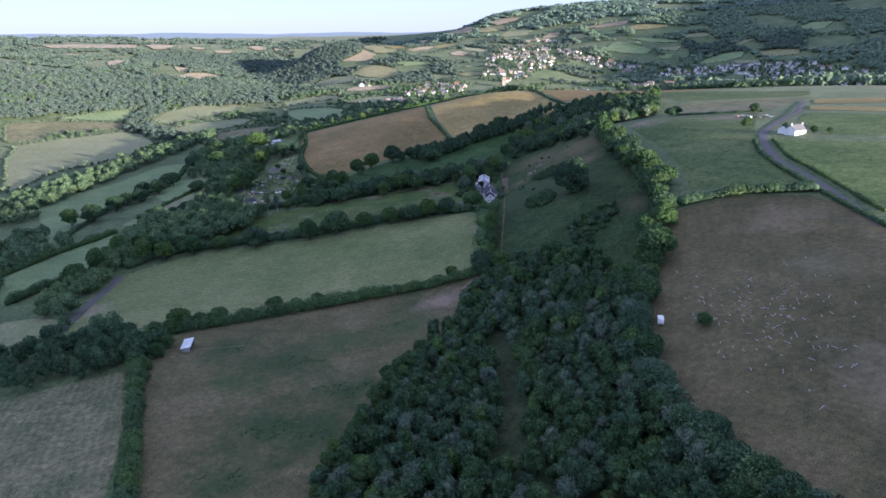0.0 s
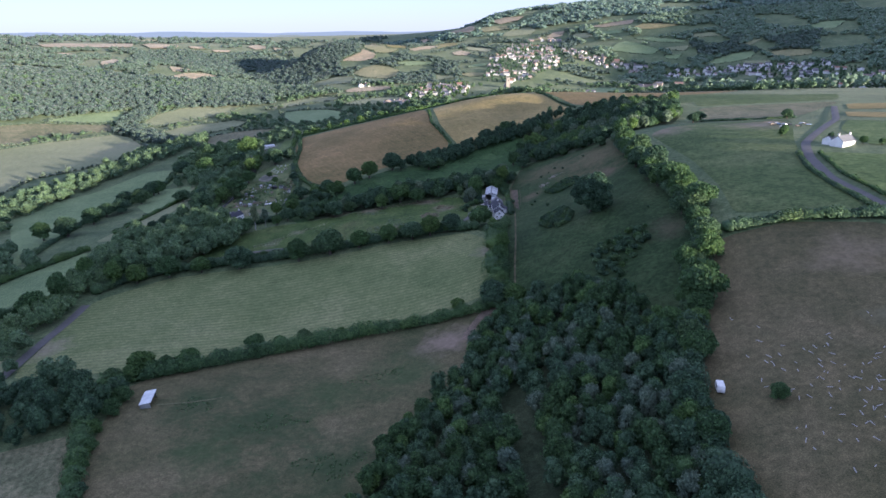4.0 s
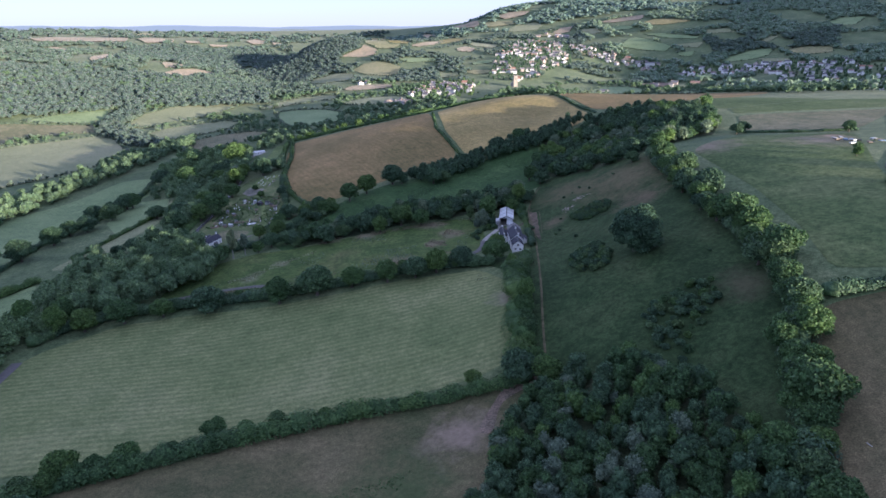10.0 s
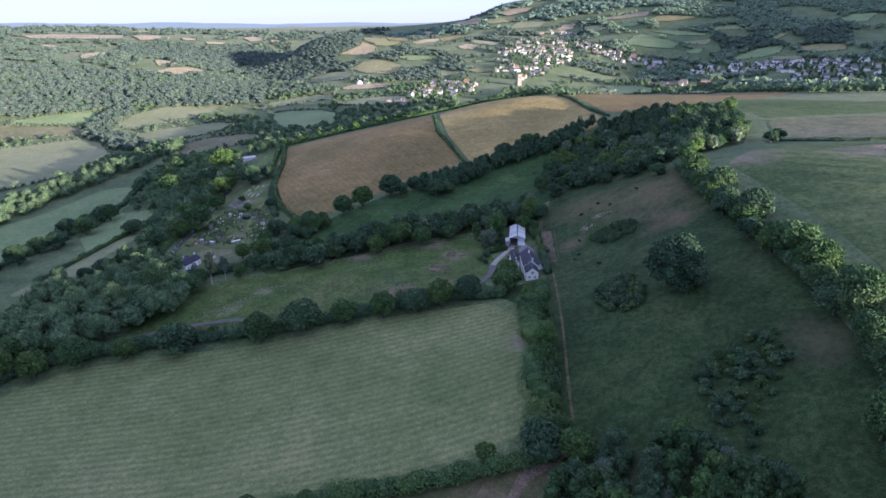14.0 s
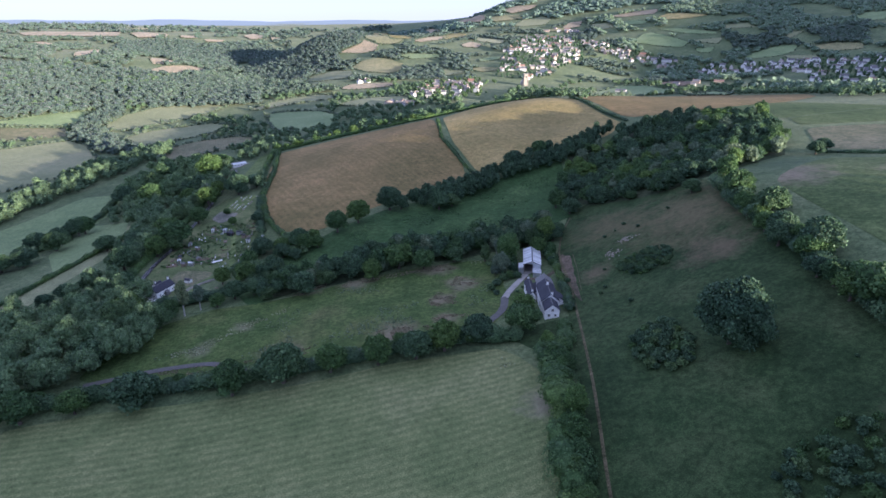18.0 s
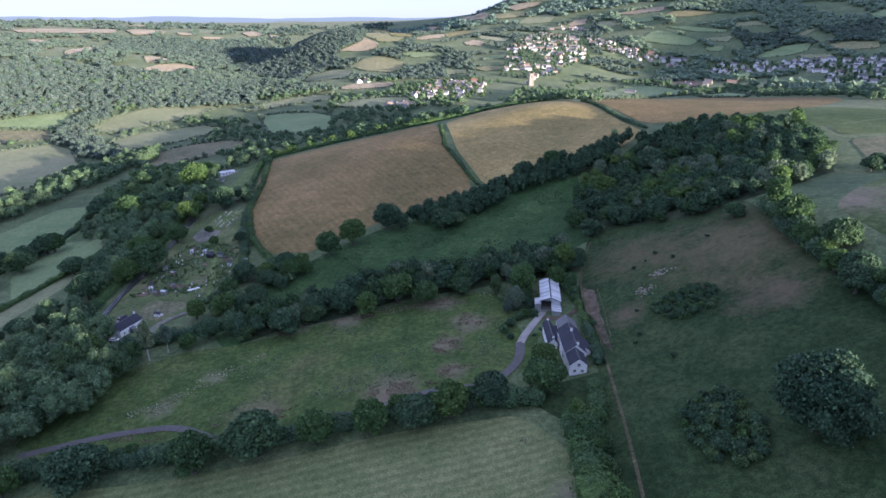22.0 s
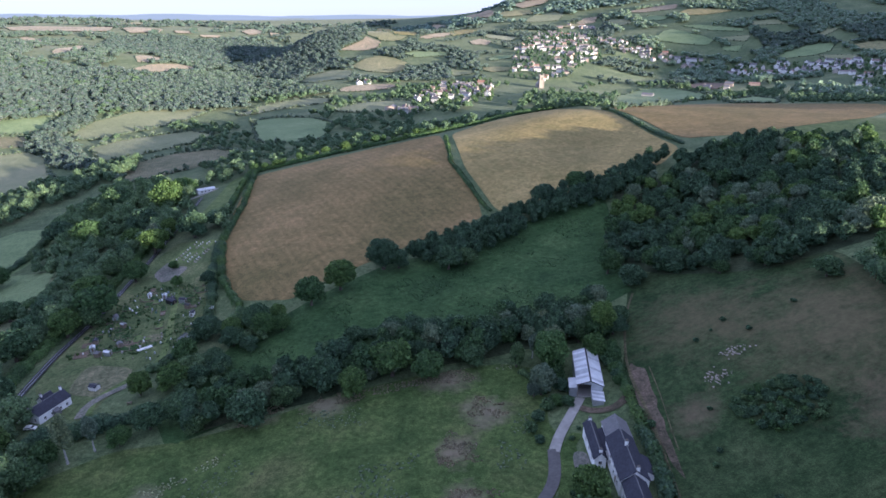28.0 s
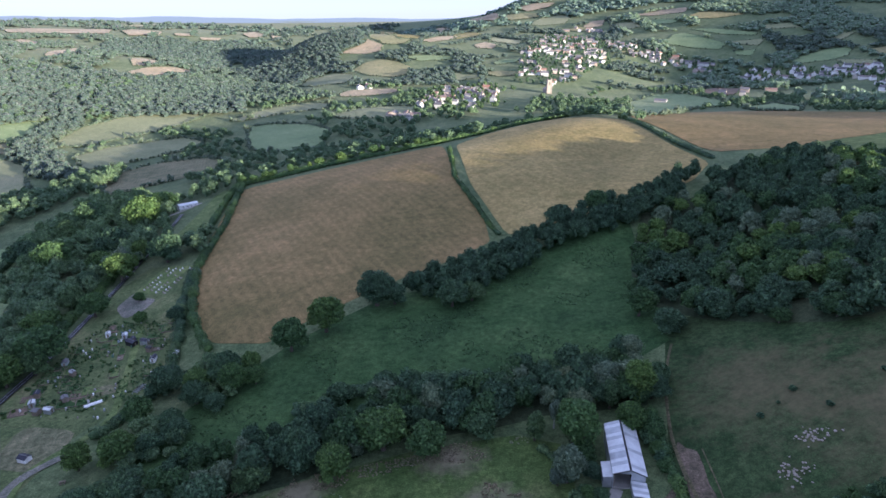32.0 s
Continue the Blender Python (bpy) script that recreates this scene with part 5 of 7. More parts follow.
for kind, x, y, size in (
    ("oak_b", 21, 309, 1.36),
    ("oak_c", 30, 304, 1.30),
    ("oak_c", 28, 316, 0.91),
    ("oak_c", 128, 483, 1.65),
    ("oak_b", 131, 456, 1.28),
    ("oak_b", 127, 412, 1.42),
    ("oak_a", 121, 369, 1.70),
    ("oak_c", 123, 354, 1.48),
    ("oak_a", 120, 328, 1.50),
    ("oak_b", 110, 294, 1.21),
    ("oak_c", 106, 278, 1.28),
    ("oak_a", 92, 250, 1.61),
    ("oak_c", 100, 265, 1.04),
    ("oak_b", 81, 229, 0.99),
    ("oak_a", 79, 217, 1.12),
    ("oak_c", 78, 239, 1.23),
    ("oak_b", 63, 162, 0.80),
    ("oak_c", 67, 178, 1.13),
    ("oak_b", 63, 147, 0.86),
    ("oak_b", 67, 132, 0.91),
    ("oak_b", 70, 120, 0.95),
    ("oak_c", 73, 113, 1.04),
    ("ash_a", -221, 391, 1.70),
    ("ash_a", -220, 361, 1.70),
):
    plant(kind, x, y, size)
for kind, x, y, size in (
    ("oak_c", -203, 396, 1.70),
    ("oak_b", -187, 402, 1.45),
    ("oak_b", -292, 610, 1.70),
    ("oak_c", -292, 647, 1.70),
    ("oak_b", -296, 579, 1.45),
    ("oak_b", -304, 547, 1.70),
    ("oak_b", -306, 512, 1.70),
    ("oak_c", -322, 506, 1.70),
    ("oak_c", -224, 345, 1.70),
    ("oak_great", -50, 606, 0.95),
    ("oak_c", -69, 585, 1.80),
    ("oak_c", -81, 573, 1.95),
    ("oak_b", -102, 557, 1.50),
    ("oak_c", -94, 561, 1.23),
    ("ash_a", 129, 500, 1.70),
    ("oak_c", -29, 420, 0.92),
    ("ash_a", 22, 514, 1.70),
    ("ash_b", 11, 516, 1.04),
    ("ash_a", 45, 527, 1.70),
    ("pale_a", 36, 534, 1.70),
    ("pale_a", 18, 497, 1.31),
):
    plant(kind, x, y, size)
for kind, x, y, size in (
    ("oak_c", 46, 509, 0.7),
    ("oak_b", 0, 529, 1.24),
    ("birch", -135, 479, 1.70),
    ("birch", -141, 473, 1.70),
    ("oak_b", -121, 490, 1.24),
    ("oak_b", -112, 494, 1.10),
    ("oak_c", -127, 481, 1.16),
    ("oak_b", -148, 461, 1.23),
    ("oak_c", -136, 513, 1.33),
    ("oak_b", -125, 555, 1.58),
    ("oak_c", -128, 538, 1.46),
    ("oak_c", -112, 552, 1.53),
    ("oak_b", -215, 566, 1.46),
    ("oak_b", -208, 545, 1.55),
    ("oak_a", -207, 605, 1.62),
    ("oak_c", -207, 587, 1.44),
    ("oak_c", -190, 619, 1.57),
    ("pale_a", -202, 669, 1.70),
    ("oak_b", -222, 591, 1.35),
):
    plant(kind, x, y, size)
for kind, x, y, size in (
    ("oak_b", -243, 590, 1.35),
    ("oak_b", -171, 465, 1.48),
    ("oak_b", -169, 447, 1.48),
    ("oak_c", -171, 478, 1.44),
    ("oak_b", -163, 428, 1.36),
    ("oak_c", -148, 473, 1.18),
    ("oak_b", -190, 509, 1.36),
    ("oak_b", 42, 677, 1.44),
    ("oak_c", 62, 683, 1.70),
    ("oak_b", 66, 564, 1.15),
    ("oak_c", 60, 581, 1.38),
    ("oak_b", 85, 568, 1.16),
    ("oak_c", 97, 547, 0.78),
    ("oak_c", 110, 538, 1.11),
):
    plant(kind, x, y, size)

# trees close about the barn
for kind, x, y, size in (("oak_c", 39.5, 515, 1.15), ("oak_low", 45.2, 514, 0.9), ("oak_b", 50, 528, 0.95), ("ash_b", 36.5, 527, 1.1), ("pale_a", 26.2, 526, 1.25), ("birch", 17.6, 521, 1.1), ("oak_low", 44.6, 503, 0.6), ("oak_low", 44.4, 496, 0.5), ("pale_a", 15.2, 496, 0.75), ("oak_low", 24, 506, 0.95), ("oak_low", 22.5, 490, 0.6), ("oak_b", 54, 536, 0.85), ("oak_c", 33, 533, 1.1)):
    plant(kind, x, y, size, group="trees about the barn")

# trees round the field shelter
for kind, x, y, size in (("oak_low", -149, 259, 1.0), ("oak_low", -143, 240, 0.95), ("oak_low", -125.5, 238, 0.85), ("oak_low", -127.5, 248, 0.95), ("oak_low", -126, 226, 0.75), ("oak_low", -122.5, 216, 0.7), ("oak_low", -131.6, 271, 1.05), ("oak_low", -111.5, 276, 1.0), ("oak_low", -87, 288, 0.8), ("oak_low", -136, 252, 1.0), ("oak_low", -134, 232, 0.8)):
    plant(kind, x, y, size, group="trees by the field shelter")

# trees about the gardens, the lane and the damp meadow
for kind, x, y, size in (
    ("oak_c", -189, 578, 2.40), ("oak_a", -197, 659, 1.73), ("oak_b", -226, 706, 1.93), ("oak_c", -228, 749, 2.86),
    ("oak_a", -232, 789, 1.85), ("oak_b", -178, 675, 1.81), ("oak_b", -167, 687, 1.02), ("oak_c", -200, 688, 1.38),
    ("oak_b", -214, 654, 1.12), ("oak_b", -208, 631, 1.25), ("oak_b", -293, 715, 1.88), ("oak_c", -256, 692, 2.39),
    ("oak_b", -284, 780, 2.19), ("oak_b", -281, 748, 1.82), ("oak_b", -143, 606, 0.74), ("oak_c", -172, 629, 0.66),
    ("oak_c", -161, 607, 0.77), ("oak_b", -110, 546, 1.21), ("oak_c", -90, 554, 1.04), ("oak_b", -113, 532, 1.04),
    ("oak_c", -123, 515, 1.65), ("oak_b", -115, 519, 1.01), ("oak_b", -103, 487, 1.01), ("oak_b", -101, 541, 0.92),
    ("oak_b", -189, 572, 1.16),
):
    plant(kind, x, y, size)
for kind, x, y, size in (
    ("oak_c", -196, 564, 1.72), ("oak_b", -218, 584, 1.43), ("oak_b", -231, 634, 1.21), ("oak_c", -220, 680, 1.67),
    ("oak_b", -85, 490, 1.65), ("oak_b", -75, 501, 1.22), ("oak_b", -64, 512, 1.44), ("oak_c", -50, 503, 1.34),
    ("oak_a", -37, 515, 1.64), ("oak_c", -23, 512, 1.53), ("oak_b", -6, 520, 1.10), ("oak_b", 2, 537, 1.06),
    ("ash_a", 23, 508, 1.86), ("pale_a", 25, 534, 1.11), ("oak_b", 25, 498, 0.55), ("oak_b", 26, 489, 0.45),
    ("oak_c", -98, 551, 1.59), ("oak_b", -108, 525, 1.05), ("oak_b", -42, 607, 1.08), ("oak_b", -16, 604, 1.33),
    ("oak_b", -7, 609, 1.08), ("oak_b", -55, 539, 1.11), ("oak_b", -39, 543, 1.00), ("oak_b", -30, 545, 0.88),
    ("oak_b", 18, 544, 0.98),
):
    plant(kind, x, y, size)
for x, y, size in ((-229, 499, 0.9), (-222, 508, 1.0), (-214, 517, 1.0), (-311, 618, 1.5), (-303, 631, 1.4), (-296, 645, 1.6), (-306, 572, 1.4), (-299, 585, 1.5)):
    plant("oak_b", x, y, size)
plant("oak_c", 89.0, 187.0, 0.66, label="small bushy tree standing alone in the pasture")
for x, y, kind, size in ((118, 512, "oak_b", 0.9), (226, 405, "ash_b", 0.7), (241, 398, "oak_c", 0.6), (248, 392, "oak_c", 0.45), (212, 562, "oak_b", 0.95), (205, 556, "oak_b", 0.9), (262, 520, "oak_b", 0.8), (214, 436, "oak_c", 0.6), (222, 448, "oak_c", 0.6)):
    plant(kind, x, y, size)
for area, gap, seed in ((SCRUB, 3.8, 61), (GORSE, 2.1, 62), (THICKET, 2.7, 63)):
    rng = random.Random(seed)
    for x, y in scatter(area, gap, seed):
        plant(rng.choice(["bush_a", "bush_b", "bush_a", "bush_a"]), x, y, rng.uniform(0.55, 0.95) if area is GORSE else rng.uniform(0.75, 1.45), group="scrub on the pasture")
rng = random.Random(64)
for x, y in ((58, 447), (61, 452), (65, 470), (73, 505), (79, 508), (84, 511), (88, 500), (66, 430), (104, 505), (104, 350)):
    plant("bush_a", x, y, rng.uniform(0.35, 0.7))

# ---- hedgerows round the far fields ----
rim, wide = [], []
rngh = np.random.default_rng(65)
for outline, cell in TAKEN:
    if cell < 8 or cell == 12:
        continue
    mid = np.mean(outline, axis=0)
    if mid[0] > 100 and mid[1] < 800 or mid[0] > -230 and mid[1] < 960 or mid[0] > -420 and mid[1] < 760:
        continue
    near = cell < 30
    p, g = along(list(outline) + [outline[0]], 4.0 if near else 9.0)
    keep = rngh.random(len(p)) < 0.9
    rim.append(p[keep] + rngh.normal(0, 0.8, (keep.sum(), 2)))
    wide.append(rngh.uniform(3.2, 6.0, keep.sum()) * (1.0 if near else 0.8) * np.where(rngh.random(keep.sum()) < 0.07, 1.9, 1.0))
woodland("field_hedgerows", np.concatenate(rim), np.concatenate(wide), FAR_LEAF_HAZED, "hedgerows round the distant fields", 66, 12, 1.4, 3, 5, 0.75, category="hedgerow")
plant("oak_great", 80.5, 373, 1.22, sink=2.6, label="huge spreading dark oak on the pasture")

# bushes between the railway and the fields, and south of the cottage
hedge([(-186, 486), (-196, 520), (-200, 550), (-200, 585), (-204, 640), (-210, 700)], 6, 4, LEAF, "rank bushy hedge beside the railway", 142)
hedge([(-160, 482), (-148, 486), (-136, 492), (-124, 500), (-112, 508)], 6, 5, LEAF_DARK, "dark thicket of shrubs below the cottage", 143)
hedge([(-140, 530), (-134, 545), (-128, 560), (-136, 590), (-146, 620), (-152, 650)], 5, 3.5, LEAF_DARK, "dark overgrown hedge behind the allotments", 144)
hedge([(-2, 548), (-30, 548), (-52, 543), (-70, 534)], 5, 4, LEAF_DARK, "dark thorn bushes along the damp meadow", 145)
# hedges between the valley fields, trees along the lane
hedge([(-300, 450), (-308, 493), (-316, 549), (-308, 608), (-301, 690), (-312, 742)], 4.5, 4, LEAF_DARK, "dark hedge between the valley pastures", 147)
hedge([(-250, 660), (-244, 616), (-252, 576), (-256, 551), (-262, 500)], 3.5, 3, LEAF, "low hedge along the ditch in the pasture", 148)
hedge([(-292, 372), (-282, 415), (-260, 462)], 5, 4.5, LEAF, "bushy hedge at the end of the green field", 149)
hedge([(-250, 318), (-240, 352), (-222, 360)], 5, 5, LEAF, "bushy hedge between the small valley fields", 150)
LANE_TREES = [(-212, 290), (-206, 330), (-210, 365), (-206, 392), (-222, 408), (-232, 398), (-226, 350), (-222, 320), (-220, 292)]
TAKEN.append((LANE_TREES, 5))
p = scatter(LANE_TREES, 6.5, 151)
woodland("lane_trees", p, np.random.default_rng(151).uniform(7, 12, len(p)), LEAF_VALLEY_HAZED, "leafy green trees beside the tarmac lane", 151, 560, 0.38, 18, aspect=1.0)
# clumps of low trees between the allotments and the damp meadow
for area, seed in (([(-118.6, 549.7), (-119.4, 562.7), (-113.7, 570.3), (-104.3, 569.1), (-95.2, 548.8), (-102.2, 541.5)], 171), ([(-130.4, 518.2), (-132.6, 530.4), (-126.2, 537.0), (-114.6, 533.9), (-105.6, 522.9), (-108.3, 513.3), (-119.1, 510.0)], 172)):
    p = scatter(area, 4.6, seed)
    woodland("thicket", p, np.random.default_rng(seed).uniform(5.5, 9.5, len(p)), LEAF_VALLEY_HAZED, "clump of low leafy trees beside the damp meadow", seed, 420, 0.36, 16, aspect=0.95)
# shrubs about the farm
hedge([(38, 424), (36, 407), (30, 404)], 6.5, 5, LEAF, "thick green hedge between the track and the hay field", 152)
hedge([(47.5, 520), (46.6, 511), (46, 496), (45.6, 484), (45.2, 465), (44.6, 450), (43.5, 440)], 3.4, 2.8, LEAF, "bushy green strip between the farm and the track", 146)
for kind, x, y, size in (("oak_c", 23.5, 444, 1.3), ("oak_c", 23, 517, 1.2), ("oak_a", 43.5, 528, 1.2), ("pale_a", 24, 538, 1.2), ("oak_b", 36, 542, 1.1)):
    plant(kind, x, y, size)
hedge([(43, 438), (44, 446), (45, 462), (44, 470)], 4, 3, LEAF_DARK, "dark garden hedge behind the farmhouse", 140)
hedge([(19, 497), (17, 505), (12, 512)], 3, 2.5, LEAF_DARK, "dark hedge beside the barn", 141)
for x, y, s in ((20, 445, 0.7), (22, 449, 0.5), (24, 470, 0.6), (27, 475, 0.5), (14, 470, 1.0), (12, 476, 1.3), (15, 482, 1.5), (19, 488, 1.6), (22, 492, 1.2), (46, 478, 1.0), (48, 470, 0.9), (45, 500, 1.4), (44, 508, 1.6)):
    plant("bush_a", x, y, s)

# ---- buildings ----
def roof_slope(parent, x0, z0, x1, z1, y0, y1, mat, thick=0.14, sheets=0, label=""):
    """One slope of a roof from the eave (x0, z0) to the ridge (x1, z1), whole or in sheets laid side by side."""
    n = Vector((z0 - z1, 0, x1 - x0)).normalized()
    if n.z < 0:
        n = -n
    for i in range(max(1, sheets)):
        a = y0 + (y1 - y0) * i / max(1, sheets)
        b = y0 + (y1 - y0) * (i + 1) / max(1, sheets) - (0.03 if sheets else 0)
        prof = [(x0, z0), (x1, z1), (x1 + n.x * thick, z1 + n.z * thick), (x0 + n.x * thick, z0 + n.z * thick)]
        m = mat[i % len(mat)] if isinstance(mat, (list, tuple)) else mat
        part("roof_sheet" if sheets else "roof_slope", prism(prof, a, b), m, parent, label)


def window(parent, x, y, z, w, h, face, bars=1):
    """A window: frame, panes and sill on a wall that faces -y, +y, -x or +x."""
    rot = {"-y": 0, "+x": 90, "+y": 180, "-x": 270}[face]
    m = pose(x, y, z, 0, 0, rot)
    bm = bmesh.new()
    for q in ((-w / 2, -0.05, 0, -w / 2 + 0.08, 0.04, h), (w / 2 - 0.08, -0.05, 0, w / 2, 0.04, h), (-w / 2, -0.05, 0, w / 2, 0.04, 0.08), (-w / 2, -0.05, h - 0.08, w / 2, 0.04, h)):
        box(bm, *q, m=m)
    for k in range(bars):
        c = -w / 2 + w * (k + 1) / (bars + 1)
        box(bm, c - 0.03, -0.045, 0, c + 0.03, 0.03, h, m=m)
    win = part("window", bm, WHITE_PAINT, parent)
    part("pane", boxed(-w / 2 + 0.06, -0.02, 0.06, w / 2 - 0.06, 0.02, h - 0.06, m=m), PANE, win, "dark reflecting window pane")
    part("sill", boxed(-w / 2 - 0.08, -0.14, -0.07, w / 2 + 0.08, 0.02, 0, m=m), STONE, win)


def gabled(parent, x0, x1, y0, y1, z, eave, ridge, wall_mat, roof_mat, foot=1.5, over=0.3, sheets=0):
    """A block with a pitched roof along y: wall, two slopes, ridge."""
    xm = (x0 + x1) / 2
    part("wall", prism([(x0, z - foot), (x1, z - foot), (x1, eave), (xm, ridge - 0.02), (x0, eave)], y0, y1), wall_mat, parent)
    k = (ridge - eave) / (xm - x0)
    roof_slope(parent, x0 - over, eave - over * k + 0.03, xm, ridge + 0.03, y0 - over, y1 + over, roof_mat, sheets=sheets)
    roof_slope(parent, x1 + over, eave - over * k + 0.03, xm, ridge + 0.03, y0 - over, y1 + over, roof_mat, sheets=sheets)
    part("ridge", prism([(xm - 0.16, ridge + 0.1), (xm + 0.16, ridge + 0.1), (xm, ridge + 0.3)], y0 - over, y1 + over), GREY_SLATE, parent)


def chimney(parent, x, y, z0, z1, w=0.8, d=0.6, mat=None):
    c = part("chimney", boxed(x - w / 2, y - d / 2, z0, x + w / 2, y + d / 2, z1), mat or RENDER_WHITE, parent)
    part("cap", boxed(x - w / 2 - 0.08, y - d / 2 - 0.08, z1, x + w / 2 + 0.08, y + d / 2 + 0.08, z1 + 0.12), GREY_SLATE, c)
    for k in (-0.2, 0.2):
        bm = bmesh.new()
        bmesh.ops.create_cone(bm, cap_ends=True, segments=10, radius1=0.13, radius2=0.1, depth=0.45)
        bmesh.ops.translate(bm, verts=bm.verts, vec=(x + k, y, z1 + 0.34))
        part("chimney_pot", bm, TIMBER, c)


# the farmhouse
house = tagged(new("farmhouse"), "long white-rendered farmhouse with dark slate roofs", "house")
gabled(house, 32.0, 38.0, 435.0, 443.0, 8.8, 13.0, 15.4, RENDER_WHITE, SLATE)
gabled(house, 31.6, 39.2, 443.0, 460.5, 8.8, 13.4, 16.5, RENDER_WHITE, SLATE)
gabled(house, 32.4, 39.6, 460.5, 469.0, 8.2, 12.6, 15.3, RENDER_WHITE, GREY_SLATE)
gabled(house, 27.4, 30.8, 455.0, 471.0, 7.2, 10.4, 12.2, RENDER_WHITE, SLATE)
part("link_roof", prism([(30.8, 10.5), (32.4, 11.2), (32.4, 11.35), (30.8, 10.65)], 458, 468), SLATE, house)
part("link_wall", boxed(30.8, 458.2, 6.8, 32.4, 467.8, 10.55), RENDER_WHITE, house)
part("outshut", prism([(39.2, 7.5), (42.0, 7.5), (42.0, 11.6), (39.2, 13.2)], 447, 454), RENDER_WHITE, house, "lean-to on the uphill side")
roof_slope(house, 42.3, 11.5, 39.2, 13.3, 446.8, 454.2, SLATE)
chimney(house, 35.4, 453.5, 15.8, 18.0)
chimney(house, 29.1, 455.6, 11.4, 13.2)
chimney(house, 29.1, 470.5, 11.4, 13.0)
chimney(house, 35.9, 443.4, 15.9, 17.6)
for x, z in ((33.6, 10.0), (36.3, 10.0), (35.0, 12.4)):
    window(house, x, 434.96, z, 1.1, 1.1, "-y")
for y, z in ((437, 9.6), (440.5, 9.6), (437, 11.7), (440.5, 11.7)):
    window(house, 31.96, y, z, 1.0, 1.1, "-x")
for y in (446, 450, 454):
    window(house, 31.56, y, 11.9, 1.1, 1.1, "-x")
    window(house, 31.56, y, 9.6, 1.1, 1.2, "-x")
for y in (458, 462, 466):
    window(house, 27.36, y, 8.2, 1.0, 1.1, "-x")
window(house, 29.1, 454.96, 8.4, 1.0, 1.1, "-y")
door = part("door", boxed(31.5, 447.4, 8.5, 31.58, 448.4, 10.6), TIMBER, house)
part("door_handle", boxed(31.44, 447.5, 9.5, 31.5, 447.56, 9.7), TIN, door)
for x0, x1, y in ((31.9, 38.1, 434.85),):
    part("gutter", boxed(31.58, 435, 12.72, 31.72, 443, 12.84), DARK, house)

# the barn: open-fronted, sheet roof in panels
barn = tagged(new("barn"), "steel-sheeted farm barn with pale ribbed roof", "barn")
W2, L2, E2, R2 = 4.3, 10.8, 4.8, 6.5
part("wall", boxed(-W2, L2 - 0.15, -1.5, W2, L2, E2), TIN, barn)
part("wall", boxed(-W2, -L2, -1.5, -W2 + 0.15, L2 - 0.15, E2), TIN, barn)
part("wall", boxed(W2 - 0.15, -L2, -1.5, W2, L2 - 0.15, E2), TIN, barn)
part("gable", prism([(-W2, E2), (W2, E2), (0, R2 - 0.05)], L2 - 0.15, L2), TIN, barn)
part("gable", prism([(-W2, E2), (W2, E2), (0, R2 - 0.05)], -L2, -L2 + 0.15), TIN, barn)
part("wall", boxed(0.4, -L2, -1.5, W2 - 0.15, -L2 + 0.15, E2), TIN, barn)
part("floor", boxed(-W2 + 0.15, -L2, -1.0, W2 - 0.15, L2 - 0.15, 0.05), CONCRETE, barn)
roof_slope(barn, -W2 - 0.3, E2 - 0.1, 0, R2 + 0.02, -L2 - 0.3, L2 + 0.3, [TIN_PALE, TIN_PALE, TIN, TIN_PALE, TIN, TIN, TIN_PALE, TIN], sheets=16)
roof_slope(barn, W2 + 0.3, E2 - 0.1, 0, R2 + 0.02, -L2 - 0.3, L2 + 0.3, [TIN_PALE, TIN, TIN_PALE, TIN_PALE, TIN_PALE], sheets=16)
part("ridge_cap", prism([(-0.3, R2 + 0.08), (0.3, R2 + 0.08), (0, R2 + 0.28)], -L2 - 0.3, L2 + 0.3), DARK, barn)
for y in np.linspace(-L2 + 0.2, L2 - 0.4, 5):
    for x in (-W2 + 0.3, W2 - 0.3):
        part("post", boxed(x - 0.1, y - 0.1, -0.5, x + 0.1, y + 0.1, E2), TIMBER, barn)
part("bargeboard", prism([(-W2 - 0.3, E2 - 0.35), (-W2 - 0.3, E2 - 0.1), (0, R2 + 0.02), (W2 + 0.3, E2 - 0.1), (W2 + 0.3, E2 - 0.35), (0, R2 - 0.25)], -L2 - 0.36, -L2 - 0.31), DARK, barn)
annex = part("lean_to", boxed(0.6, -L2 - 5.6, -1.0, W2, -L2 - 0.4, 2.3), TIN, barn, "low lean-to with a sheet roof")
for k in range(5):
    y = -L2 - 5.9 + k * 1.15
    part("roof_sheet", prism([(0.3, 2.9), (W2 + 0.3, 2.45), (W2 + 0.3, 2.55), (0.3, 3.0)], y, y + 1.11), [TIN_PALE, TIN][k % 2], barn)
shed2 = part("side_store", boxed(-W2 - 2.4, -L2 + 1.0, -1.2, -W2 - 0.1, -L2 + 7.0, 2.2), TIN, barn)
part("roof_sheet", prism([(-W2 - 2.6, 2.3), (-W2, 2.8), (-W2, 2.9), (-W2 - 2.6, 2.4)], -L2 + 0.8, -L2 + 7.2), TIN_PALE, shed2)
barn.matrix_basis = pose(34.9, 502.5, 5.9, 0, 0, -6.2)

# farm yard: terrace, walls, garden
ribbon("track", [(29, 487), (31, 484.5), (34, 482.8), (38, 482.4), (41, 483.2), (44.5, 486.5), (47.5, 490)], 3.0, FARM_EARTH, 0.3, "worn grey earth loop between barn and track", "track", 1.5)
drape("terrace", rounded([(22, 455), (27, 452), (27.3, 463), (23, 464)], 0.3), GRAVEL, 0.3, 3, "pale paved terrace beside the farmhouse", "terrace")
drape("lawn", rounded([(15, 441), (31, 440), (27, 454), (24, 466), (28, 472), (24, 474), (19, 462), (17, 452)], 0.25), MEADOW, 0.18, 4, "small worn lawn beside the farmhouse", "lawn")
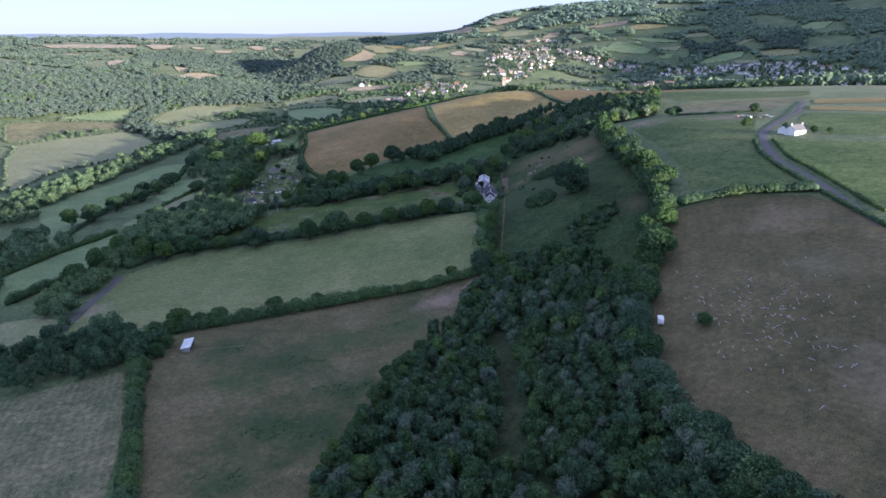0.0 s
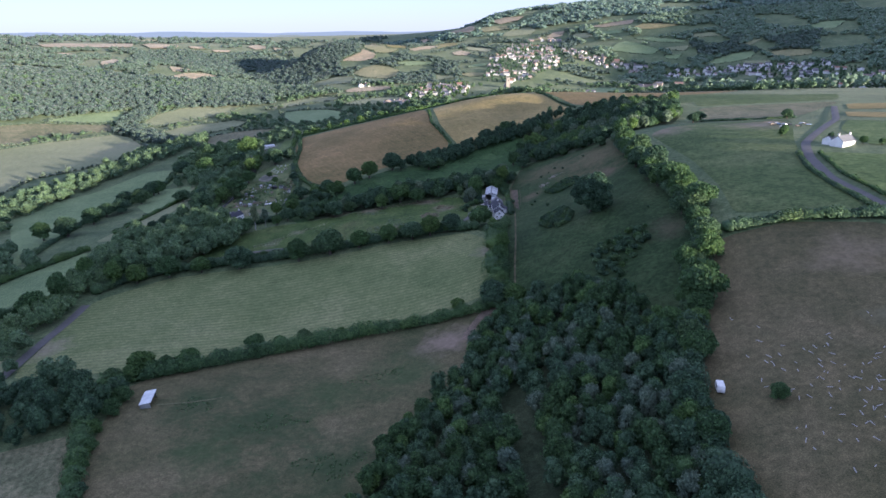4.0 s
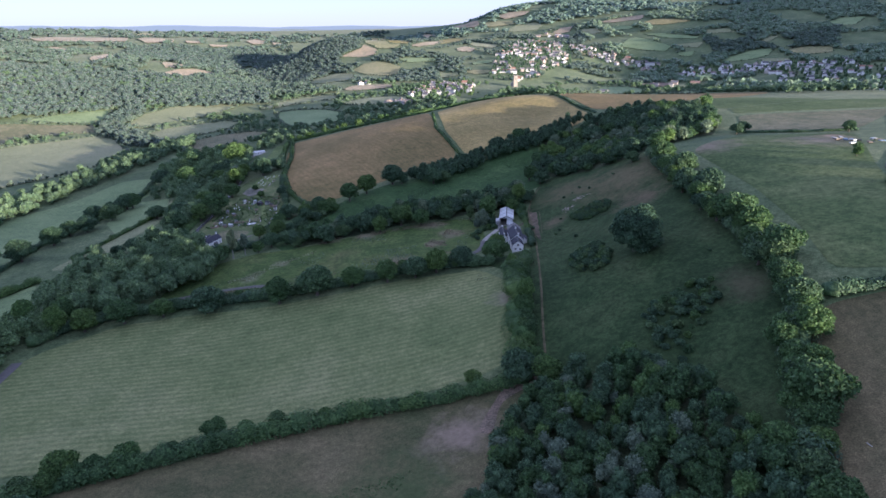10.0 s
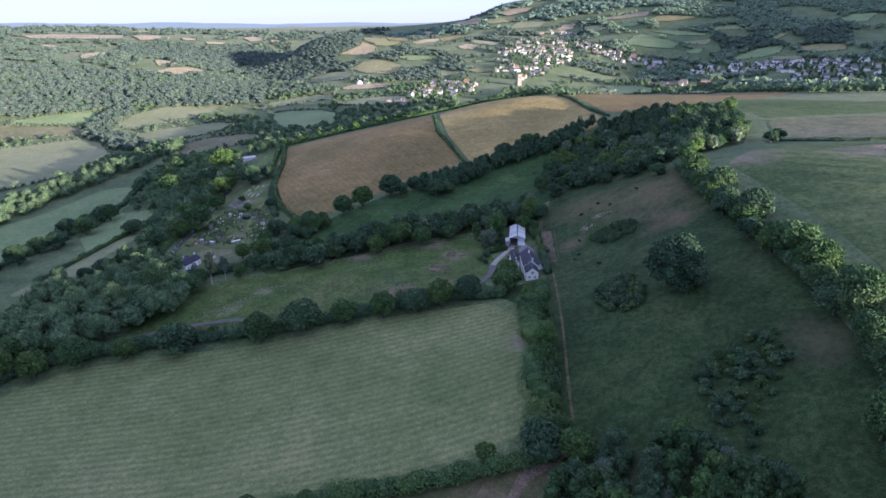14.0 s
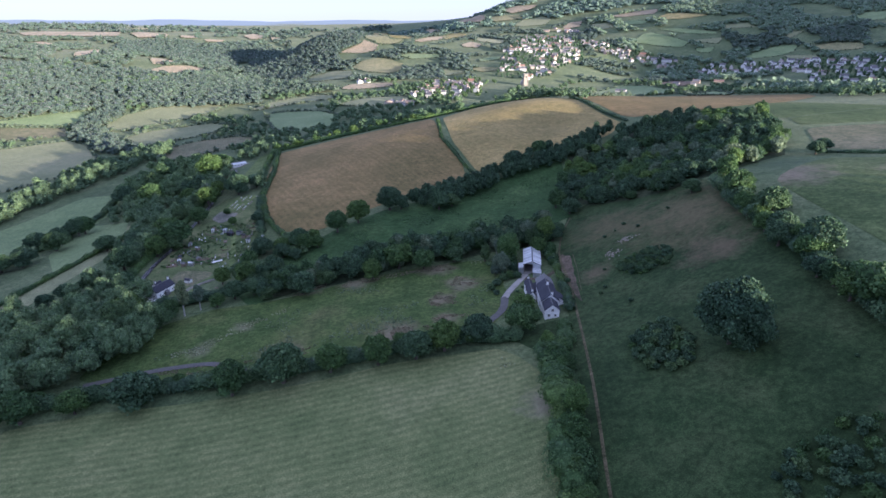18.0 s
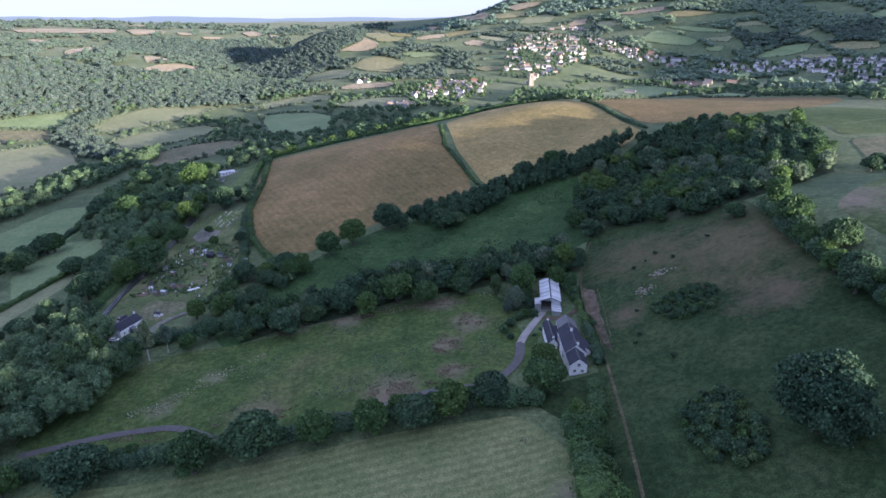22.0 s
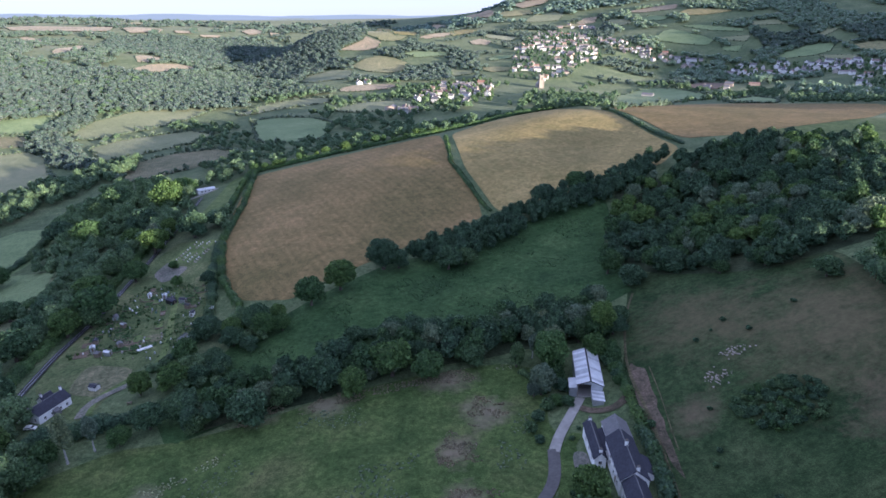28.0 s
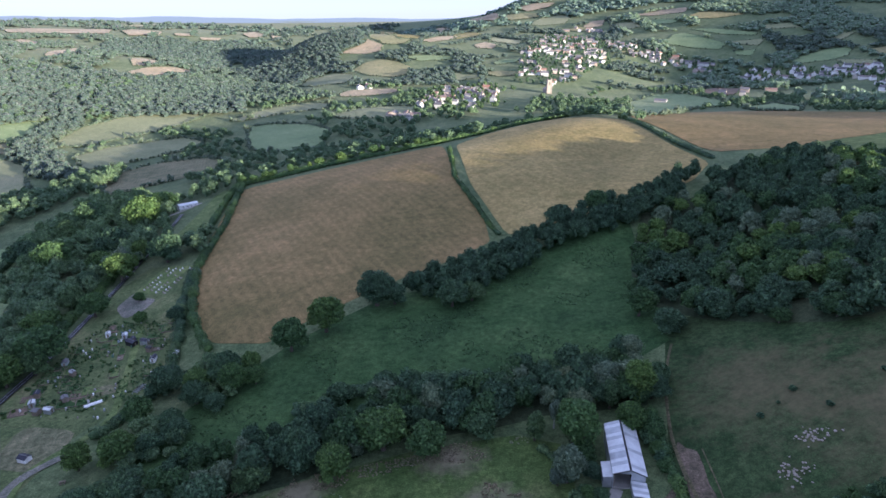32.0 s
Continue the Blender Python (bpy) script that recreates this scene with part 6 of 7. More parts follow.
drape("yard", rounded([(49.9, 503.6), (51.4, 505.9), (52.2, 502.5), (54.6, 500.2), (54.2, 494), (53.2, 487.5), (53.4, 482), (52.0, 477.8), (52.2, 471), (51.2, 466.3), (51.0, 460.6), (50.2, 452), (49.6, 444), (48.2, 452), (48.4, 462), (47.6, 468), (47.4, 478.7), (47.8, 486.7), (48.6, 493.4), (48.9, 499)], 0.2), FARM_EARTH, 0.2, 2, "trampled pinkish earth beside the track", "yard")
ribbon("track", [(56, 500.3), (55.2, 488.2), (54.2, 477.0), (52.6, 466.1), (51.6, 455)], 0.35, PATH_EARTH, 0.22, "thin sheep path beside the track", "track")
drape("yard", rounded([(14, 300), (30, 306), (28, 322), (18, 312), (4, 285), (10, 282)], 0.3), EARTH, 0.2, 4, "trampled earth gateway at the field corner", "yard")

# the cottage with its outhouse
cottage = tagged(new("cottage"), "white-walled cottage with dark slate roof by the lane", "cottage")
gabled(cottage, -3.4, 3.4, -6.8, 6.8, 0, 3.7, 6.0, RENDER_WHITE, SLATE)
gabled(cottage, -7.0, -3.4, 1.0, 5.5, 0, 3.1, 4.8, RENDER_WHITE, SLATE)
chimney(cottage, -0.2, 6.2, 5.4, 7.5)
chimney(cottage, -5.1, 1.6, 4.2, 5.9)
for y in (-4.5, -1.5, 2.0, 4.8):
    window(cottage, 3.44, y, 1.0, 1.0, 1.1, "+x")
window(cottage, -1.3, -6.84, 1.0, 0.9, 1.1, "-y")
window(cottage, 1.4, -6.84, 1.0, 0.9, 1.1, "-y")
part("porch", prism([(3.4, 0), (5.0, 0), (5.0, 2.1), (3.4, 2.8)], -1.2, 1.0), GREY_SLATE, cottage)
cottage.matrix_basis = pose(-166.0, 503.0, -12.0, 0, 0, -18)
outhouse = tagged(new("outhouse"), "small white outhouse with pale roof by the cottage", "outhouse")
gabled(outhouse, -1.9, 1.9, -2.6, 2.6, 0, 2.2, 3.3, RENDER_WHITE, GREY_SLATE, 1.0)
outhouse.matrix_basis = pose(-175.0, 500.0, -12.6, 0, 0, -30)
hut = tagged(new("garden_shed"), "white garden shed with dark roof on rough grass", "shed")
gabled(hut, -1.3, 1.3, -1.7, 1.7, 0, 1.9, 2.6, WHITE_PAINT, SLATE, 0.6, 0.15)
hut.matrix_basis = pose(-157.5, 518.5, -12.4, 0, 0, 75)


def car_thing(x, y, turn, coat, label):
    """A parked car: body, cabin glass, four wheels."""
    car = tagged(new("car"), label, "car")
    bm = prism([(-2.1, 0.35), (2.1, 0.35), (2.15, 0.75), (1.2, 0.95), (0.55, 1.42), (-1.4, 1.45), (-2.0, 0.95), (-2.15, 0.8)], -0.85, 0.85)
    bmesh.ops.bevel(bm, geom=bm.edges[:], offset=0.07, segments=2, affect="EDGES")
    part("body", bm, coat, car)
    part("windscreen", prism([(0.62, 1.38), (1.14, 0.98), (1.2, 1.0), (0.68, 1.42)], -0.72, 0.72), PANE, car)
    part("side_glass", boxed(-1.3, -0.87, 1.0, 0.6, 0.87, 1.34), PANE, car)
    for wx in (-1.35, 1.35):
        for wy in (-0.8, 0.8):
            b = bmesh.new()
            bmesh.ops.create_cone(b, cap_ends=True, segments=14, radius1=0.33, radius2=0.33, depth=0.22)
            bmesh.ops.transform(b, matrix=pose(wx, wy, 0.33, 90, 0, 0), verts=b.verts)
            part("wheel", b, DARK, car)
    car.matrix_basis = pose(x, y, high(x, y) + 0.25, 0, 0, turn)
    return car


car_thing(-166.5, 492.5, 8, WHITE_PAINT, "white car parked beside the cottage")

# the long white shed
lshed = tagged(new("long_shed"), "long white shed with grey roof beside a track", "shed")
gabled(lshed, -2.6, 2.6, -7, 7, 0, 2.6, 3.6, WHITE_PAINT, TIN_PALE, 1.5, 0.2, 7)
for y in (-4, -1, 2, 5):
    window(lshed, 2.64, y, 1.0, 1.2, 0.9, "+x")
lshed.matrix_basis = pose(-217, 793, -8.6, 0, 0, -48)
ribbon("track", [(-236, 745), (-226, 772), (-214, 786), (-207, 800)], 3.2, CONCRETE, 0.3, "grey track up to the long white shed", "track")

# the white house by the lane
wh = tagged(new("house"), "white house with slate roof beside the ridge lane", "house")
gabled(wh, -3.6, 3.6, -6, 6, 0, 3.4, 6.2, RENDER_WHITE, GREY_SLATE)
gabled(wh, -10.0, -3.6, -3.5, 1.0, 0, 3.0, 5.0, RENDER_WHITE, GREY_SLATE)
chimney(wh, 0, 5.4, 5.4, 7.6)
chimney(wh, 0, -5.4, 5.4, 7.6)
for y in (-4, -1, 2, 4.5):
    window(wh, 3.64, y, 0.9, 1.2, 1.2, "+x", 2)
wh.matrix_basis = pose(230, 399, 63.8, 0, 0, -62)

# the paddock shelter
shelter = tagged(new("field_shelter"), "open field shelter with pale sloping sheet roof", "shelter")
part("wall", boxed(-1.9, -4.6, -0.8, -1.8, 4.6, 2.2), TIMBER, shelter)
part("wall", boxed(-1.8, -4.6, -0.8, 1.8, -4.5, 2.4), TIN, shelter)
part("wall", boxed(-1.8, 4.5, -0.8, 1.8, 4.6, 2.4), TIN, shelter)
for k in range(6):
    y = -4.8 + k * 1.6
    part("roof_sheet", prism([(-2.2, 2.25), (2.2, 2.85), (2.2, 2.93), (-2.2, 2.33)], y, y + 1.57), TIN_PALE, shelter)
for y in (-4.4, 0, 4.4):
    part("post", boxed(1.6, y - 0.08, -0.8, 1.76, y + 0.08, 2.6), TIMBER, shelter)
shelter.matrix_basis = pose(-116.3, 246.0, -6.3, 0, 0, 11)

# the caravan
van = tagged(new("caravan"), "small white touring caravan parked by the hedge", "caravan")
b = prism([(-2.1, 0.45), (2.1, 0.45), (2.3, 1.2), (2.0, 2.35), (-1.9, 2.5), (-2.3, 1.4)], -1.05, 1.05)
bmesh.ops.bevel(b, geom=b.edges[:], offset=0.12, segments=2, affect="EDGES")
part("body", b, WHITE_PAINT, van)
part("window", boxed(-1.2, -1.08, 1.3, 1.2, 1.08, 1.85), PANE, van)
part("front_window", boxed(2.0, -0.7, 1.35, 2.3, 0.7, 1.9), PANE, van)
part("drawbar", boxed(2.2, -0.08, 0.4, 3.4, 0.08, 0.5), DARK, van)
for wy in (-0.98, 0.98):
    b = bmesh.new()
    bmesh.ops.create_cone(b, cap_ends=True, segments=14, radius1=0.33, radius2=0.33, depth=0.2)
    bmesh.ops.transform(b, matrix=pose(0, wy, 0.33, 90, 0, 0), verts=b.verts)
    part("wheel", b, DARK, van)
van.matrix_basis = pose(78.8, 199.2, high(78.8, 199.2) + 0.1, 0, 0, 75)

# the church tower
church = tagged(new("church_tower"), "square stone church tower with corner pinnacles", "church tower")
part("tower", boxed(-3.6, -3.6, -1, 3.6, 3.6, 21), STONE, church)
part("parapet", boxed(-3.9, -3.9, 21, 3.9, 3.9, 22.2), STONE, church)
for x in (-3.6, 3.6):
    for y in (-3.6, 3.6):
        b = bmesh.new()
        bmesh.ops.create_cone(b, cap_ends=True, segments=4, radius1=0.7, radius2=0.05, depth=3)
        bmesh.ops.translate(b, verts=b.verts, vec=(x, y, 23.7))
        part("pinnacle", b, STONE, church)
        part("buttress", boxed(x - 0.6, y - 0.6, -1, x + 0.6, y + 0.6, 16), STONE, church)
# no holes here: the belfry openings' darkness is the slabs' black colour
for m, p in ((0, (0, -3.63)), (90, (3.63, 0)), (270, (-3.63, 0))):
    part("belfry_dark_panel", boxed(-0.8, -0.05, 14.5, 0.8, 0.05, 18.5, m=pose(p[0], p[1], 0, 0, 0, m)), DARK, church)
part("nave", prism([(-4, -1), (4, -1), (4, 6), (0, 10), (-4, 6)], 3.6, 22), STONE, church)
church.matrix_basis = pose(139, 1420, high(139, 1420), 0, 0, 8)

# ---- the town: houses of a few kinds ----
def town_house(w, d, e, r, wing, stack, wall=TOWN_WALL):
    h = new("town_house")
    gabled(h, -w / 2, w / 2, -d / 2, d / 2, 0, e, r, wall, TOWN_ROOF, 2.5)
    if wing:
        gabled(h, w / 2, w / 2 + wing, -d / 4, d / 4, 0, e * 0.75, r * 0.72, wall, TOWN_ROOF, 2.5)
    if stack:
        part("chimney", boxed(-0.5, d / 2 - 1, r - 1, 0.5, d / 2 - 0.2, r + 1.5), wall, h)
    return h


SIZES = [(8, 11, 5.2, 8, 0, True), (7.5, 9, 5, 7.8, 4, True), (7, 24, 5.2, 7.8, 0, True), (9, 14, 5.4, 8.6, 0, True), (10, 18, 4.2, 6.4, 5, False)]
KINDS = [town_house(*q) for q in SIZES]
WHITE_KINDS = [town_house(*q, TOWN_WHITE) for q in SIZES]
TEXTS = ["white-rendered town house with a pitched roof", "white town house with a side wing", "terrace of houses under one long roof", "large pale town house with chimney", "long low white building with pitched roof"]
laid = set()


def settle_town(area, count, seed, turn, odds, group, kinds=KINDS):
    rng = random.Random(seed)
    q = np.asarray(area, float)
    placed = []
    tries = 0
    while len(placed) < count and tries < 5000:
        tries += 1
        x, y = rng.uniform(q[:, 0].min(), q[:, 0].max()), rng.uniform(q[:, 1].min(), q[:, 1].max())
        if not inside([x], [y], q)[0] or any((x - a) ** 2 + (y - c) ** 2 < 14 ** 2 for a, c in placed):
            continue
        placed.append((x, y))
        k = rng.choices(range(5), odds)[0]
        m = pose(x, y, high(x, y), 0, 0, turn + rng.choice([0, 90, 0]) + rng.gauss(0, 12))
        ob = kinds[k]
        if ob in laid:
            ob = copy_thing(ob, m)
        else:
            ob.matrix_basis = m
            laid.add(ob)
        tagged(ob, TEXTS[k], "house", group)
    return placed


TOWN = []
TOWN += settle_town([(-75, 1245), (-62, 1389), (-25, 1487), (57, 1503), (51, 1257), (-7, 1206)], 34, 71, 70, (4, 4, 2, 2, 1), "houses of the village")
TOWN += settle_town([(84, 1514), (144, 1864), (225, 2195), (292, 2222), (377, 2014), (317, 1739), (169, 1494)], 90, 72, 80, (4, 3, 4, 2, 1), "houses of the hill village")
TOWN += settle_town([(380, 2033), (492, 1877), (571, 1805), (549, 1744), (424, 1817), (360, 1936)], 40, 73, 60, (4, 3, 2, 2, 1), "houses along the hill road")
TOWN += settle_town([(592, 1762), (819, 1615), (734, 1475), (566, 1614)], 48, 74, 60, (3, 3, 2, 3, 2), "houses of the valley town", WHITE_KINDS)
TOWN += settle_town([(620, 1290), (789, 1600), (894, 1560), (925, 1331), (774, 1157)], 60, 75, 60, (3, 3, 3, 3, 2), "houses of the lower town", WHITE_KINDS)
TOWN += settle_town([(304, 2297), (361, 2342), (420, 2261), (386, 2211)], 8, 76, 60, (3, 3, 1, 2, 1), "houses on the hill")
# a few houses in the middle valley
TOWN += settle_town([(-110, 1165), (-60, 1150), (-62, 1195), (-105, 1200)], 4, 77, 80, (1, 0, 0, 2, 3), "houses by the river")
for x, y, k, turn in ((-175, 1480, 0, 60), (-190, 1470, 1, 30), (-108, 966, 4, 80), (-1040, 3330, 0, 20), (-1010, 3345, 1, 50), (-985, 3320, 0, 10), (-950, 3360, 3, 80), (-900, 3330, 0, 30), (-870, 3340, 2, 60), (-830, 3310, 0, 20), (-795, 2010, 4, 75), (300, 1330, 4, 60), (430, 1420, 0, 50), (455, 1400, 1, 60), (480, 1450, 3, 60), (520, 1440, 4, 70)):
    tagged(copy_thing(KINDS[k], pose(x, y, high(x, y), 0, 0, turn)), TEXTS[k], "house")

# ---- the allotments ----
rng = random.Random(81)
ribbon("railway", [(-178, 480), (-187, 518), (-191, 546), (-191, 583), (-195, 649), (-203, 718), (-213, 775)], 3.2, DARK, 0.45, "dark railway bed past the allotments", "railway")
for s in (-0.75, 0.75):
    ribbon("rail", [(-178 + s, 480), (-187 + s, 518), (-191 + s, 546), (-191 + s, 583), (-195 + s, 649), (-203 + s, 718), (-213 + s, 775)], 0.22, TIN, 0.62, "worn steel rail of the railway", "rail")
drape("car_park", rounded([(-183, 625), (-172, 612), (-165, 618), (-163, 628), (-172, 632), (-180, 640)], 0.25), GRAVEL, 0.3, 4, "grey gravel car park by the burial ground", "car park")
drape("burial_ground", [(-180, 640), (-165, 632), (-158, 662), (-176, 668)], LUSH, 0.25, 4, "mown green burial ground", "lawn")
drape("rough_grass", rounded([(-168, 515), (-150, 512), (-148, 535), (-172, 538)], 0.25), STUBBLE, 0.22, 4, "dry pale grass behind the cottage", "grass")
ribbon("track", [(-150, 500), (-154, 512), (-147, 524), (-140, 540), (-146, 560), (-158, 600), (-166, 615)], 3.0, LUSH, 0.28, "grassy path through the allotments", "path")
ribbon("track", [(-152, 498), (-155, 506), (-150, 516), (-142, 524)], 3.4, GRAVEL, 0.32, "grey gravel drive to the cottage", "track")


def sheet_bed(w, d, m, earth):
    bed = new("garden_bed")
    part("soil", boxed(-w / 2, -d / 2, -0.3, w / 2, d / 2, 0.22), earth, bed)
    for q in ((-w / 2 - 0.1, -d / 2 - 0.1, -0.3, -w / 2, d / 2 + 0.1, 0.3), (w / 2, -d / 2 - 0.1, -0.3, w / 2 + 0.1, d / 2 + 0.1, 0.3), (-w / 2, -d / 2 - 0.1, -0.3, w / 2, -d / 2, 0.3), (-w / 2, d / 2, -0.3, w / 2, d / 2 + 0.1, 0.3)):
        part("edging", boxed(*q), TIMBER, bed)
    bed.matrix_basis = m
    return bed


def small_hut(x, y, turn, wall, roof, w=2.0, d=2.6, label="small wooden allotment shed with felt roof"):
    h = tagged(new("allotment_shed"), label, "shed", "allotment sheds")
    gabled(h, -w / 2, w / 2, -d / 2, d / 2, 0, 1.8, 2.3, wall, roof, 0.4, 0.12)
    part("door", boxed(-0.35, -d / 2 - 0.04, 0.1, 0.35, -d / 2 - 0.005, 1.7), TIMBER, h)
    h.matrix_basis = pose(x, y, high(x, y) + 0.15, 0, 0, turn)


for x, y, t, w, r in ((-178, 556, 20, TIMBER, SLATE), (-176, 550, 25, TIN, TIN_PALE), (-171, 545, 80, TIMBER, GREY_SLATE), (-167, 546, 80, TIN, TIN_PALE), (-180, 578, 15, OBJECT_TINT, GREY_SLATE), (-172, 570, 60, TIMBER, TIN), (-163, 596, 10, OBJECT_TINT, TIN_PALE), (-157, 592, 30, TIMBER, SLATE), (-146, 584, 70, TIMBER, DARK), (-151, 590, 80, TIN, SLATE), (-165, 553, 40, OBJECT_TINT, GREY_SLATE), (-141, 577, 5, WHITE_PAINT, SLATE)):
    small_hut(x, y, t, w, r, rng.uniform(1.6, 2.4), rng.uniform(2.2, 3.2))
for i in range(54):
    x, y = rng.uniform(-182, -138), rng.uniform(545, 606)
    if abs(x + 146 + (y - 560) * 0.3) < 4:
        continue
    tagged(sheet_bed(rng.uniform(2, 5), rng.uniform(3, 7), pose(x, y, high(x, y) + 0.1, 0, 0, 20 + rng.choice([0, 90])), rng.choice([EARTH, WET, LUSH, PLOTS, WOOD_FLOOR, WET])), "timber-edged vegetable bed on the allotment", "garden bed", "vegetable beds")
for i in range(70):
    x, y = rng.uniform(-182, -138), rng.uniform(542, 608)
    b = bmesh.new()
    s = rng.uniform(0.25, 0.8)
    bmesh.ops.create_cone(b, cap_ends=True, segments=9, radius1=s * 0.6, radius2=s * 0.5, depth=s * 1.4)
    bmesh.ops.translate(b, verts=b.verts, vec=(0, 0, s * 0.7))
    o = tagged(new("water_butt"), "weathered allotment barrel among the plots", "barrel", "allotment barrels")
    part("barrel", b, rng.choice([OBJECT_TINT, WHITE_PAINT, TIN, OBJECT_TINT]), o)
    o.matrix_basis = pose(x, y, high(x, y) + 0.1)
for i in range(90):
    x, y = rng.uniform(-186, -136), rng.uniform(542, 612)
    plant("bush_b", x, y, rng.uniform(0.25, 0.55), group="allotment bushes")
for r in range(4):
    for c in range(11):
        x, y = -176 + r * 4.6 + c * 0.35, 638 + c * 2.5 - r * 1.4
        if rng.random() < 0.75:
            o = tagged(new("headstone"), "upright pale headstone on mown grass", "headstone", "headstones of the burial ground")
            part("slab", boxed(-0.4, -0.08, -0.2, 0.4, 0.08, rng.uniform(0.7, 1.1)), rng.choice([WHITE_PAINT, STONE, RENDER_WHITE]), o)
            part("kerb", boxed(-0.45, -1.6, -0.2, 0.45, -0.1, 0.2), STONE, o)
            o.matrix_basis = pose(x, y, high(x, y) + 0.25, 0, 0, 70)

# larger things on the allotment plots
drape("rough_grass", [(-162.9, 552.9), (-160.1, 560.1), (-152.8, 563.0), (-148.8, 561.9), (-147.9, 558.0), (-155.1, 555.2), (-159.1, 551.2)], STUBBLE, 0.24, 3, "dry straw-coloured strip on the allotment", "grass")
for x, y in ((-138.5, 559.2), (-134.9, 560.2)):
    o = tagged(new("cold_frame"), "grey slatted netting frame over an allotment bed", "garden frame", "netting frames")
    for k in range(6):
        part("hoop", boxed(-1.1, -2.6 + k * 1.0, 0, 1.1, -2.5 + k * 1.0, 0.7), TIN, o)
    for x0 in (-1.1, 1.0):
        part("rail", boxed(x0, -2.7, 0.62, x0 + 0.1, 2.6, 0.74), TIMBER, o)
    o.matrix_basis = pose(x, y, high(x, y) + 0.15, 0, 0, -14)
o = tagged(new("low_tunnel"), "low white plastic tunnel over a vegetable row", "tunnel")
part("cover", prism([(0.8 * math.cos(a), 0.75 * math.sin(a)) for a in (i * math.pi / 10 for i in range(11))], -3.4, 3.4), WHITE_PAINT, o)
for y in (-3.45, 3.41):
    part("end_hoop", prism([(0.85 * math.cos(a), 0.8 * math.sin(a)) for a in (i * math.pi / 8 for i in range(9))], y, y + 0.04), TIN, o)
o.matrix_basis = pose(-152.8, 551.2, high(-152.8, 551.2) + 0.15, 0, 0, -48)
small_hut(-156.9, 589.9, 62, DARK, SLATE, 2.6, 5.2, "long black-stained allotment shed with felt roof")
small_hut(-172.1, 598.3, 20, WHITE_PAINT, TIN_PALE, 1.8, 2.2, "small pale allotment store with metal roof")
small_hut(-132.2, 579.0, 5, OBJECT_TINT, TIN_PALE, 2.0, 2.8, "striped allotment shed with pale roof")
tagged(sheet_bed(4.5, 7.0, pose(-127.7, 559.7, high(-127.7, 559.7) + 0.12, 0, 0, -10), FARM_EARTH), "bare reddish earth bed on the allotment", "garden bed")
bench = tagged(new("picnic_table"), "weathered timber picnic table on worn grass", "picnic table")
part("tabletop", boxed(-0.9, -0.4, 0.7, 0.9, 0.4, 0.76), TIMBER, bench)
for y in (-0.8, 0.6):
    part("seat", boxed(-0.9, y, 0.42, 0.9, y + 0.2, 0.47), TIMBER, bench)
for x in (-0.65, 0.65):
    part("trestle", boxed(x - 0.05, -0.8, 0.0, x + 0.05, 0.8, 0.42), TIMBER, bench)
    part("leg", boxed(x - 0.05, -0.3, 0.0, x + 0.05, 0.3, 0.7), TIMBER, bench)
bench.matrix_basis = pose(-137.3, 507.0, high(-137.3, 507.0) + 0.1, 0, 0, 25)

# farm clutter beyond the ridge field
for i in range(12):
    x, y = rng.uniform(228, 252), rng.uniform(464, 490)
    o = tagged(new("farm_trailer"), "parked farm trailer in the yard by the lane", "trailer", "trailers in the lane yard")
    part("bed", boxed(-0.9, -1.9, 0.55, 0.9, 1.9, rng.uniform(0.8, 1.5)), rng.choice([TIMBER, DARK, TIN, OBJECT_TINT]), o)
    for wx in (-0.85, 0.85):
        b = bmesh.new()
        bmesh.ops.create_cone(b, cap_ends=True, segments=10, radius1=0.4, radius2=0.4, depth=0.25)
        bmesh.ops.transform(b, matrix=pose(wx, 0, 0.4, 0, 90, 0), verts=b.verts)
        part("wheel", b, DARK, o)
    o.matrix_basis = pose(x, y, high(x, y) + 0.15, 0, 0, rng.uniform(0, 180))


# ---- small growth and litter ----
def tufts(name, spots, lo, hi, leaf, label, category, seed, blades=10, aspect=0.35):
    woodland(name, spots, np.random.default_rng(seed).uniform(lo, hi, len(spots)), leaf, label, seed, blades, 1.6, 3, 3, aspect, 1, category)


def patchy(area, gap, seed, cut, freq):
    q = scatter(area, gap, seed)
    n = np.array([noise.fractal(Vector((x * freq, y * freq, seed)), 1.0, 2.0, 3) for x, y in q])
    return q[n > cut]


def blotch(x, y, rx, ry, gap, seed, turn=0.0):
    a = np.linspace(0, math.tau, 24, endpoint=False)
    r = 1 + 0.25 * np.sin(a * 3 + seed) + 0.15 * np.sin(a * 5 + 2 * seed)
    c, s = math.cos(radians(turn)), math.sin(radians(turn))
    u, w = np.cos(a) * rx * r, np.sin(a) * ry * r
    q = scatter(np.c_[x + u * c - w * s, y + u * s + w * c], gap, seed)
    n = np.array([noise.fractal(Vector((i * 0.16, j * 0.16, seed)), 1.0, 2.0, 3) for i, j in q])
    return q[n > -0.12]


PADDOCK = [(-118, 255), (-56, 288), (5, 302), (16, 296), (-6, 250), (-26, 205), (-40, 170), (-84, 160), (-108, 205)]
tufts("rushes", np.concatenate([blotch(-38, 205, 11, 7, 0.9, 31), blotch(-62, 181, 12, 6, 0.9, 32), blotch(-65, 232, 12, 6, 0.9, 33), blotch(-98, 244, 7, 6, 0.9, 34), blotch(-44, 176, 8, 5, 0.9, 35), blotch(-68, 155, 9, 5, 0.9, 36), blotch(-30, 262, 14, 4, 1.0, 37, 20)]), 0.5, 1.2, LEAF, "patches of dark rushes in the dry paddock", "rushes", 91, aspect=0.2)
MEAD = [(-140, 432), (-98, 452), (-62, 494), (6, 512), (18, 500), (8, 452), (-27, 438), (-96, 423)]
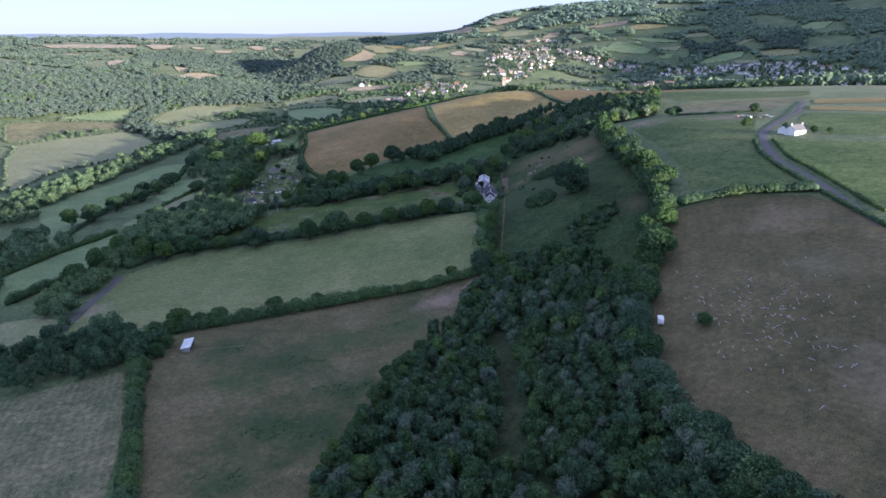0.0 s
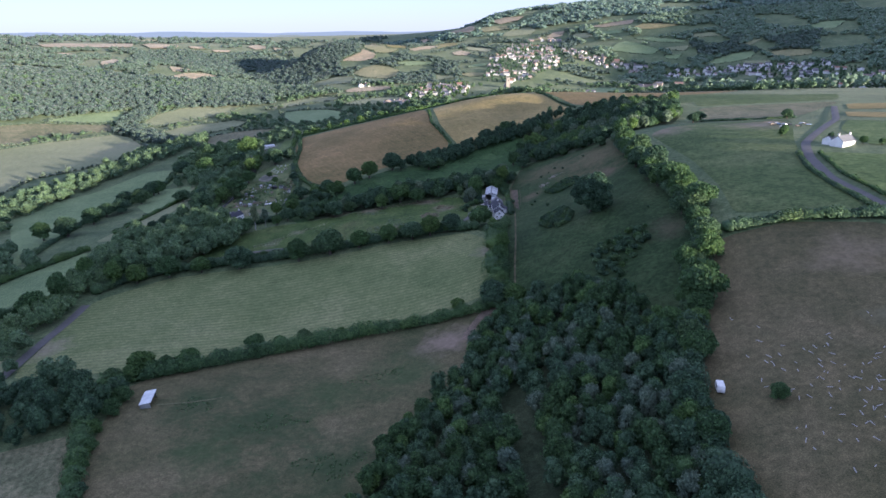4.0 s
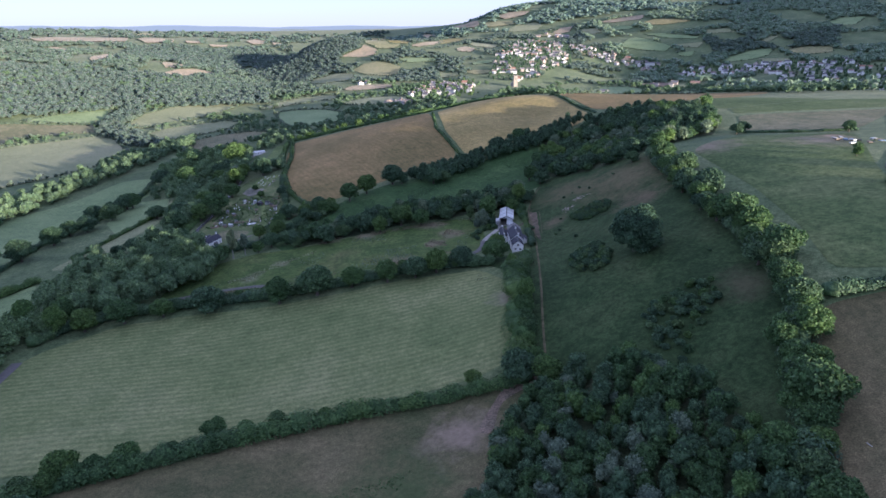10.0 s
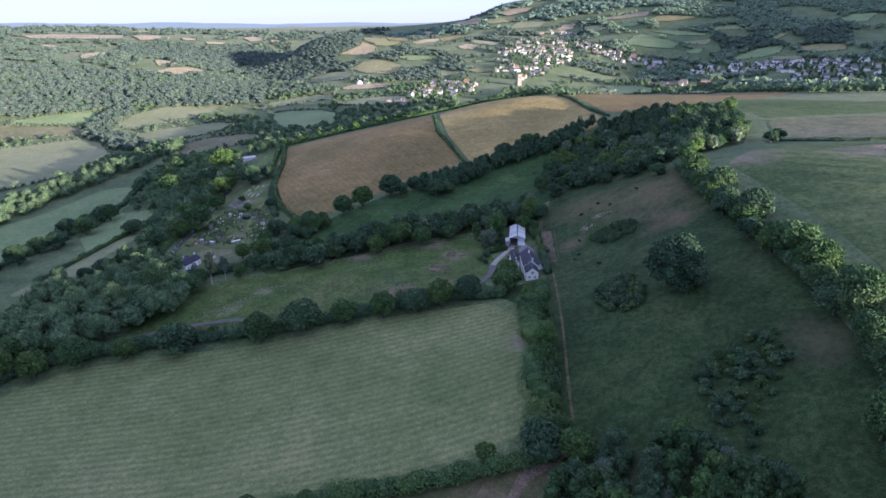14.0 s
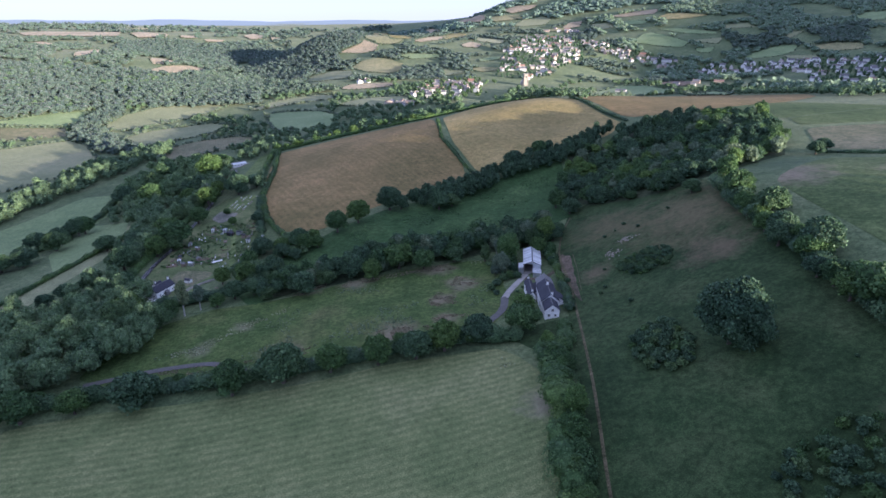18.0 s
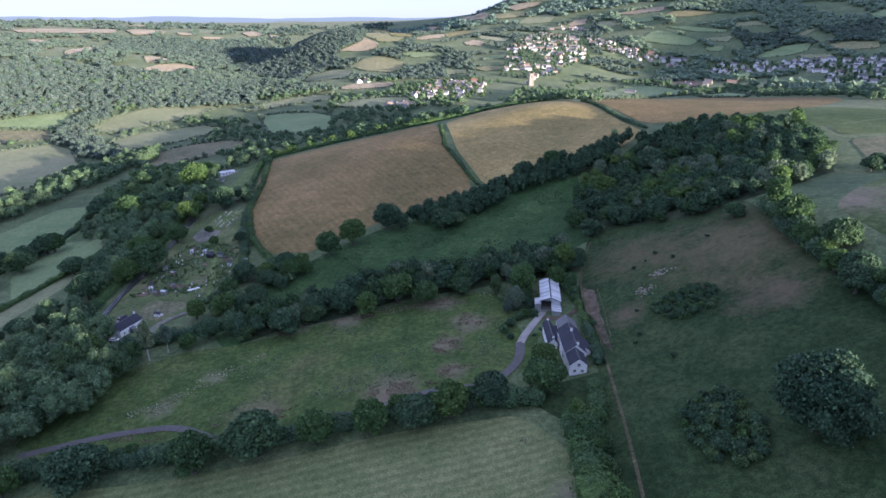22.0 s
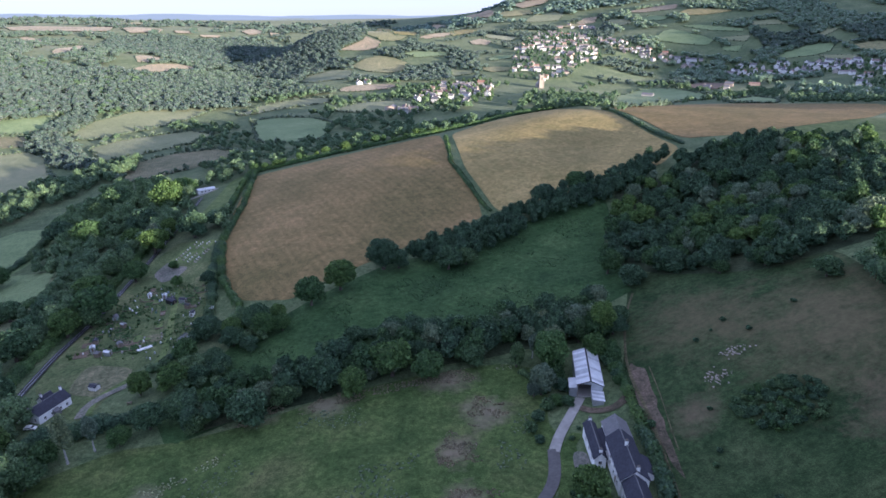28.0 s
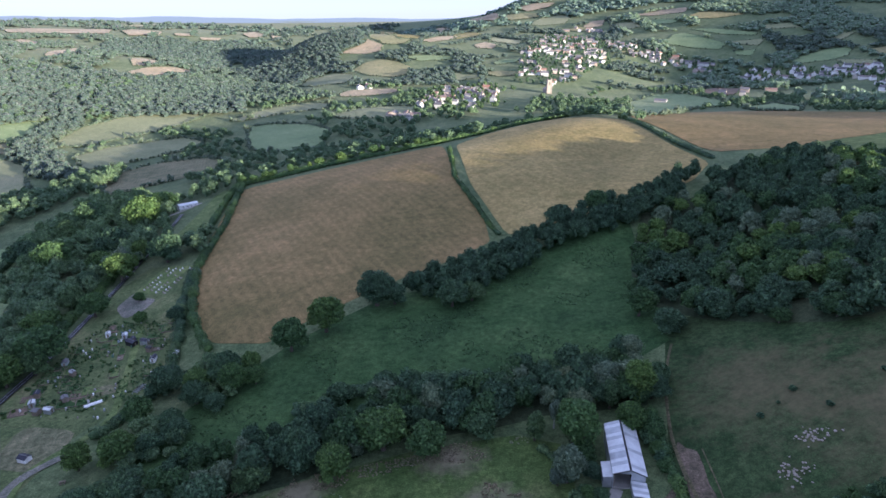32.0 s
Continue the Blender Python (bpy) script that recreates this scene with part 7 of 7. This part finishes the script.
ALLOT = [(-186, 545), (-184, 600), (-176, 610), (-146, 606), (-134, 575), (-142, 548)]
tufts("allotment_growth", patchy(ALLOT, 1.5, 98, -0.05, 0.08), 0.6, 1.8, LEAF, "rank green growth between the allotment plots", "plants", 98, aspect=0.5)
tufts("meadow_tufts", patchy(MEAD, 1.7, 92, 0.22, 0.04), 0.5, 1.4, LEAF_PALE, "pale seeding tufts in the rough meadow", "grass", 92)


DRYS = np.concatenate([blotch(-83, 494, 9, 4, 0.8, 21, 35), blotch(-58, 500, 12, 4, 0.8, 22, 20), blotch(-16, 511, 14, 4, 0.8, 23, 8), blotch(-30, 434, 15, 5, 0.8, 1, 10), blotch(-10, 446, 9, 4, 0.8, 2, 20), blotch(-12, 468, 7, 8, 0.8, 3, 12), blotch(-2, 489, 8, 7, 0.8, 4, 38), blotch(-80, 426, 13, 3, 0.8, 5, 6), blotch(-120, 421, 12, 3, 0.8, 6, 4), blotch(-36, 507, 10, 3, 0.9, 7, 15)])
tufts("dry_tufts", DRYS, 0.45, 1.05, DRY_TUFT, "dry straw-coloured tussocks in the rough meadow", "grass", 96, blades=7, aspect=0.5)
WEEDS = np.concatenate([blotch(-104, 456, 10, 4, 1.15, 8, 45), blotch(-114, 445, 8, 3.5, 1.15, 9, 40), blotch(-124, 436, 9, 4, 1.15, 10, 15), blotch(-92, 468, 6, 2.5, 1.3, 13, 45), blotch(8, 516, 4, 3, 1.2, 11), blotch(12, 404, 6, 3.5, 1.3, 12)])
tufts("white_weeds", WEEDS, 0.6, 1.2, WHITE_WEED, "white seeding weeds in the meadow", "weeds", 97, blades=7, aspect=0.5)
COMBE = [(-120, 512), (-105, 545), (-77, 570), (-43, 605), (1, 622), (51, 660), (66, 670), (64, 590), (38, 562), (-39, 552), (-106, 520)]
tufts("combe_tufts", patchy(COMBE, 1.6, 93, 0.1, 0.035), 0.5, 1.6, LEAF, "rank green tufts in the damp meadow", "grass", 93, aspect=0.22)
rng = random.Random(95)
sticks = bmesh.new()
for i in range(150):
    x, y = 106 + rng.gauss(0, 13), 182 + rng.gauss(0, 22)
    if not inside([x], [y], [(80, 130), (150, 130), (172, 270), (124, 285), (92, 225)])[0]:
        continue
    L = rng.uniform(0.4, 1.2)
    box(sticks, -L, -0.09, 0, L, 0.09, 0.16, m=pose(x, y, high(x, y) + 0.14, rng.uniform(-10, 10), rng.uniform(-12, 12), rng.gauss(75, 35)))
me = bpy.data.meshes.new("pale_sticks")
sticks.to_mesh(me)
sticks.free()
me.materials.append(PALE_BARK)
tagged(new("pale_sticks", me), "bleached dead sticks strewn over the bare pasture", "sticks", kind="stuff")

for i in range(90):
    x, y = (72 + rng.gauss(0, 1.8), 484 + rng.gauss(0, 2.2)) if i % 2 else (80 + rng.gauss(0, 2.4), 492 + rng.gauss(0, 1.5))
    b = bmesh.new()
    bmesh.ops.create_icosphere(b, subdivisions=1, radius=rng.uniform(0.15, 0.5))
    for v in b.verts:
        v.co *= rng.uniform(0.75, 1.2)
        v.co.z *= 0.6
    o = new("stone", bpy.data.meshes.new("stone"))
    b.to_mesh(o.data)
    b.free()
    o.data.materials.append(STONE)
    o.matrix_basis = pose(x, y, high(x, y) + 0.2, 0, 0, rng.uniform(0, 360))
    tagged(o, "pale grey boulder on the pasture slope", "stone", "boulders on the slope")
